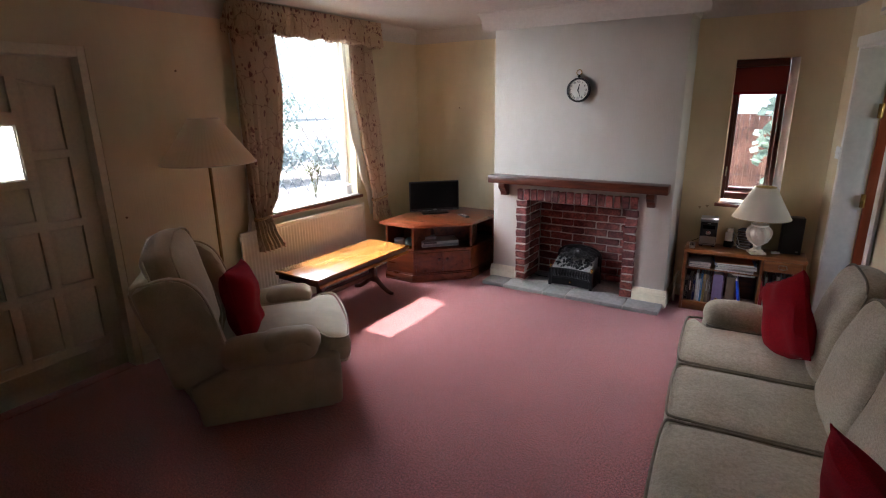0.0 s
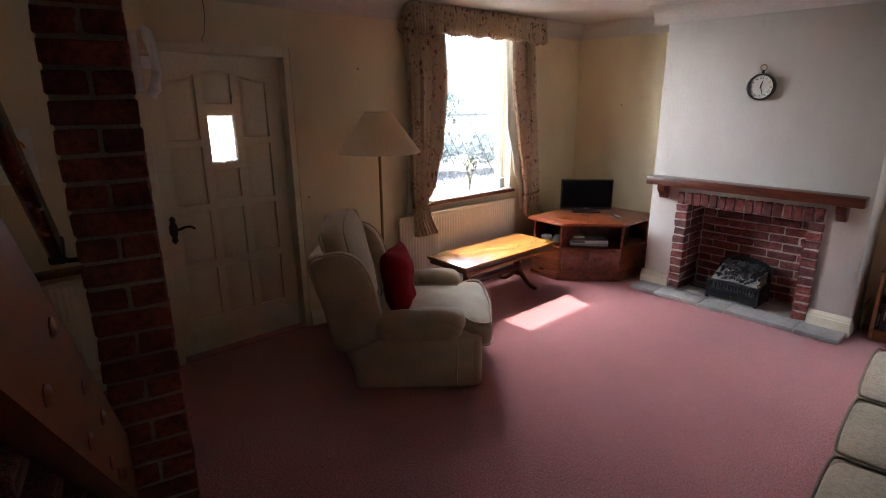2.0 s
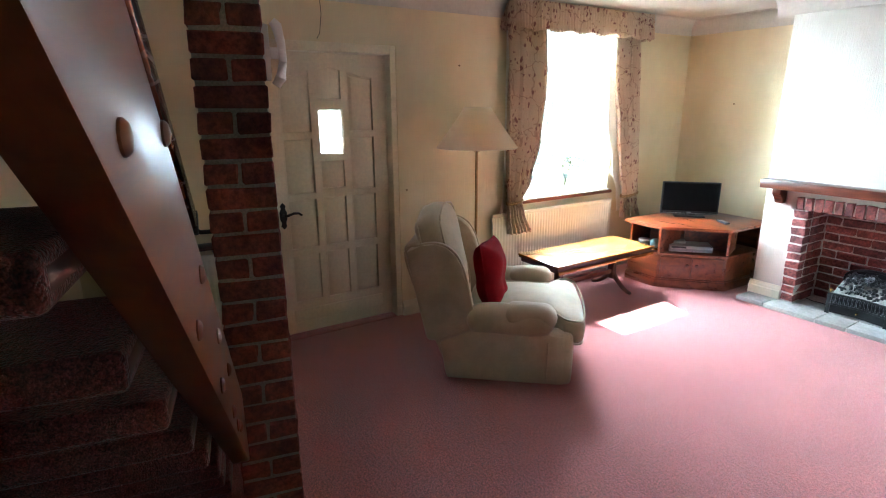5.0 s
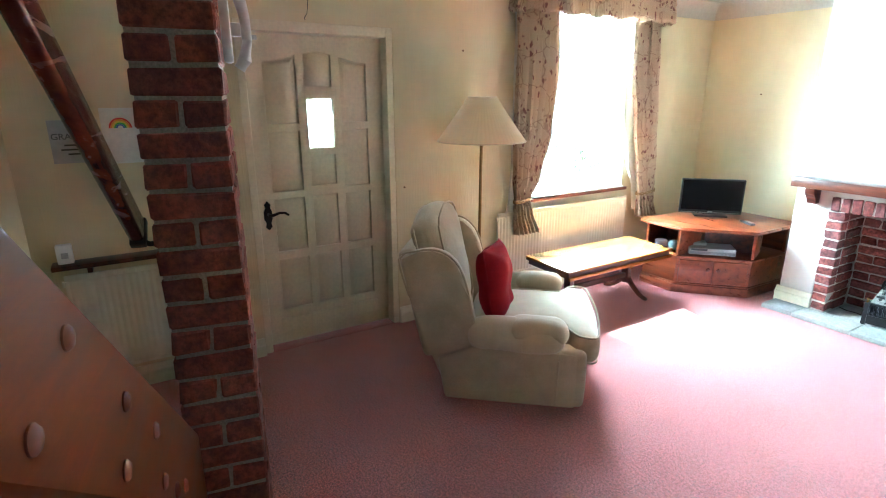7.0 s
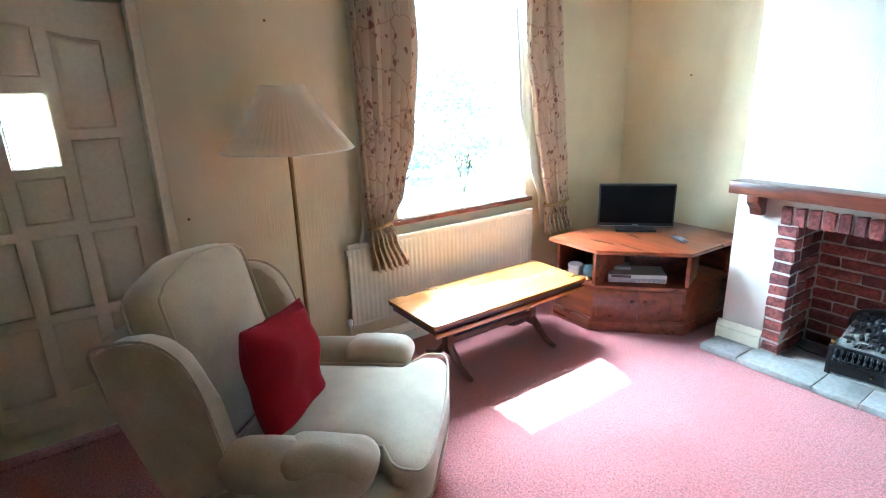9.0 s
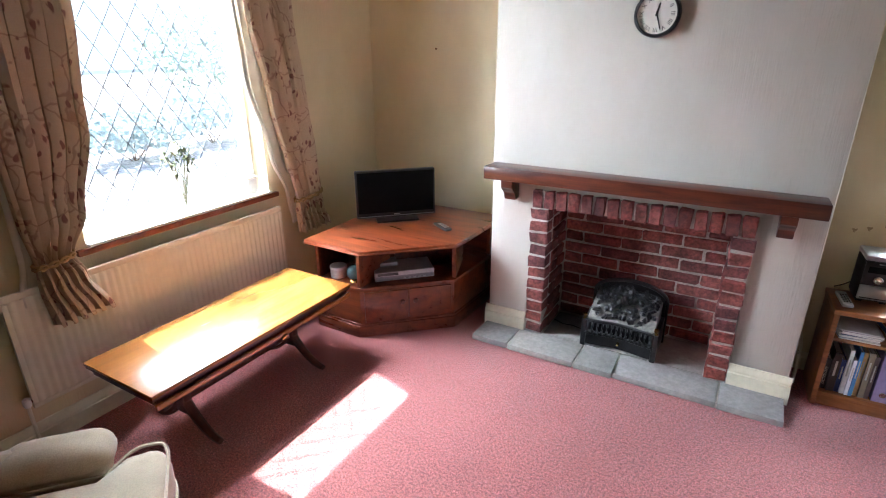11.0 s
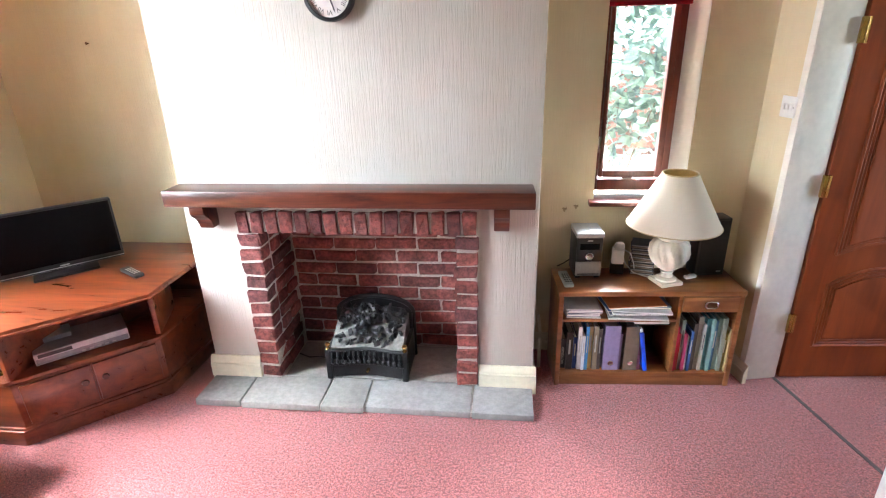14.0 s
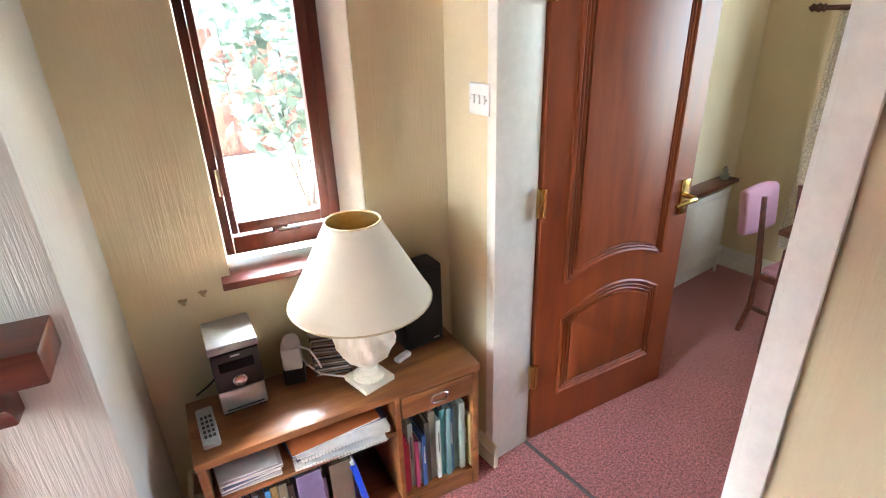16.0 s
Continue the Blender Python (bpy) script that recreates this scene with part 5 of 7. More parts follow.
# ---------- corner television cabinet ----------
def tv_cabinet():
    c = thing("corner_cabinet", "cherry-stained corner television cabinet with two doors", "cabinet", pose(0, 0, 0))
    body = [(-2.62, 4.275), (-2.295, 4.275), (-1.885, 4.675), (-1.865, 5.19), (-2.62, 5.19)]

    def grow(d):
        cx, cy = -2.25, 4.78
        return [(x + (d if x > cx else -d), y + (d if y > cy else -d)) for x, y in body]
    top = [(-2.65, 4.225), (-2.237, 4.220), (-1.825, 4.595), (-1.815, 5.22), (-2.65, 5.22)]
    part("plinth", prism(grow(0.012), 0.0, 0.075, 0.006), M_CABX, c)
    part("plinth_moulding", prism(grow(0.006), 0.0755, 0.09, 0.005), M_CABX, c)
    part("lower_body", prism(body, 0.0905, 0.305, 0.003), M_CABX, c)
    part("middle_shelf", prism(grow(0.010), 0.3055, 0.325, 0.005), M_CABX, c)
    part("top_board", prism(top, 0.557, 0.585, 0.008), M_CABX, c)
    part("top_bead", prism([(x + (0.006 if x > -2.25 else 0), y + (-0.006 if y < 4.78 else 0)) for x, y in top], 0.560, 0.570, 0.003), M_CABX, c)
    part("top_moulding", prism(grow(0.018), 0.543, 0.5565, 0.004), M_CABX, c)
    bm = bmesh.new()
    add_box(bm, (-2.615, 5.16, 0.326), (-1.87, 5.185, 0.5425))
    add_box(bm, (-2.618, 4.60, 0.326), (-2.60, 5.159, 0.5425))
    add_prism(bm, [(-2.28, 4.62), (-1.99, 4.90), (-2.00, 4.91), (-2.29, 4.63)], 0.326, 0.5425)
    add_box(bm, (-2.618, 4.301, 0.326), (-2.606, 4.599, 0.5425))
    add_box(bm, (-2.605, 4.56, 0.326), (-2.31, 4.572, 0.5425))
    part("inner_back", bm, M_MAHOG, c)
    for p in ((-2.295, 4.275), (-1.885, 4.675)):
        part("divider", box((-0.012, 0.0, 0.326), (0.012, 0.30, 0.5425), 0.003, m=turn(p[0] - 0.006, p[1] + 0.006, 0, 0 if p[0] < -2 else 20)), M_CABX, c)
    part("side_post", box((-2.618, 4.277, 0.326), (-2.595, 4.30, 0.5425), 0.003), M_CABX, c)
    part("side_post", box((-1.892, 5.13, 0.326), (-1.868, 5.159, 0.5425), 0.003), M_CABX, c)
    d = Vector((-1.885 + 2.295, 4.675 - 4.275, 0))
    ang = math.degrees(math.atan2(d.y, d.x))
    face = turn(-2.295, 4.275, 0, ang)
    L = d.length
    for i, (a, b) in enumerate(((0.025, L / 2 - 0.004), (L / 2 + 0.004, L - 0.025))):
        dr = part("cabinet_door", box((a, -0.016, 0.105), (b, -0.001, 0.295), 0.004, m=face), M_CABX, c)
        kx = b - 0.035 if i == 0 else a + 0.035
        part("knob", lathe([(0.007, 0.0), (0.006, 0.008), (0.015, 0.016), (0.013, 0.024), (0.0, 0.026)], 14), M_MAHOG, dr, "turned dark wooden knob", m=face @ pose(kx, -0.016, 0.225, 90, 0, 0))


tv_cabinet()


def television():
    t = thing("television", "small black flat screen television on the corner cabinet", "television", turn(-2.395, 4.815, 0.585, 44.0))
    part("screen_case", box((-0.255, -0.014, 0.020), (0.255, 0.030, 0.325), 0.006), M_BLACK, t)
    part("screen", box((-0.243, -0.0165, 0.052), (0.243, -0.0135, 0.315)), M_SCREEN, t, "black glossy screen")
    part("trim_strip", box((-0.252, -0.0165, 0.028), (0.252, -0.0138, 0.031)), M_SILVER, t)
    part("badge", box((-0.02, -0.0168, 0.036), (0.02, -0.0150, 0.042)), M_SILVER, t)
    part("neck", box((-0.06, -0.005, 0.0145), (0.06, 0.025, 0.0195), 0.001), M_BLACK, t)
    part("stand", box((-0.135, -0.075, 0.0), (0.135, 0.075, 0.014), 0.005), M_BLACK, t)


television()


def remote(name, m, label):
    r = thing(name, label, "remote control", m)
    part("case", box((-0.022, -0.08, 0), (0.022, 0.08, 0.018), 0.006), plain("remote_plastic", (0.40, 0.39, 0.37) if "grey" in label else (0.03, 0.03, 0.032), 0.45), r)
    for i in range(5):
        for j in range(3):
            part("button", box((-0.014 + j * 0.011, -0.055 + i * 0.02, 0.018), (-0.007 + j * 0.011, -0.045 + i * 0.02, 0.0205)), M_SILVER if "black" in label else M_INK, r)


remote("remote_control", turn(-2.04, 4.80, 0.5852, 60), "black television remote control on the corner cabinet")

# video recorder and small things in the cabinet
FACE = turn(-2.295, 4.275, 0.3255, 44.3)
t = thing("video_recorder", "silver video recorder in the open shelf of the cabinet", "video recorder", FACE @ pose(0.28, 0.17, 0))
part("case", box((-0.18, -0.12, 0.006), (0.18, 0.10, 0.062), 0.004), M_SILVER, t)
part("front_panel", box((-0.175, -0.1235, 0.012), (0.175, -0.1205, 0.035)), plain("grey_panel", (0.25, 0.25, 0.26), 0.4, 0.3), t)
part("slot", box((-0.165, -0.1225, 0.040), (-0.04, -0.1203, 0.056)), M_BLACK, t)
for i in range(5):
    part("button", box((-0.01 + i * 0.03, -0.1265, 0.016), (0.005 + i * 0.03, -0.1236, 0.022)), M_SILVER, t)
for x in (-0.15, 0.15):
    part("foot", box((x - 0.015, -0.10, 0.0), (x + 0.015, 0.08, 0.0062)), M_BLACK, t)
t = thing("cable_box", "small grey box with cables on the video recorder", "box", FACE @ pose(0.19, 0.19, 0.0625))
part("case", box((-0.06, -0.05, 0), (0.06, 0.05, 0.022), 0.004), M_SILVER, t)
part("cable", tube([(-0.05, -0.04, 0.025), (-0.08, -0.06, 0.06), (-0.05, -0.03, 0.09), (0.0, 0.02, 0.05)], 0.003, 6), M_BLACK, t)
t = thing("round_tin", "small white round tin in the cabinet", "tin", pose(-2.52, 4.36, 0.3255))
part("tin", lathe([(0.047, 0), (0.049, 0.003), (0.049, 0.055), (0.0, 0.055)], 24), plain("white_tin", (0.7, 0.7, 0.66), 0.4), t)
part("lid", lathe([(0.051, 0.056), (0.051, 0.07), (0.046, 0.074), (0.0, 0.074)], 24), M_PVC, t)
t = thing("glass_ornament", "round glass paperweight ornament on a brass stand", "ornament", pose(-2.385, 4.345, 0.3255))
part("ball", lathe([(0.0, 0.012)] + [(0.046 * math.sin(a), 0.060 - 0.046 * math.cos(a)) for a in [math.pi * i / 12 for i in range(1, 12)]] + [(0.0, 0.106)], 20), plain("blue_green_glass", (0.20, 0.32, 0.34), 0.08, 0.3), t)
part("stand", lathe([(0.032, 0), (0.030, 0.006), (0.018, 0.016), (0.022, 0.020), (0.0, 0.020)], 18), M_BRASS, t)


# ---------- coffee table ----------
def coffee_table():
    t = thing("coffee_table", "long polished teak coffee table with dark trestle legs", "coffee table", pose(-2.487, 3.57, 0))
    w, l = 0.238, 0.58
    part("tabletop", box((-w, -l, 0.400), (w, l, 0.418), 0.005), M_TABLE, t)
    part("edge_band", box((-w + 0.004, -l + 0.004, 0.386), (w - 0.004, l - 0.004, 0.3995), 0.003), M_TABDK, t)
    part("apron", box((-w + 0.018, -l + 0.02, 0.352), (w - 0.018, l - 0.02, 0.3855), 0.003), M_TABDK, t)
    part("leaf_edge", box((w - 0.012, -l + 0.01, 0.345), (w + 0.004, l - 0.01, 0.372), 0.005), M_TABLE, t)
    part("catch", box((w + 0.0045, 0.06, 0.335), (w + 0.012, 0.085, 0.357), 0.002), M_BRASS, t)
    for y in (-0.33, 0.33):
        leg = part("leg", box((-0.035, y - 0.022, 0.10), (0.035, y + 0.022, 0.3515), 0.008), M_TABDK, t)
        for s in (1, -1):
            bm = bmesh.new()
            pts = [(s * (0.02 + 0.20 * u), y, 0.13 * (1 - u) ** 1.8 + 0.016) for u in [i / 8 for i in range(9)]]
            add_tube(bm, pts, [0.024, 0.023, 0.022, 0.021, 0.020, 0.019, 0.018, 0.017, 0.015], 8)
            part("foot", bm, M_TABDK, leg)
    part("stretcher", box((-0.015, -0.308, 0.15), (0.015, 0.308, 0.19), 0.005), M_TABDK, t)


coffee_table()


# ---------- armchair ----------
def armchair():
    ch = thing("wing_armchair", "oatmeal upholstered wing armchair with piped seams", "armchair", turn(-1.980, 2.292, 0, -40.7) @ Matrix.Diagonal((1.05, 1, 1, 1)))
    part("base", soft_box((-0.36, -0.34, 0.025), (0.36, 0.385, 0.255), 0.03, 4, (0, 0.01, 0)), M_VELVET, ch)
    prof = [(-0.345, 0.022), (0.30, 0.022), (0.305, 0.29), (0.10, 0.37), (-0.185, 0.40), (-0.205, 0.47), (-0.235, 0.62), (-0.262, 0.72), (-0.300, 0.795), (-0.36, 0.845), (-0.43, 0.862), (-0.51, 0.850), (-0.605, 0.805), (-0.555, 0.60), (-0.44, 0.28)]
    low = [(-0.36, 0.02), (0.345, 0.02), (0.345, 0.335), (-0.17, 0.36), (-0.40, 0.26)]
    for s in (1, -1):
        bm = bmesh.new()
        yz_prism(bm, prof, s * 0.31 if s > 0 else -0.395, s * 0.395 if s > 0 else -0.31, 0.026)
        sd = part("wing", bm, M_VELVET, ch)
        rim = [Vector((s * 0.386, y, z)) for y, z in prof[3:14]]
        part("piping", tube(curved(rim), 0.006, 6), M_VELVET, sd)
        bm = bmesh.new()
        yz_prism(bm, low, s * 0.36 if s > 0 else -0.418, s * 0.418 if s > 0 else -0.36, 0.02)
        part("side_panel", bm, M_VELVET, ch)
        a = part("arm", soft_box((s * 0.355 - 0.083, -0.24, 0.315), (s * 0.355 + 0.083, 0.275, 0.488), 0.081, 5, (0, 0.010, 0.01), lump=0.010, seed=s), M_VELVET, ch)
        part("arm_cover", soft_box((s * 0.355 - 0.088, -0.03, 0.372), (s * 0.355 + 0.088, 0.284, 0.495), 0.061, 6, (0, 0.010, 0.012), lump=0.014, seed=s + 4), M_VELVET, a, "loose oatmeal arm cover")
        part("front_post", soft_box((s * 0.345 - 0.055, 0.24, 0.022), (s * 0.345 + 0.068, 0.385, 0.345), 0.03, 4, (0, 0.008, 0)), M_VELVET, ch)
        part("seam", tube([(s * 0.420, 0.238, 0.035), (s * 0.421, 0.243, 0.30)], 0.0045, 6), M_VELVET, ch)
    back = Matrix.Translation((0, -0.440, 0.235)) @ Matrix.Rotation(radians(13), 4, 'X')
    part("outer_back", soft_box((-0.33, -0.06, -0.02), (0.33, 0.04, 0.615), 0.035, 4, m=back), M_VELVET, ch)
    bc = soft_box((-0.285, 0.02, 0.10), (0.285, 0.19, 0.735), 0.07, 8, (0.0, 0.035, 0.05), m=back, lump=0.014, seed=3)
    cush = part("back_cushion", bc, M_VELVET, ch)
    rim = [(-0.26, 0.12), (0.26, 0.12), (0.272, 0.42), (0.272, 0.66), (0.245, 0.705), (0.19, 0.735), (0, 0.765), (-0.19, 0.735), (-0.245, 0.705), (-0.272, 0.66), (-0.272, 0.42)]
    for y in (0.045, 0.187):
        part("piping", loop_tube(curved([back @ Vector((x * 1.02, y, z)) for x, z in rim], True), 0.006, 6), M_VELVET, cush)

    def tee(p):
        k = min(1, max(0, (p.y - 0.285) / 0.06))
        k = k * k * (3 - 2 * k)
        return (p.x * (1 + 0.38 * k), p.y, p.z - 0.06 * max(0, p.y - 0.36))
    seat = part("seat_cushion", soft_box((-0.268, -0.25, 0.250), (0.268, 0.455, 0.424), 0.060, 9, (0.0, 0.02, 0.032), warp=tee, lump=0.009, seed=9), M_VELVET, ch)
    for z in (0.275, 0.414):
        out = [(-0.262, -0.12), (-0.262, 0.255), (-0.275, 0.29), (-0.345, 0.335), (-0.366, 0.385), (-0.345, 0.44), (-0.2, 0.462), (0, 0.472), (0.2, 0.462), (0.345, 0.44), (0.366, 0.385), (0.345, 0.335), (0.275, 0.29), (0.262, 0.255), (0.262, -0.12)]
        part("piping", tube(curved([(x, y, z - 0.06 * max(0, y - 0.36) + (0.004 if z > 0.4 else 0)) for x, y in out]), 0.006, 6), M_VELVET, seat)
    for x in (-0.30, 0.30):
        for y in (-0.29, 0.32):
            part("glide", lathe([(0.022, 0), (0.024, 0.02), (0.02, 0.026)], 12, (x, y, 0)), M_BLACK, ch)
    t = thing("scatter_cushion", "plain red scatter cushion leaning in the armchair", "cushion", turn(-1.980, 2.292, 0, -40.7) @ pose(0.08, -0.115, 0.60, 10, -4, -10), "red scatter cushions")
    part("cover", pillow(0.38, 0.42, 0.15, 0.42, 18, 0.022, 1), M_RED, t)
    part("seam", loop_tube([(0.187 * a, 0, 0.207 * b) for a, b in ((-1, -1), (0, -0.93), (1, -1), (0.93, 0), (1, 1), (0, 0.93), (-1, 1), (-0.93, 0))], 0.004, 5), M_RED, t)


armchair()


# ---------- sofa ----------
def sofa():
    SF = turn(0.235, 3.020, 0, 4.0)
    so = thing("sofa", "three-seat oatmeal upholstered sofa with dark piping", "sofa", SF)
    part("base", soft_box((0.035, -1.26, 0.025), (0.86, 0.675, 0.232), 0.03, 4), M_SOFA, so)
    for i, (y0, y1) in enumerate(((0.003, 0.545), (-0.543, -0.003), (-1.09, -0.549))):
        def tee(p, i=i, y0=y0, y1=y1):
            k = min(1, max(0, (0.115 - p.x) / 0.05))
            k = k * k * (3 - 2 * k)
            u = (p.y - y0) / (y1 - y0)
            grow = 0.12 * k * (u if i == 0 else (-(1 - u) if i == 2 else 0))
            return (p.x, p.y + grow, p.z)
        s = part("seat_cushion", soft_box((0.0, y0, 0.236), (0.64, y1, 0.408), 0.05, 8, (0.012, 0, 0.022), warp=tee, lump=0.006, seed=i + 20), M_SOFA, so)
        for z in (0.252, 0.405):
            a0 = y0 - (0.115 if i == 2 else 0)
            a1 = y1 + (0.115 if i == 0 else 0)
            pts = [(0.60, y0 + 0.006, z), (0.16, y0 + 0.006, z), (0.10, a0 + 0.012, z), (0.035, a0 + 0.012, z), (0.004, a0 + 0.05, z), (-0.004, (y0 + y1) / 2, z), (0.004, a1 - 0.05, z), (0.035, a1 - 0.012, z), (0.10, a1 - 0.012, z), (0.16, y1 - 0.006, z), (0.60, y1 - 0.006, z)]
            part("piping", tube(curved(pts), 0.006, 6), M_PIPE, s)
    for y0, y1, sd in ((0.555, 0.695, 1), (-1.27, -1.13, 2)):
        a = part("arm", soft_box((0.10, y0, 0.20), (0.84, y1, 0.532), 0.060, 5, (0.012, 0, 0.012), lump=0.014, seed=sd), M_SOFA, so)
        part("arm_cover", soft_box((0.094, y0 - 0.005, 0.39), (0.44, y1 + 0.005, 0.540), 0.060, 6, (0.012, 0, 0.012), lump=0.018, seed=sd + 7), M_SOFA, a, "loose oatmeal arm cover")
    part("back_frame", soft_box((0.74, -1.26, 0.2), (0.90, 0.665, 0.83), 0.05, 5), M_SOFA, so)
    lean = Matrix.Translation((0.56, 0, 0.395)) @ Matrix.Rotation(radians(14), 4, 'Y')
    for i, (y0, y1) in enumerate(((0.01, 0.52), (-0.54, -0.01), (-1.10, -0.56))):
        b = part("back_cushion", soft_box((0.0, y0, 0.0), (0.20, y1, 0.52), 0.075, 7, (0.03, 0.0, 0.03), m=lean, lump=0.010, seed=i + 40), M_SOFA, so)
        rim = [(y0 + 0.02, 0.03), (y1 - 0.02, 0.03), (y1 - 0.008, 0.25), (y1 - 0.02, 0.49), ((y0 + y1) / 2, 0.535), (y0 + 0.02, 0.49), (y0 + 0.008, 0.25)]
        for x in (0.03, 0.17):
            part("piping", loop_tube(curved([lean @ Vector((x, y, z)) for y, z in rim], True), 0.0055, 6), M_PIPE, b)
    for x in (0.10, 0.80):
        for y in (-1.18, 0.58):
            part("glide", lathe([(0.022, 0), (0.024, 0.02), (0.02, 0.026)], 12, (x, y, 0)), M_BLACK, so)
    for i, (m, lab) in enumerate(((pose(0.47, 0.33, 0.60, 0, 0, 0) @ pose(0, 0, 0, 0, 22, -72) @ pose(0, 0, 0, 0, 40, 0), "plain red scatter cushion propped on the sofa arm"), (pose(0.585, -1.16, 0.56) @ pose(0, 0, 0, 18, 12, -66), "plain red scatter cushion at the end of the sofa"))):
        t = thing("scatter_cushion", lab, "cushion", SF @ m, "red scatter cushions")
        part("cover", pillow(0.43, 0.43, 0.13, 0.5, 16, 0.018, i + 5), M_RED, t)
        part("seam", loop_tube([(0.212 * a, 0, 0.212 * b) for a, b in ((-1, -1), (0, -0.93), (1, -1), (0.93, 0), (1, 1), (0, 0.93), (-1, 1), (-0.93, 0))], 0.004, 5), M_RED, t)


sofa()


# ---------- floor lamp ----------
def pleats(n, d):
    return lambda a, z: 1 + d * math.sin(n * a)


t = thing("floor_lamp", "brass floor lamp with a cream pleated shade", "lamp", pose(-2.62, 2.475, 0))
part("base", lathe([(0.125, 0), (0.125, 0.012), (0.11, 0.02), (0.05, 0.03), (0.02, 0.05), (0.013, 0.07)], 28), M_BRASS, t)
part("pole", lathe([(0.011, 0.06), (0.011, 1.29), (0.010, 1.30)], 14), plain("aged_brass", (0.30, 0.19, 0.08), 0.35, 0.9), t)
part("collar", lathe([(0.012, 1.295), (0.035, 1.305), (0.035, 1.312), (0.014, 1.32), (0.016, 1.36), (0.0, 1.365)], 20), M_BRASS, t)
prof = [(0.295, 1.328), (0.095, 1.612)]
sh = part("shade", lathe([(0.295, 1.328), (0.282, 1.347), (0.213, 1.44), (0.143, 1.54), (0.095, 1.612), (0.093, 1.611), (0.141, 1.539), (0.211, 1.439), (0.280, 1.346), (0.2925, 1.329), (0.295, 1.328)], 180, (0, 0, 0), pleats(60, 0.006)), M_SHADE, t, "cream pleated fabric shade")
for r, z in ((0.294, 1.330), (0.095, 1.610)):
    part("trim", loop_tube([(r * math.cos(a), r * math.sin(a), z) for a in [2 * math.pi * i / 48 for i in range(48)]], 0.004, 6), M_CERAM, sh)
bm = bmesh.new()
for a in (0, 2.09, 4.18):
    add_tube(bm, [(0.014 * math.cos(a), 0.014 * math.sin(a), 1.40), (0.16 * math.cos(a), 0.16 * math.sin(a), 1.50)], 0.002, 5)
add_tube(bm, [(0, 0, 1.36), (0, 0, 1.41)], 0.012, 8)
part("fitting", bm, M_BRASS, t)


# ---------- bookshelf and what stands on it ----------
SH = turn(-0.012, 4.862, 0, 3.4)
SW, SD = 0.838, 0.268


def bookshelf():
    b = thing("low_bookcase", "low teak veneered bookcase with a drawer, full of books", "bookcase", SH)
    part("top", box((0.0, 0.0, 0.487), (SW, SD, 0.512), 0.003), M_TEAKX, b)
    for x0, x1 in ((0.004, 0.026), (SW - 0.026, SW - 0.004)):
        part("side", box((x0, 0.004, 0.0), (x1, SD, 0.4865), 0.002), M_TEAKX, b)
    part("divider", box((0.545, 0.006, 0.0755), (0.562, SD - 0.012, 0.4865), 0.002), M_TEAKX, b)
    part("bottom", box((0.0265, 0.006, 0.055), (SW - 0.0265, SD - 0.012, 0.075), 0.002), M_TEAKX, b)
    part("plinth", box((0.0265, 0.012, 0.0), (SW - 0.0265, 0.03, 0.0545), 0.002), M_TEAKX, b)
    part("middle_shelf", box((0.0265, 0.006, 0.352), (0.5445, SD - 0.012, 0.366), 0.002), M_TEAKX, b)
    part("drawer_floor", box((0.5625, 0.02, 0.396), (SW - 0.0265, SD - 0.012, 0.405), 0.001), M_TEAKX, b)
    part("back_panel", box((0.0265, SD - 0.0115, 0.0), (SW - 0.0265, SD - 0.001, 0.4865)), M_MAHOG, b)
    d = part("drawer_front", box((0.5645, -0.002, 0.408), (SW - 0.028, 0.016, 0.4835), 0.003), M_TEAKX, b)
    part("drawer_pull", loop_tube([((0.5645 + SW - 0.028) / 2 + 0.026 * a, -0.006, 0.446 + 0.015 * c) for a, c in ((-1, 0.6), (-0.7, 1), (0.7, 1), (1, 0.6), (1, -0.6), (0.7, -1), (-0.7, -1), (-1, -0.6))], 0.0045, 8), M_CHROME, d, "chrome recessed drawer pull")


bookshelf()
_mats = {}


def cover_mat(c):
    if c not in _mats:
        _mats[c] = plain("book_cover", c, 0.5, 0, 40, 0.10)
    return _mats[c]


def book(x, z, w, h, d, colour, label, lean=0.0, name="book", y0=0.03, bars=2, bar=(0.7, 0.66, 0.5), flat=False, cat="book", word=""):
    """A book standing with its spine to the front, w thick; flat: lying, w deep along the front."""
    t = thing(name, label, cat, SH @ pose(x, y0, z, 0, lean, 0))
    mat = cover_mat(colour)
    bm = bmesh.new()
    add_box(bm, (0, 0, 0), (0.003 if not flat else w, d, h if not flat else 0.002), 0.0)
    if flat:
        add_box(bm, (0, 0, h - 0.002), (w, d, h))
    else:
        add_box(bm, (w - 0.003, 0, 0), (w, d, h))
        add_box(bm, (0.0031, 0, 0), (w - 0.0031, 0.004, h))
    part("cover", bm, mat, t)
    if flat:
        part("page_block", box((0.003, 0.002, 0.0021), (w - 0.003, d - 0.003, h - 0.0021)), M_PAPER, t)
    else:
        part("page_block", box((0.0031, 0.0041, 0.004), (w - 0.0031, d - 0.003, h - 0.005)), M_PAPER, t)
        if word:
            letters(word, w * 0.62, pose(w / 2, -0.0008, h * 0.45, 90, -90, 0), cover_mat(bar), "spine_lettering", t, 0.0003)
        for i in range(bars):
            zc = h * (0.80 - 0.34 * i)
            part("spine_bar", box((w * 0.32, -0.001, zc - h * (0.34 if i == 0 else 0.05)), (w * 0.62, -0.0002, zc)), cover_mat(bar), t)


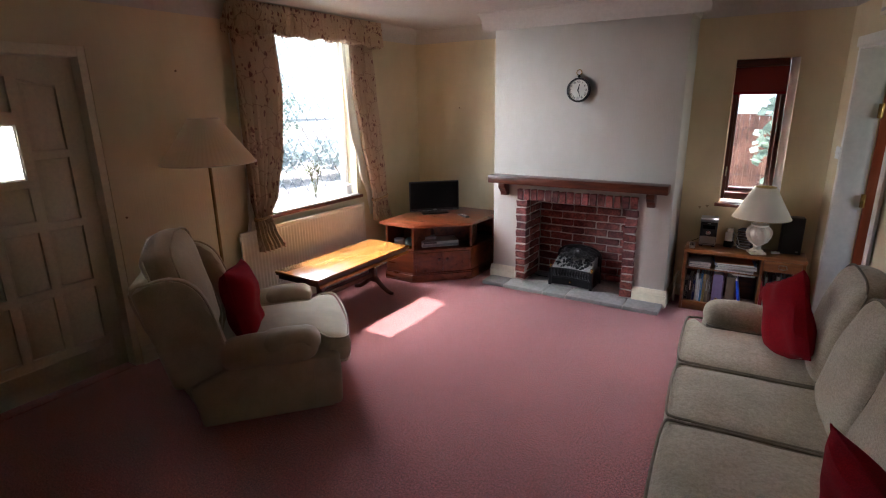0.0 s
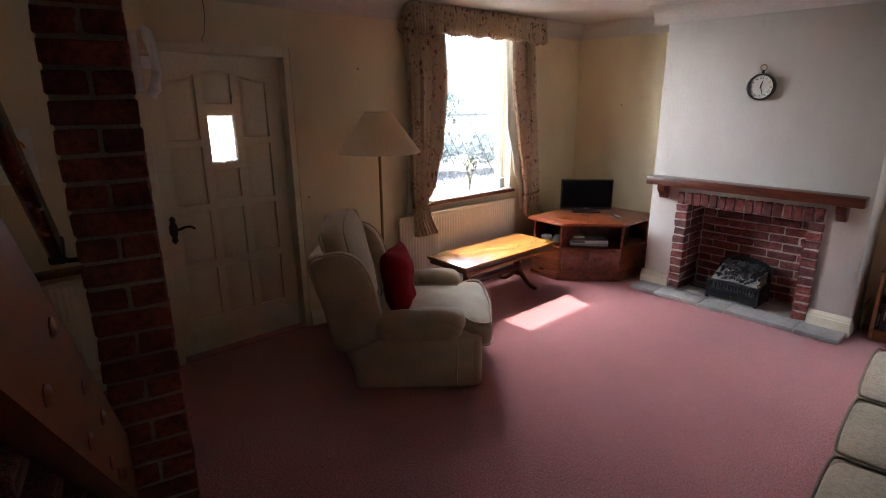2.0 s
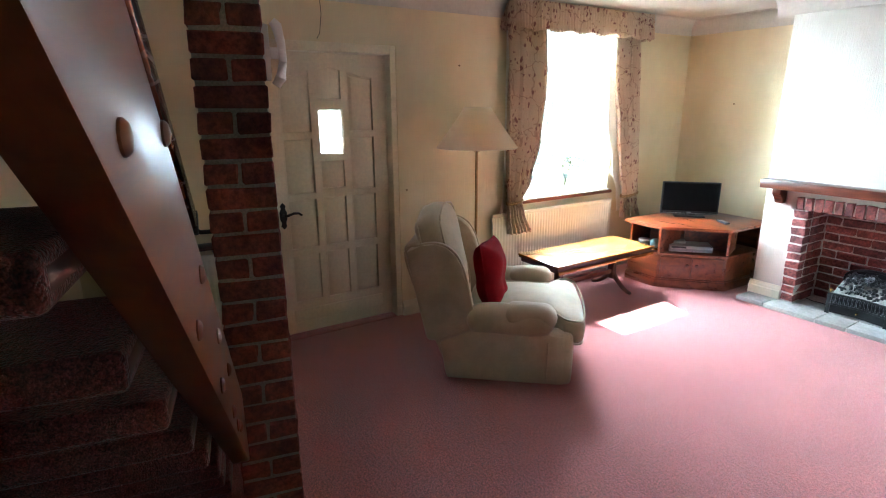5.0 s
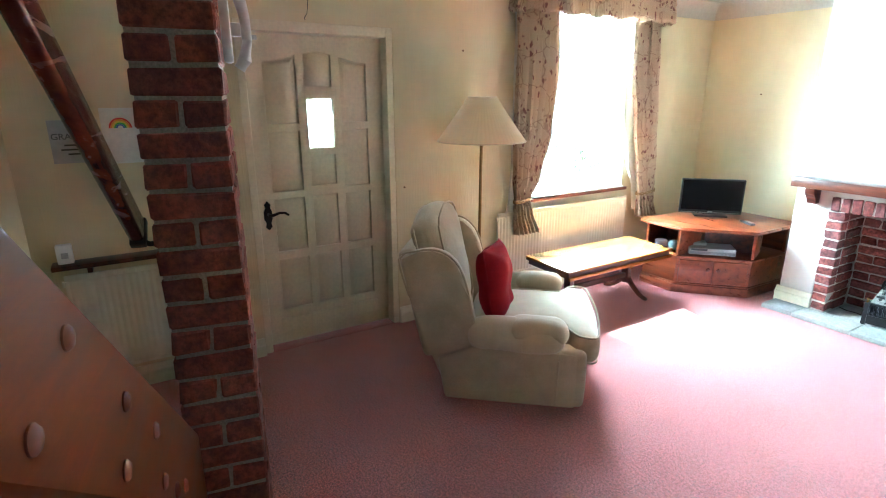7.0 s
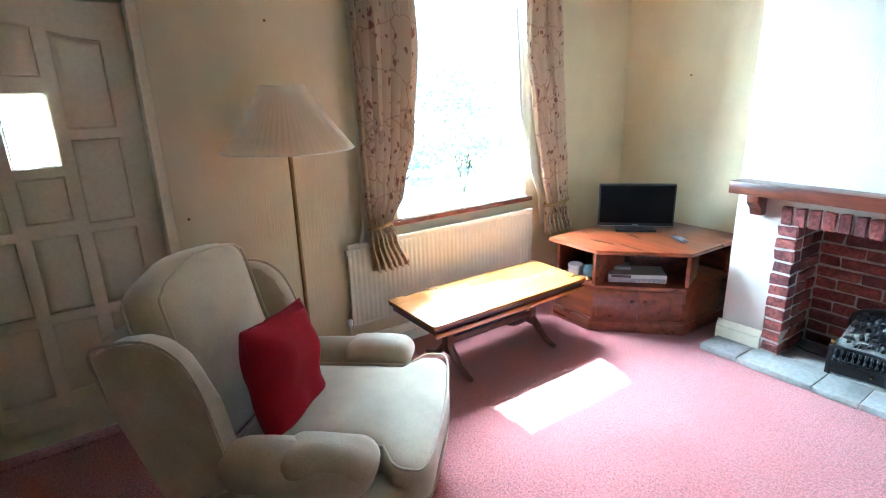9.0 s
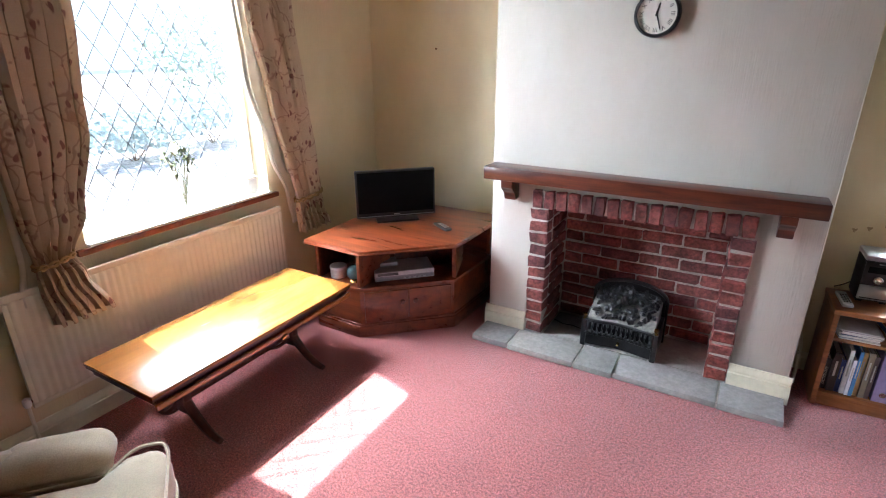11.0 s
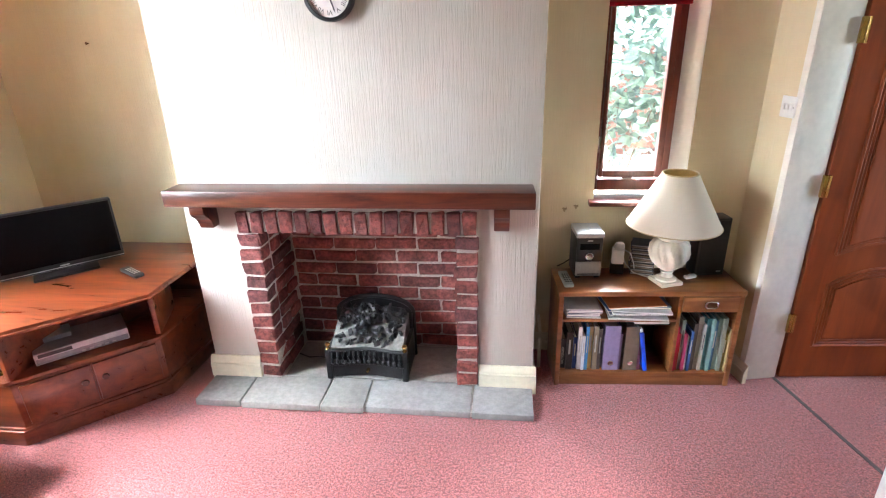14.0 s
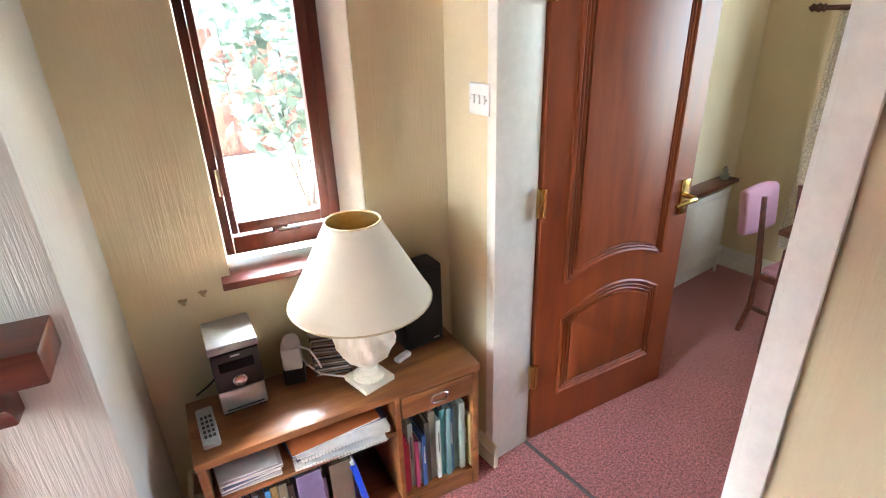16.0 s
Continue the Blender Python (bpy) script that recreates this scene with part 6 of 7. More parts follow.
BK = [(0.026, 0.165, (0.012, 0.014, 0.018), "thick black dictionary on the bottom shelf", "DICTIONARY"), (0.030, 0.205, (0.025, 0.018, 0.016), "tall black hardback on the bottom shelf", ""), (0.018, 0.175, (0.02, 0.05, 0.20), "thin navy blue book on the shelf", ""),
      (0.016, 0.235, (0.72, 0.72, 0.70), "tall white paperback on the bottom shelf", ""), (0.014, 0.19, (0.62, 0.66, 0.72), "pale thin booklet on the bottom shelf", ""), (0.014, 0.24, (0.06, 0.22, 0.50), "bright blue thin book on the shelf", ""),
      (0.018, 0.235, (0.55, 0.40, 0.16), "yellow-brown book on the bottom shelf", ""), (0.022, 0.24, (0.20, 0.16, 0.11), "brown cloth-bound book on the shelf", ""), (0.016, 0.225, (0.10, 0.07, 0.06), "dark thin book on the shelf", "")]
x = 0.030
for w, h, c, lab, word in BK:
    book(x, 0.0755, w, h, 0.17, c, lab, word=word, bars=0 if word else 2, bar=(0.45, 0.45, 0.40), y0=0.022 + (w * 13) % 0.02)
    x += w + 0.0025


def binder(x, w, h, colour, label, lean=0.0):
    t = thing("lever_arch_file", label, "file", SH @ pose(x, 0.024, 0.0757, 0, lean, 0))
    mat = cover_mat(colour)
    bm = bmesh.new()
    add_box(bm, (0, 0, 0), (0.004, 0.22, h)); add_box(bm, (w - 0.004, 0, 0), (w, 0.22, h)); add_box(bm, (0.0041, 0, 0), (w - 0.0041, 0.004, h))
    part("cover", bm, mat, t)
    part("papers", box((0.0045, 0.012, 0.008), (w - 0.0045, 0.205, h - 0.02)), M_PAPER, t)
    part("finger_hole", lathe([(0.010, 0), (0.013, 0.001), (0.013, 0.002), (0.010, 0.003), (0.008, 0.002)], 16), M_CHROME, t, m=pose(w / 2, 0.0002, 0.04, 90, 0, 0))


x += 0.008
binder(x, 0.072, 0.245, (0.24, 0.19, 0.34), "lilac lever arch file on the bottom shelf"); x += 0.075
book(x, 0.0755, 0.010, 0.20, 0.17, (0.16, 0.10, 0.20), "thin dark purple folder on the shelf", bars=0); x += 0.022
binder(x, 0.066, 0.24, (0.17, 0.125, 0.085), "brown lever arch file on the bottom shelf"); x += 0.069
book(x, 0.0755, 0.012, 0.21, 0.17, (0.20, 0.05, 0.10), "thin maroon folder on the shelf", bars=0); x += 0.016
t = thing("plastic_folder", "bright blue plastic folder leaning on the bottom shelf", "folder", SH @ pose(x + 0.012, 0.012, 0.0757, 0, -10, 0))
part("sleeve", box((0, 0, 0), (0.020, 0.16, 0.215), 0.006), plain("blue_plastic", (0.012, 0.07, 0.62), 0.3), t)
part("papers", box((0.004, 0.006, 0.2152), (0.016, 0.15, 0.232), 0.002), M_PAPER, t)
book(0.36, 0.330, 0.165, 0.018, 0.17, (0.012, 0.012, 0.014), "black folder wedged flat over the files", flat=True, y0=0.02)
# right compartment
x = 0.566
for i, (w, h, c) in enumerate(((0.010, 0.24, (0.42, 0.01, 0.05)), (0.012, 0.20, (0.40, 0.03, 0.04)), (0.016, 0.27, (0.35, 0.45, 0.36)), (0.012, 0.20, (0.62, 0.08, 0.22)), (0.010, 0.185, (0.72, 0.72, 0.70)), (0.012, 0.215, (0.05, 0.12, 0.33)), (0.018, 0.255, (0.09, 0.07, 0.05)),
                               (0.022, 0.285, (0.28, 0.26, 0.20)), (0.012, 0.25, (0.50, 0.50, 0.44)), (0.020, 0.28, (0.10, 0.30, 0.32)), (0.014, 0.285, (0.24, 0.42, 0.42)), (0.014, 0.27, (0.10, 0.22, 0.36)), (0.020, 0.275, (0.30, 0.42, 0.36)), (0.018, 0.285, (0.36, 0.44, 0.38)), (0.014, 0.21, (0.30, 0.24, 0.06)), (0.012, 0.23, (0.40, 0.34, 0.16)))):
    names = {0: "crimson", 1: "red", 2: "pale green", 3: "pink", 4: "white", 5: "dark blue", 6: "dark brown", 7: "fawn", 8: "cream", 9: "teal", 10: "pale teal", 11: "blue", 12: "grey-green", 13: "sage green", 14: "olive", 15: "mustard"}
    book(x, 0.0755, w, h, 0.18, c, names[i] + " book on the lower shelf of the bookcase", y0=0.02 + (i * 7 % 5) * 0.004, bars=(i * 5) % 3 % 2, bar=(0.62, 0.60, 0.52) if sum(c) < 0.9 else (0.12, 0.12, 0.14))
    x += w + 0.0012
# magazines and pads on the upper shelf
z = 0.3665
rnd = random.Random(12)
for i in range(9):
    th = rnd.uniform(0.003, 0.008)
    c = ((0.62, 0.60, 0.58), (0.30, 0.30, 0.36), (0.50, 0.42, 0.46), (0.66, 0.64, 0.60), (0.20, 0.22, 0.34))[i % 5]
    t = thing("magazine", "loose magazine in a stack on the upper shelf", "magazine", SH @ pose(0.035 + rnd.uniform(0, 0.02), 0.008 + rnd.uniform(0, 0.015), z, 0, 0, rnd.uniform(-3, 6)), "stacked magazines")
    part("cover", box((0, 0, th - 0.0008), (0.155, 0.20, th)), cover_mat(c), t)
    part("page_block", box((0.001, 0.001, 0), (0.154, 0.199, th - 0.0009)), M_PAPER, t)
    z += th + 0.0006
z = 0.3665
for i, (th, c) in enumerate(((0.010, (0.70, 0.70, 0.70)), (0.009, (0.25, 0.27, 0.36)), (0.011, (0.68, 0.68, 0.70)), (0.006, (0.08, 0.16, 0.42)), (0.005, (0.70, 0.68, 0.66)), (0.005, (0.16, 0.20, 0.40)), (0.006, (0.55, 0.16, 0.05)))):
    t = thing("notepad", "spiral-bound writing pad in a pile on the upper shelf", "notepad", SH @ pose(0.235 + (i % 3) * 0.01, 0.003 + (i % 2) * 0.012, z, 0, 0, (-4, 3, 0, 8, -6, 2, 5)[i]), "piled writing pads")
    part("cover", box((0, 0, th - 0.001), (0.27, 0.19, th)), cover_mat(c), t)
    part("page_block", box((0.001, 0.001, 0), (0.269, 0.189, th - 0.0011)), M_PAPER, t)
    if i < 3:
        bm = bmesh.new()
        for k in range(26):
            xx = 0.01 + k * 0.0098
            add_tube(bm, [(xx, 0.004 * math.cos(a) - 0.001, th / 2 + (th / 2 + 0.001) * math.sin(a)) for a in [2 * math.pi * q / 6 for q in range(7)]], 0.0008, 3)
        part("spiral", bm, M_CHROME, t)
    z += th + 0.0012

# table lamp
t = thing("table_lamp", "cream ceramic urn table lamp with a cream conical shade", "lamp", pose(0.487, 4.992, 0.5125))
LM = pose(0, 0, 0, 0, 0, 20)
part("foot", box((-0.055, -0.055, 0), (0.055, 0.055, 0.018), 0.004, m=LM), M_CERAM, t)
part("pedestal", lathe([(0.046, 0.0182), (0.047, 0.026), (0.030, 0.036), (0.025, 0.052), (0.030, 0.060), (0.026, 0.066)], 28), M_CERAM, t)


def swirl(a, z):
    k = max(0.0, 1 - ((z - 0.146) / 0.08) ** 2)
    return 1 + 0.085 * k * math.sin(11 * a + z * 46)


part("urn", lathe([(0.026, 0.066), (0.047, 0.082), (0.068, 0.104), (0.081, 0.132), (0.086, 0.160), (0.084, 0.186), (0.074, 0.206), (0.056, 0.219), (0.060, 0.225), (0.060, 0.232), (0.038, 0.240), (0.020, 0.246)], 132, (0, 0, 0), swirl), M_CERAM, t, "swirled fluted cream urn")
part("stem", lathe([(0.014, 0.246), (0.013, 0.27), (0.018, 0.272), (0.018, 0.31), (0.0, 0.312)], 14), M_BRASS, t)
M_SHIN = plain("gold_lining", (0.55, 0.36, 0.12), 0.6, 0.2)
sh = part("shade", lathe([(0.200, 0.285), (0.074, 0.520), (0.0725, 0.520), (0.1980, 0.286), (0.200, 0.285)], 64), shade_cloth("table_shade_cloth", (0.74, 0.64, 0.50), 0.3), t, "plain cream conical shade")
part("inner_lining", lathe([(0.1965, 0.288), (0.0710, 0.519), (0.0702, 0.519), (0.1955, 0.2882), (0.1965, 0.288)], 64), M_SHIN, sh, "gold paper lining")
for r, z in ((0.1995, 0.286), (0.0735, 0.520)):
    part("trim", loop_tube([(r * math.cos(a), r * math.sin(a), z) for a in [2 * math.pi * i / 48 for i in range(48)]], 0.0028, 6), plain("gold_trim", (0.50, 0.38, 0.20), 0.5), sh)
bm = bmesh.new()
for a in (0.5, 2.6, 4.7):
    add_tube(bm, [(0.0, 0.0, 0.45), (0.088 * math.cos(a), 0.088 * math.sin(a), 0.478)], 0.0018, 5)
add_tube(bm, [(0, 0, 0.311), (0, 0, 0.452)], 0.003, 6)
part("carrier", bm, M_BRASS, t)
part("flex", tube([(-0.05, 0.03, 0.006), (-0.09, 0.06, 0.005), (-0.13, 0.08, 0.012), (-0.165, 0.095, 0.05), (-0.18, 0.105, 0.085)], 0.003, 6), M_PVC, t, "white lamp flex")

# music system
t = thing("mini_hifi", "compact silver and black mini music system", "hi-fi", turn(0.130, 5.075, 0.5125, 4))
part("case", box((-0.062, -0.055, 0.008), (0.062, 0.085, 0.205), 0.004), M_BLACK, t)
part("top_lid", box((-0.065, -0.065, 0.2052), (0.065, 0.088, 0.232), 0.007), M_SILVER, t, "silver sloping lid")
fr = part("front_panel", box((-0.060, -0.066, 0.088), (0.060, -0.0555, 0.204), 0.004), M_BLACK, t, "glossy black front")
part("lower_panel", box((-0.060, -0.066, 0.016), (0.060, -0.0555, 0.0865), 0.003), M_SILVER, t, "silver lower front")
part("dial", lathe([(0.019, 0), (0.019, 0.007), (0.016, 0.009), (0.012, 0.006), (0.0, 0.006)], 24), M_CHROME, fr, "round chrome volume knob", m=pose(0.0, -0.066, 0.118, 90, 0, 0))
part("display", box((-0.045, -0.0672, 0.150), (0.045, -0.0662, 0.180)), M_SCREEN, fr)
part("tray", box((-0.05, -0.0675, 0.024), (0.05, -0.0662, 0.028)), M_BLACK, t)
part("badge", box((-0.012, -0.0668, 0.192), (0.012, -0.0662, 0.197)), M_SILVER, fr)
for x in (-0.045, 0.045):
    part("foot", box((x - 0.012, -0.05, 0), (x + 0.012, 0.07, 0.0082)), M_BLACK, t)
part("power_lead", tube([(-0.05, 0.08, 0.05), (-0.085, 0.085, 0.02), (-0.12, 0.08, 0.004)], 0.003, 6), M_BLACK, t)
remote("remote_control", turn(0.030, 4.985, 0.5127, 6), "grey music system remote control lying on the bookcase")
t = thing("mains_adaptor", "white plug and adaptor stack on the bookcase", "plug", turn(0.285, 5.10, 0.5125, -10))
part("socket_block", box((-0.032, -0.03, 0), (0.032, 0.03, 0.05), 0.005), M_BLACK, t, "black adaptor block")
part("adaptor", box((-0.028, -0.028, 0.0505), (0.028, 0.028, 0.125), 0.006), M_PVC, t)
part("plug", lathe([(0.024, 0), (0.024, 0.02), (0.018, 0.028), (0.0, 0.03)], 12, (0.004, -0.002, 0.1252)), M_PVC, t)
part("lead", tube([(0.02, -0.02, 0.13), (0.055, -0.03, 0.115), (0.075, -0.02, 0.06), (0.085, 0.0, 0.005)], 0.003, 6), M_PVC, t)
rnd = random.Random(5)
z = 0.5125
for i in range(15):
    t = thing("disc_case", "clear plastic music disc case in a dark stack", "disc case", turn(0.405 + rnd.uniform(-.004, .004), 5.115 + rnd.uniform(-.004, .004), z, rnd.uniform(-4, 4) - 14), "stacked disc cases")
    part("case", box((-0.055, -0.05, 0), (0.055, 0.05, 0.0095), 0.001, 1), cover_mat(((0.03, 0.03, 0.035), (0.16, 0.10, 0.08), (0.10, 0.11, 0.13))[i % 3]), t)
    part("spine_label", box((-0.05, -0.0508, 0.002), (0.05, -0.0502, 0.0075)), cover_mat(((0.4, 0.4, 0.4), (0.25, 0.2, 0.15))[i % 2]), t)
    z += 0.0103
t = thing("loudspeaker", "black music system loudspeaker behind the lamp", "loudspeaker", turn(0.705, 5.115, 0.5125, 8))
part("cabinet", box((-0.07, -0.035, 0), (0.07, 0.055, 0.285), 0.004), M_BLACK, t)
part("grille", box((-0.062, -0.041, 0.012), (0.062, -0.0355, 0.275), 0.003), fabric("speaker_cloth", (0.014, 0.014, 0.015), 400, 0.3), t, "black cloth grille")
part("badge", box((0.03, -0.0425, 0.02), (0.05, -0.0412, 0.026)), M_SILVER, t)
t = thing("flex_switch", "white inline switch lying on the bookcase", "switch", turn(0.615, 5.045, 0.5125, 25))
part("body", box((-0.03, -0.012, 0), (0.03, 0.012, 0.016), 0.005), M_PVC, t)
part("rocker", box((-0.008, -0.008, 0.0162), (0.008, 0.008, 0.019), 0.001), M_PVC, t)
t = thing("gas_pipe", "cream painted bent pipe stub beside the chimney breast", "pipe", pose(-0.075, 5.02, 0))
part("pipe", tube([(0, 0, 0), (0, 0, 0.17), (0.0, 0.015, 0.20), (0, 0.05, 0.215), (0, 0.16, 0.215)], 0.009, 8), M_SKIRT, t)


# ---------- stairs, handrail, pillar ----------
def stairs():
    st = thing("staircase", "open-tread pine staircase with carpeted steps", "staircase", STAIR)
    up = Matrix.Rotation(radians(90), 4, 'X')
    s0, s1 = -0.62, 2.02
    for y, a in ((0.06, -0.018), (-0.78, -0.40)):
        bm = bmesh.new()
        if a > -0.1:
            o = [(a, 0.29 + 0.905 * a), (a, 0.595 + 0.945 * a), (s1, 0.595 + 0.945 * s1), (s1, 0.29 + 0.905 * s1)]
        else:
            o = [(a, 0.0), (a, 0.23), (s1, 0.595 + 0.945 * s1), (s1, 0.29 + 0.905 * s1), (-0.32, 0.0)]
        add_prism(bm, o, 0.0, 0.065, 0.006, Matrix.Translation((0, y, 0)) @ up)
        sg = part("stringer", bm, M_STAIR, st, "glossy orange pine stringer")
        if y > 0:
            for ps, pz in ((0.30, 0.632), (0.40, 0.70), (0.50, 0.806), (0.50, 0.938), (0.735, 1.016), (0.666, 1.11), (1.015, 1.272), (0.862, 1.325), (1.089, 1.605), (1.363, 1.615), (1.62, 1.86), (1.80, 1.99)):
                part("plug", lathe([(0.019, 0), (0.019, 0.003), (0.014, 0.008), (0.0, 0.011)], 14), M_STAIR, sg, "round pine screw plug", m=pose(ps, y, pz, -90, 0, 0))
    for k in range(1, 13):
        z = 0.19 * k
        s = (z - 0.44) / 0.92
        if s > 1.80:
            continue
        ye = -0.006 if s > 0.0 else -0.02
        tr = part("tread", box((s + 0.01, -0.779, z - 0.040), (s + 0.23, ye, z - 0.012), 0.004), M_MAHOG, st)
        part("tread_carpet", soft_box((s - 0.010, -0.778, z - 0.056), (s + 0.245, ye - 0.001, z + 0.006), 0.012, 3), M_STCARPET_SHADE, tr, "rose carpet wrapped round the step, darkened for the stairs' shade")
    r = thing("handrail", "dark red polished wooden handrail beside the stairs", "handrail", STAIR)
    bm = bmesh.new()
    a, b = Vector((-0.24, -0.06, 1.215)), Vector((1.15, -0.06, 1.215 + 0.92 * 1.39))
    d = (b - a).normalized()
    m = Matrix.Translation(a) @ d.to_track_quat('X', 'Z').to_matrix().to_4x4()
    add_box(bm, (0, -0.022, -0.045), ((b - a).length, 0.022, 0.045), 0.016, 3, m)
    part("rail", bm, M_RAILW, r)
    part("end_block", box((-0.03, -0.024, -0.05), (0.0, 0.024, 0.05), 0.006, m=m), M_IRON, r, "dark end block")
    part("bracket", tube([(-0.23, -0.06, 1.19), (-0.23, -0.03, 1.17), (-0.23, 0.022, 1.17)], 0.009, 8), M_IRON, r, "black iron bracket")


stairs()

# telephone on the pillar
PILLAR = STAIR @ pose(-0.02, 0.022, 0)
PW, PD = 0.232, 0.345
t = thing("wall_telephone", "white wall telephone hung on the brick pillar", "telephone", PILLAR @ pose(-0.27, PW + 0.002, 1.83))
part("base", box((-0.04, 0.0, -0.10), (0.04, 0.028, 0.10), 0.008), M_PVC, t)
part("handset", tube([(0, 0.045, 0.115), (0, 0.060, 0.10), (0, 0.072, 0.04), (0, 0.074, -0.03), (0, 0.062, -0.09), (0, 0.042, -0.118)], [0.016, 0.020, 0.016, 0.016, 0.021, 0.018], 10), M_PVC, t, "white curved handset")
part("cradle", box((-0.02, 0.0285, -0.02), (0.02, 0.058, 0.02), 0.004), M_PVC, t)

# small marks on the walls
t = thing("bell_wire", "loose dark wire hanging above the front door", "wire", pose(WX + 0.006, 1.45, 2.05))
part("wire", tube([(0, 0.02, 0.37), (0, 0.012, 0.25), (0, 0.018, 0.15), (0, 0.006, 0.07), (0, 0.0, 0.03), (0, -0.02, 0.0), (0, -0.012, -0.006)], 0.0022, 5), M_BLACK, t)
for y, z in ((2.53, 1.915), (2.055, 1.01)):
    t = thing("picture_nail", "small rusty picture nail in the wall", "nail", pose(WX, y, z, 0, 90, 0))
    part("nail", lathe([(0.0025, 0), (0.0025, 0.014), (0.007, 0.0145), (0.007, 0.017), (0.0, 0.018)], 10), plain("rust", (0.18, 0.09, 0.04), 0.7), t)
for x, z in ((-2.40, 1.62),):
    t = thing("picture_nail", "small rusty picture nail in the wall", "nail", pose(x, NYW, z, 90, 0, 0))
    part("nail", lathe([(0.0025, 0), (0.0025, 0.014), (0.007, 0.0145), (0.007, 0.017), (0.0, 0.018)], 10), plain("rust", (0.18, 0.09, 0.04), 0.7), t)
for x, z in ((0.03, 0.80), (0.085, 0.815)):
    t = thing("wall_chip", "small chip in the wallpaper beside the window", "mark", pose(x, NYE, z, 90, 0, 0))
    part("chip", lathe([(0.011, 0.0), (0.009, 0.002), (0.004, 0.001), (0.0, 0.001)], 9, (0, 0, 0), lambda a, z: 1 + 0.4 * math.sin(3 * a)), plain("bare_plaster", (0.40, 0.30, 0.18), 0.9), t)
t = thing("smoke_alarm_box", "small cream box high on the partition wall", "alarm", EAST @ pose(-0.151, -0.30, 2.20, 0, 0, -90))
part("case", box((-0.05, -0.035, -0.05), (0.05, 0.0, 0.05), 0.008), M_SKIRT, t)
part("grille", box((-0.03, -0.037, -0.03), (0.03, -0.0352, -0.01), 0.0005), M_SILVER, t)
t = thing("cable_clip_box", "small cream junction box on the skirting by the front door", "junction box", pose(WX + 0.023, 0.945, 0.085))
part("case", box((0, -0.03, 0), (0.02, 0.03, 0.032), 0.004), M_SKIRT, t)
part("lid", box((0.0202, -0.026, 0.004), (0.023, 0.026, 0.028), 0.001), M_SKIRT, t)


# ---------- dining room through the doorway ----------
t = thing("dining_shelf", "dark wooden shelf above the dining room radiator", "shelf", EAST @ pose(1.20, 0.42, 0))
part("board", box((0.0, -0.10, 0.588), (0.70, 0.0, 0.611), 0.005), M_MAHOG, t)
for x in (0.12, 0.62):
    part("bracket", box((x - 0.01, -0.03, 0.555), (x + 0.01, 0.0, 0.5875), 0.002), M_MAHOG, t)
t = thing("china_ornament", "small pottery ornament on the dining room shelf", "ornament", EAST @ pose(1.82, 0.37, 0.6112))
part("body", lathe([(0.018, 0), (0.026, 0.012), (0.024, 0.03), (0.012, 0.04), (0.016, 0.052), (0.012, 0.064), (0.0, 0.068)], 16), plain("green_grey_glaze", (0.26, 0.28, 0.20), 0.3), t)
part("ears", box((-0.012, -0.004, 0.064), (0.012, 0.004, 0.075), 0.003), plain("brown_glaze", (0.25, 0.15, 0.08), 0.3), t)
t = thing("dining_clock", "round blue-rimmed clock on the dining room wall", "clock", EAST @ pose(1.34, 0.418, 1.37, 90, 0, 0))
part("case", lathe([(0.0, 0), (0.085, 0), (0.085, 0.02), (0.075, 0.028), (0.066, 0.02), (0.0, 0.018)], 32), plain("blue_grey_rim", (0.18, 0.24, 0.32), 0.4), t)
part("dial", lathe([(0.0, 0.0185), (0.065, 0.0185), (0.065, 0.020), (0.0, 0.020)], 32), M_PAPER, t)
part("pointer", box((-0.003, -0.01, 0.021), (0.003, 0.05, 0.0225)), M_INK, t)


def dining_chair(m):
    c = thing("dining_chair", "dark wooden dining chair with pink velvet back and seat", "chair", m)
    M_PINK = fabric("pink_velvet", (0.44, 0.22, 0.27), 300, 0.12)
    for x in (-0.17, 0.17):
        part("back_leg", tube([(x, 0.035, 0.0), (x, 0.0, 0.2), (x, 0.0, 0.38), (x, 0.03, 0.60), (x, 0.055, 0.80)], [0.014, 0.017, 0.018, 0.016, 0.014], 8), M_MAHOG, c)
        part("front_leg", tube([(x, -0.35, 0.0), (x, -0.345, 0.38)], [0.013, 0.018], 8), M_MAHOG, c)
        part("side_rail", box((x - 0.010, -0.335, 0.16), (x + 0.010, -0.005, 0.18), 0.003), M_MAHOG, c)
    part("seat_frame", box((-0.19, -0.365, 0.355), (0.19, -0.02, 0.392), 0.005), M_MAHOG, c)
    part("seat", soft_box((-0.185, -0.36, 0.3925), (0.185, -0.02, 0.43), 0.018, 4, (0, 0, 0.012)), M_PINK, c, "pink velvet seat pad")
    part("backrest", soft_box((-0.155, 0.0, 0.56), (0.155, 0.05, 0.81), 0.02, 5, (0, 0.01, 0.02), m=Matrix.Rotation(radians(-7), 4, 'X') @ Matrix.Translation((0, 0.055, 0))), M_PINK, c, "pink velvet backrest")
    part("stretcher", box((-0.16, -0.19, 0.162), (0.16, -0.17, 0.178), 0.003), M_MAHOG, c)


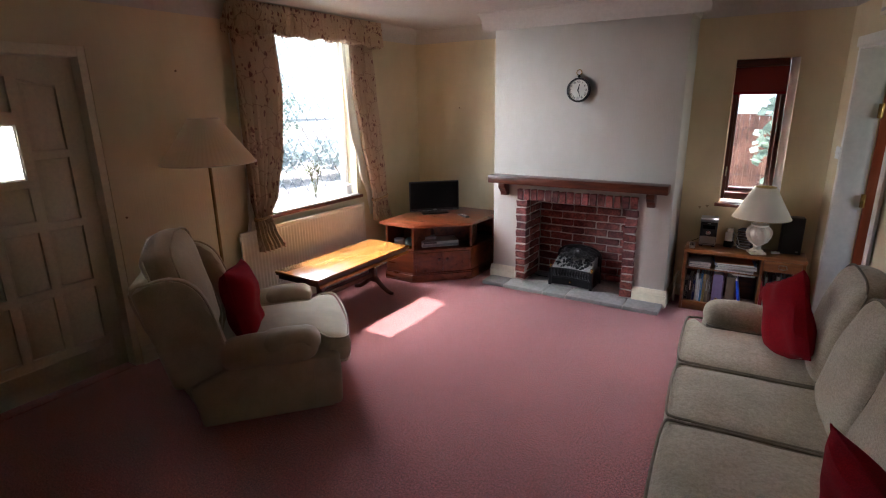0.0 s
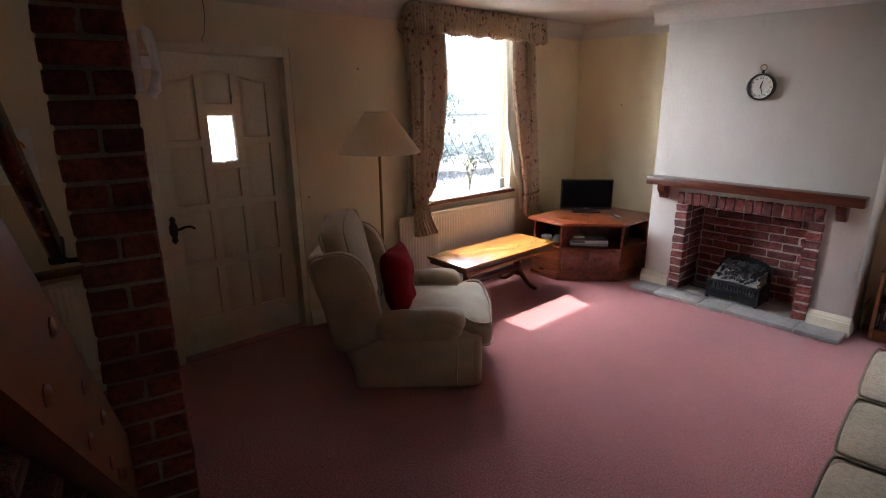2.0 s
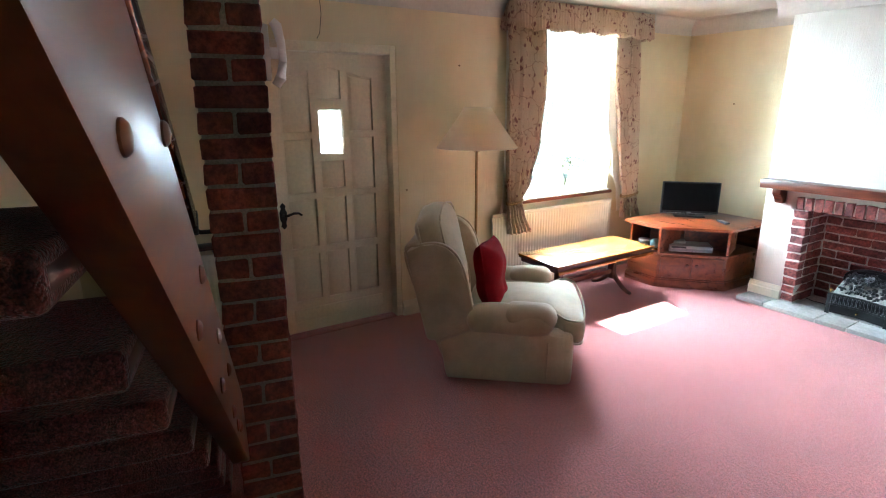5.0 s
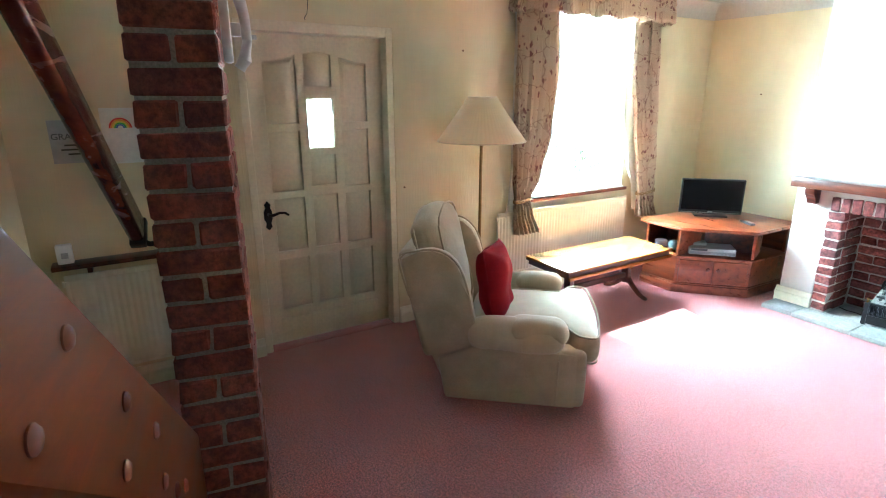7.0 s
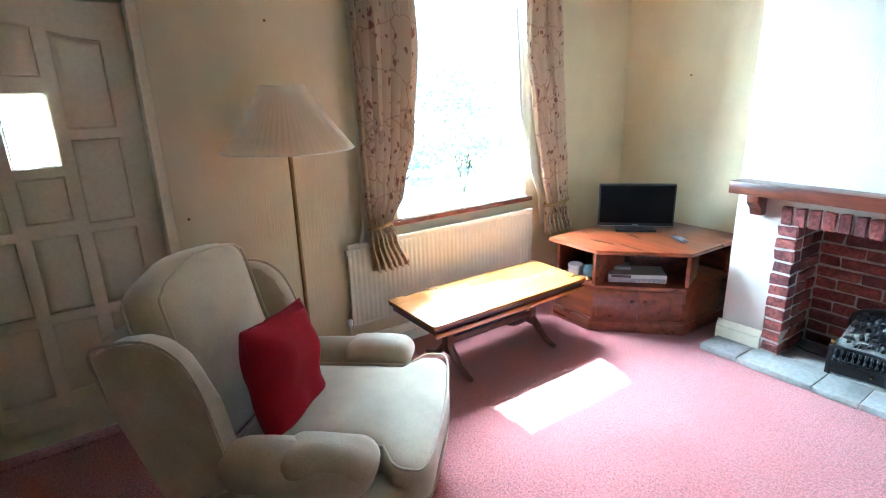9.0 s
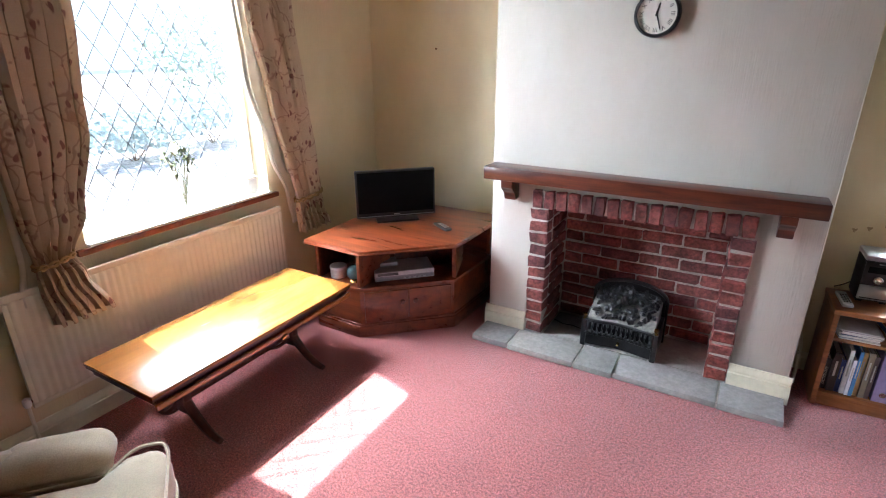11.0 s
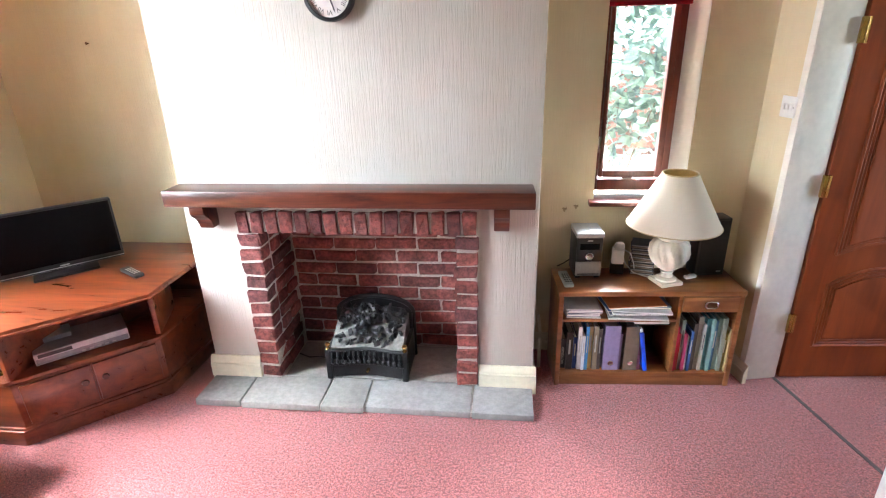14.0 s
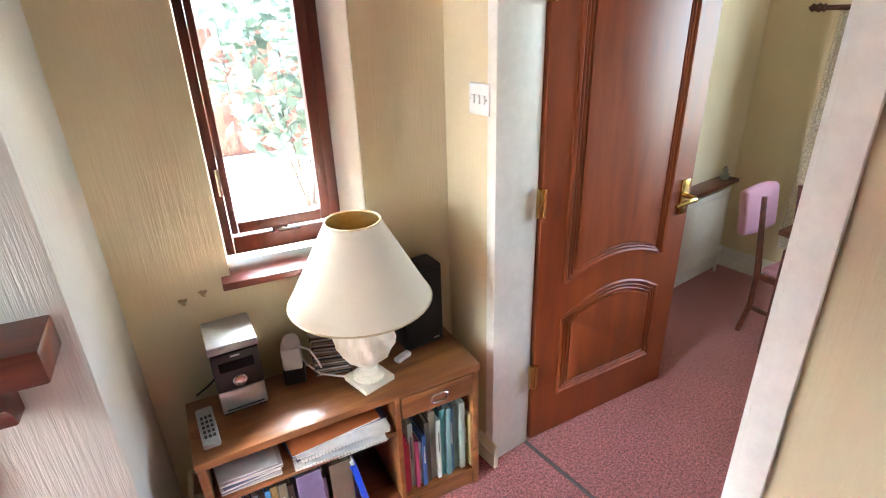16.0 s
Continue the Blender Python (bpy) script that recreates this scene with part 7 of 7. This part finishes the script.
dining_chair(EAST @ turn(1.54, -0.09, 0, -6) @ Matrix.Scale(0.88, 4))
t = thing("dining_table", "dark wooden dining table", "table", EAST @ turn(1.24, -0.17, 0, -3))
part("tabletop", box((0.0, -1.3, 0.605), (0.75, 0.0, 0.63), 0.006), M_MAHOG, t)
part("apron", box((0.05, -1.24, 0.54), (0.70, -0.05, 0.6045), 0.003), M_MAHOG, t)
for x in (0.045, 0.70):
    for y in (-1.25, -0.05):
        part("leg", box((x - 0.022, y - 0.022, 0.0), (x + 0.022, y + 0.022, 0.5395), 0.005), M_MAHOG, t)
t = thing("curtain_pole", "turned dark wooden curtain pole", "curtain pole", EAST @ pose(1.99, 0.03, 1.478))
part("pole", tube([(0, 0.10, 0), (0, -1.9, 0)], 0.012, 10), M_MAHOG, t)
part("finial", lathe([(0.010, 0), (0.020, 0.008), (0.014, 0.018), (0.022, 0.032), (0.014, 0.048), (0.020, 0.060), (0.008, 0.075), (0.0, 0.08)], 14), M_MAHOG, t, "turned finial", m=pose(0, 0.10, 0, -90, 0, 0))
for y in (0.02, -1.8):
    part("bracket", box((0.0, y - 0.008, -0.02), (0.059, y + 0.008, 0.0), 0.003), M_MAHOG, t)
t = thing("dining_curtain", "long cream patterned curtain in the dining room", "curtain", EAST @ pose(1.985, 0.045, 0))
bm = bmesh.new()
drape(bm, [(1.465, -0.30, 0.02, 0, 1), (0.9, -0.30, 0.03, 0, 1), (0.25, -0.32, 0.04, 0, 1)], 5, 0.022, 31)
solid(part("cloth", bm, fabric("cream_curtain_cloth", (0.55, 0.48, 0.36), 120, 0.25), t), 0.003)


# ---------- outdoors ----------
M_GRASS = plain("rough_grass", (0.10, 0.13, 0.045), 0.95, 0, 30, 0.4, 0.8)


def leaf_mat(name, a, b_):
    """Thin leaves that let light through, their tone changing from leaf to leaf."""
    m, n, l, b = nodes_of(name, a, 0.45)
    g = n.new("ShaderNodeNewGeometry")
    c = ramp(n, l, g.outputs["Random Per Island"], [(0.0, a), (1.0, b_)])
    l.new(c, b.inputs["Base Color"])
    t, ad = n.new("ShaderNodeBsdfTranslucent"), n.new("ShaderNodeMixShader")
    l.new(c, t.inputs[0])
    ad.inputs[0].default_value = 0.5
    l.new(b.outputs[0], ad.inputs[1]); l.new(t.outputs[0], ad.inputs[2])
    l.new(ad.outputs[0], n["Material Output"].inputs[0])
    return m


# both leaf tones are paled to carry outdoor overexposure and glare
M_LEAF = leaf_mat("garden_leaf", (0.12, 0.17, 0.13), (0.24, 0.30, 0.24))
M_HEDGE = leaf_mat("glare_paled_leaf", (0.28, 0.34, 0.33), (0.44, 0.50, 0.48))
structure("ground", box((-400, -400, -0.6), (400, 400, -0.32)), M_GRASS, "rough garden grass", "ground")
# made-up pale ground sheet, imitating the overexposed front garden
structure("driveway", box((-51.9, -60, -0.319), (-4.2, 80, -0.305)), per_piece("washed_out_ground", [(0.34, 0.33, 0.30), (0.38, 0.36, 0.33)], 0.9, 30, 0.6), "pale ground sheet added to imitate overexposed ground in front", "driveway")
structure("path", box((-3.0, 5.7, -0.319), (6, 11.7, -0.30)), per_piece("pale_paving", [(0.58, 0.56, 0.52), (0.62, 0.60, 0.56)], 0.85, 12, 0.3), "pale paved path outside the narrow window", "path")


def leaf_mass(bm, rnd, centre, size, n, leaf):
    for i in range(n):
        while True:
            p = Vector((rnd.uniform(-1, 1), rnd.uniform(-1, 1), rnd.uniform(-1, 1)))
            if 0.3 < p.length < 1 + 0.25 * noise.noise(p * 3):
                break
        c = Vector(centre) + Vector((p.x * size[0], p.y * size[1], p.z * size[2]))
        d = Vector((rnd.uniform(-1, 1), rnd.uniform(-1, 1), rnd.uniform(-0.7, 0.7))).normalized()
        s = d.cross(Vector((rnd.uniform(-1, 1), rnd.uniform(-1, 1), 1))).normalized()
        l, w = leaf * rnd.uniform(0.7, 1.3), leaf * 0.38
        vs = [bm.verts.new(v) for v in (c - d * l / 2, c + s * w - d * l * 0.1, c + d * l / 2, c - s * w - d * l * 0.1)]
        bm.faces.new(vs)


def shrub(name, at, size, n, leaf, seed, label, foliage=None):
    rnd = random.Random(seed)
    t = thing(name, label, "shrub", pose(*at))
    bm = bmesh.new()
    for i in range(4):
        a = 2 * math.pi * i / 4 + seed
        add_tube(bm, [(0.03 * math.cos(a), 0.03 * math.sin(a), 0), (0.3 * size[0] * math.cos(a), 0.3 * size[1] * math.sin(a), size[2] * 0.8), (0.6 * size[0] * math.cos(a), 0.6 * size[1] * math.sin(a), size[2] * 1.5)], [0.014, 0.009, 0.004], 6)
    part("stems", bm, plain("bark", (0.12, 0.08, 0.05), 0.9), t)
    bm = bmesh.new()
    leaf_mass(bm, rnd, (0, 0, size[2] * 1.5), size, n, leaf)
    part("crown", bm, foliage or M_LEAF, t, smooth=False)


shrub("garden_shrub", (1.05, 9.0, -0.32), (0.85, 0.5, 1.0), 1000, 0.17, 1, "broad-leaved garden shrub against the fence")
shrub("garden_shrub", (2.5, 9.0, -0.32), (0.95, 0.5, 1.1), 1100, 0.17, 2, "broad-leaved garden shrub beside the path")
shrub("garden_shrub", (-12.5, 17.0, -0.32), (1.6, 2.2, 0.75), 1400, 0.14, 4, "leafy shrub in the front garden")
shrub("garden_shrub", (-16.0, 13.5, -0.32), (1.6, 2.0, 1.2), 1400, 0.16, 5, "tall leafy shrub in the front garden")
for _i, (_x, _y, _h) in enumerate(((-10.2, 7.6, 0.40), (-10.6, 9.6, 0.48), (-10.0, 11.6, 0.42), (-10.8, 13.8, 0.55))):
    shrub("front_hedge", (_x, _y, -0.32), (0.8, 1.15, _h), 900, 0.15, 50 + _i, "hedge bush in the front garden, leaf colour paled for glare", M_HEDGE)
fence = thing("garden_fence", "red-brown stained boarded garden fence", "fence", pose(-3, 11.8, -0.32))
M_FENCE = per_piece("fence_board", [(0.20, 0.09, 0.06), (0.24, 0.115, 0.075), (0.18, 0.08, 0.055)], 0.85, 14, 0.4)
fb = brick_mesh("board", (0.145, 0.02, 1.7), 3, M_FENCE, 0.002, 0.002)
for i in range(50):
    lay("board", fb, fence, pose(0.075 + i * 0.15, 0, 0.85))
for x in (0.0, 2.5, 5.0, 7.5):
    part("post", box((x - 0.05, 0.015, 0), (x + 0.05, 0.11, 1.8), 0.005), M_FENCE, fence)
# backdrop sheets that glow by themselves, imitating the bright outdoors
M_GLOW_HAZE = glow_haze("glowing_distance")
structure("backdrop", box((-52.2, -80, -0.3), (-52, 90, 14)), M_GLOW_HAZE, "glowing backdrop sheet painted as pale haze beyond the front garden", "backdrop")
structure("backdrop", box((-80, 52, -0.3), (90, 52.2, 14)), M_GLOW_HAZE, "glowing backdrop sheet painted as pale haze beyond the side garden", "backdrop")

# ---------- bricks of the fireplace and the pillar ----------
rnd = random.Random(77)
nso = 16
sw = (FX1 - FX0) / nso
SOLD = bricks_of("brick", (sw - 0.011, 0.10, FZ - IZ - 0.004), M_BRICK, 100, 0.0045)
for i in range(nso):
    lay("brick", SOLD[i % 4], surround, pose(FX0 + sw * (i + 0.5), 4.824 + rnd.uniform(-.004, .003), (FZ + IZ) / 2 + rnd.uniform(-.003, .003), 0, rnd.uniform(-2, 2), 0))
nc = 11
ch = (IZ - 0.040) / nc
HEAD = bricks_of("brick", (IX0 - FX0 - 0.006, 0.10, ch - 0.012), M_BRICK, 200, 0.0055)
for i in range(nc):
    for xa, xb in ((FX0, IX0), (IX1, FX1)):
        lay("brick", HEAD[rnd.randrange(4)], surround, pose((xa + xb) / 2 + rnd.uniform(-.004, .004), 4.825 + rnd.uniform(-.005, .003), 0.040 + ch * (i + 0.5), 0, 0, rnd.choice((0, 180))))
# side and back walls of the firebox
LONG = bricks_of("brick", (0.208, 0.05, ch - 0.013), M_BRICK, 300, 0.0055)
HALF = bricks_of("brick", (0.098, 0.05, ch - 0.013), M_BRICK, 400, 0.0055)
for i in range(nc):
    z = 0.040 + ch * (i + 0.5)
    x = IX0 + 0.004 - (0.108 if i % 2 else 0.0)
    while x < IX1 - 0.05:
        a, b = max(x, IX0 + 0.002), min(x + 0.208, IX1 - 0.002)
        if b - a > 0.16:
            lay("brick", LONG[rnd.randrange(4)], surround, pose((a + b) / 2, FBACK + 0.022 + rnd.uniform(-.003, .003), z) @ Matrix.Diagonal(((b - a) / 0.208, 1, 1, 1)))
        elif b - a > 0.05:
            lay("brick", HALF[rnd.randrange(4)], surround, pose((a + b) / 2, FBACK + 0.022 + rnd.uniform(-.003, .003), z) @ Matrix.Diagonal(((b - a) / 0.098, 1, 1, 1)))
        x += 0.219
    for xw, s in ((IX0 - 0.022, 1), (IX1 + 0.022, -1)):
        cuts = ((4.882, 4.982), (4.992, 5.115)) if i % 2 else ((4.882, 5.085),)
        for a, b in cuts:
            lay("brick", HALF[rnd.randrange(4)] if b - a < 0.15 else LONG[rnd.randrange(4)], surround, pose(xw + rnd.uniform(-.003, .003), (a + b) / 2, z, 0, 0, 90 * s) @ Matrix.Diagonal(((b - a) / (0.098 if b - a < 0.15 else 0.208), 1, 1, 1)))

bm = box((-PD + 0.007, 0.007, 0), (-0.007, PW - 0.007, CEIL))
pillar = structure("brick_pillar", bm, M_MORTAR_DARKER, "square red brick pillar with pale mortar", "pillar", PILLAR)
CO = 0.0855
PA = [bricks_of("brick", s, M_BRICK2, 500 + 10 * i, 0.003) for i, s in enumerate(((0.110, PW, CO - 0.013), (0.222, 0.110, CO - 0.013)))]
for i in range(28):
    z = CO * (i + 0.5)
    if z + CO / 2 > CEIL:
        break
    if i % 2:
        spots = ((0, -0.055, PW / 2), (1, -0.234, 0.055), (1, -0.234, PW - 0.055))
    else:
        spots = ((1, -0.111, 0.055), (1, -0.111, PW - 0.055), (0, -0.29, PW / 2))
    for kind, x, y in spots:
        lay("brick", PA[kind][rnd.randrange(4)], pillar, pose(x + rnd.uniform(-.003, .003), y + rnd.uniform(-.002, .002), z, 0, 0, rnd.choice((0, 180))))
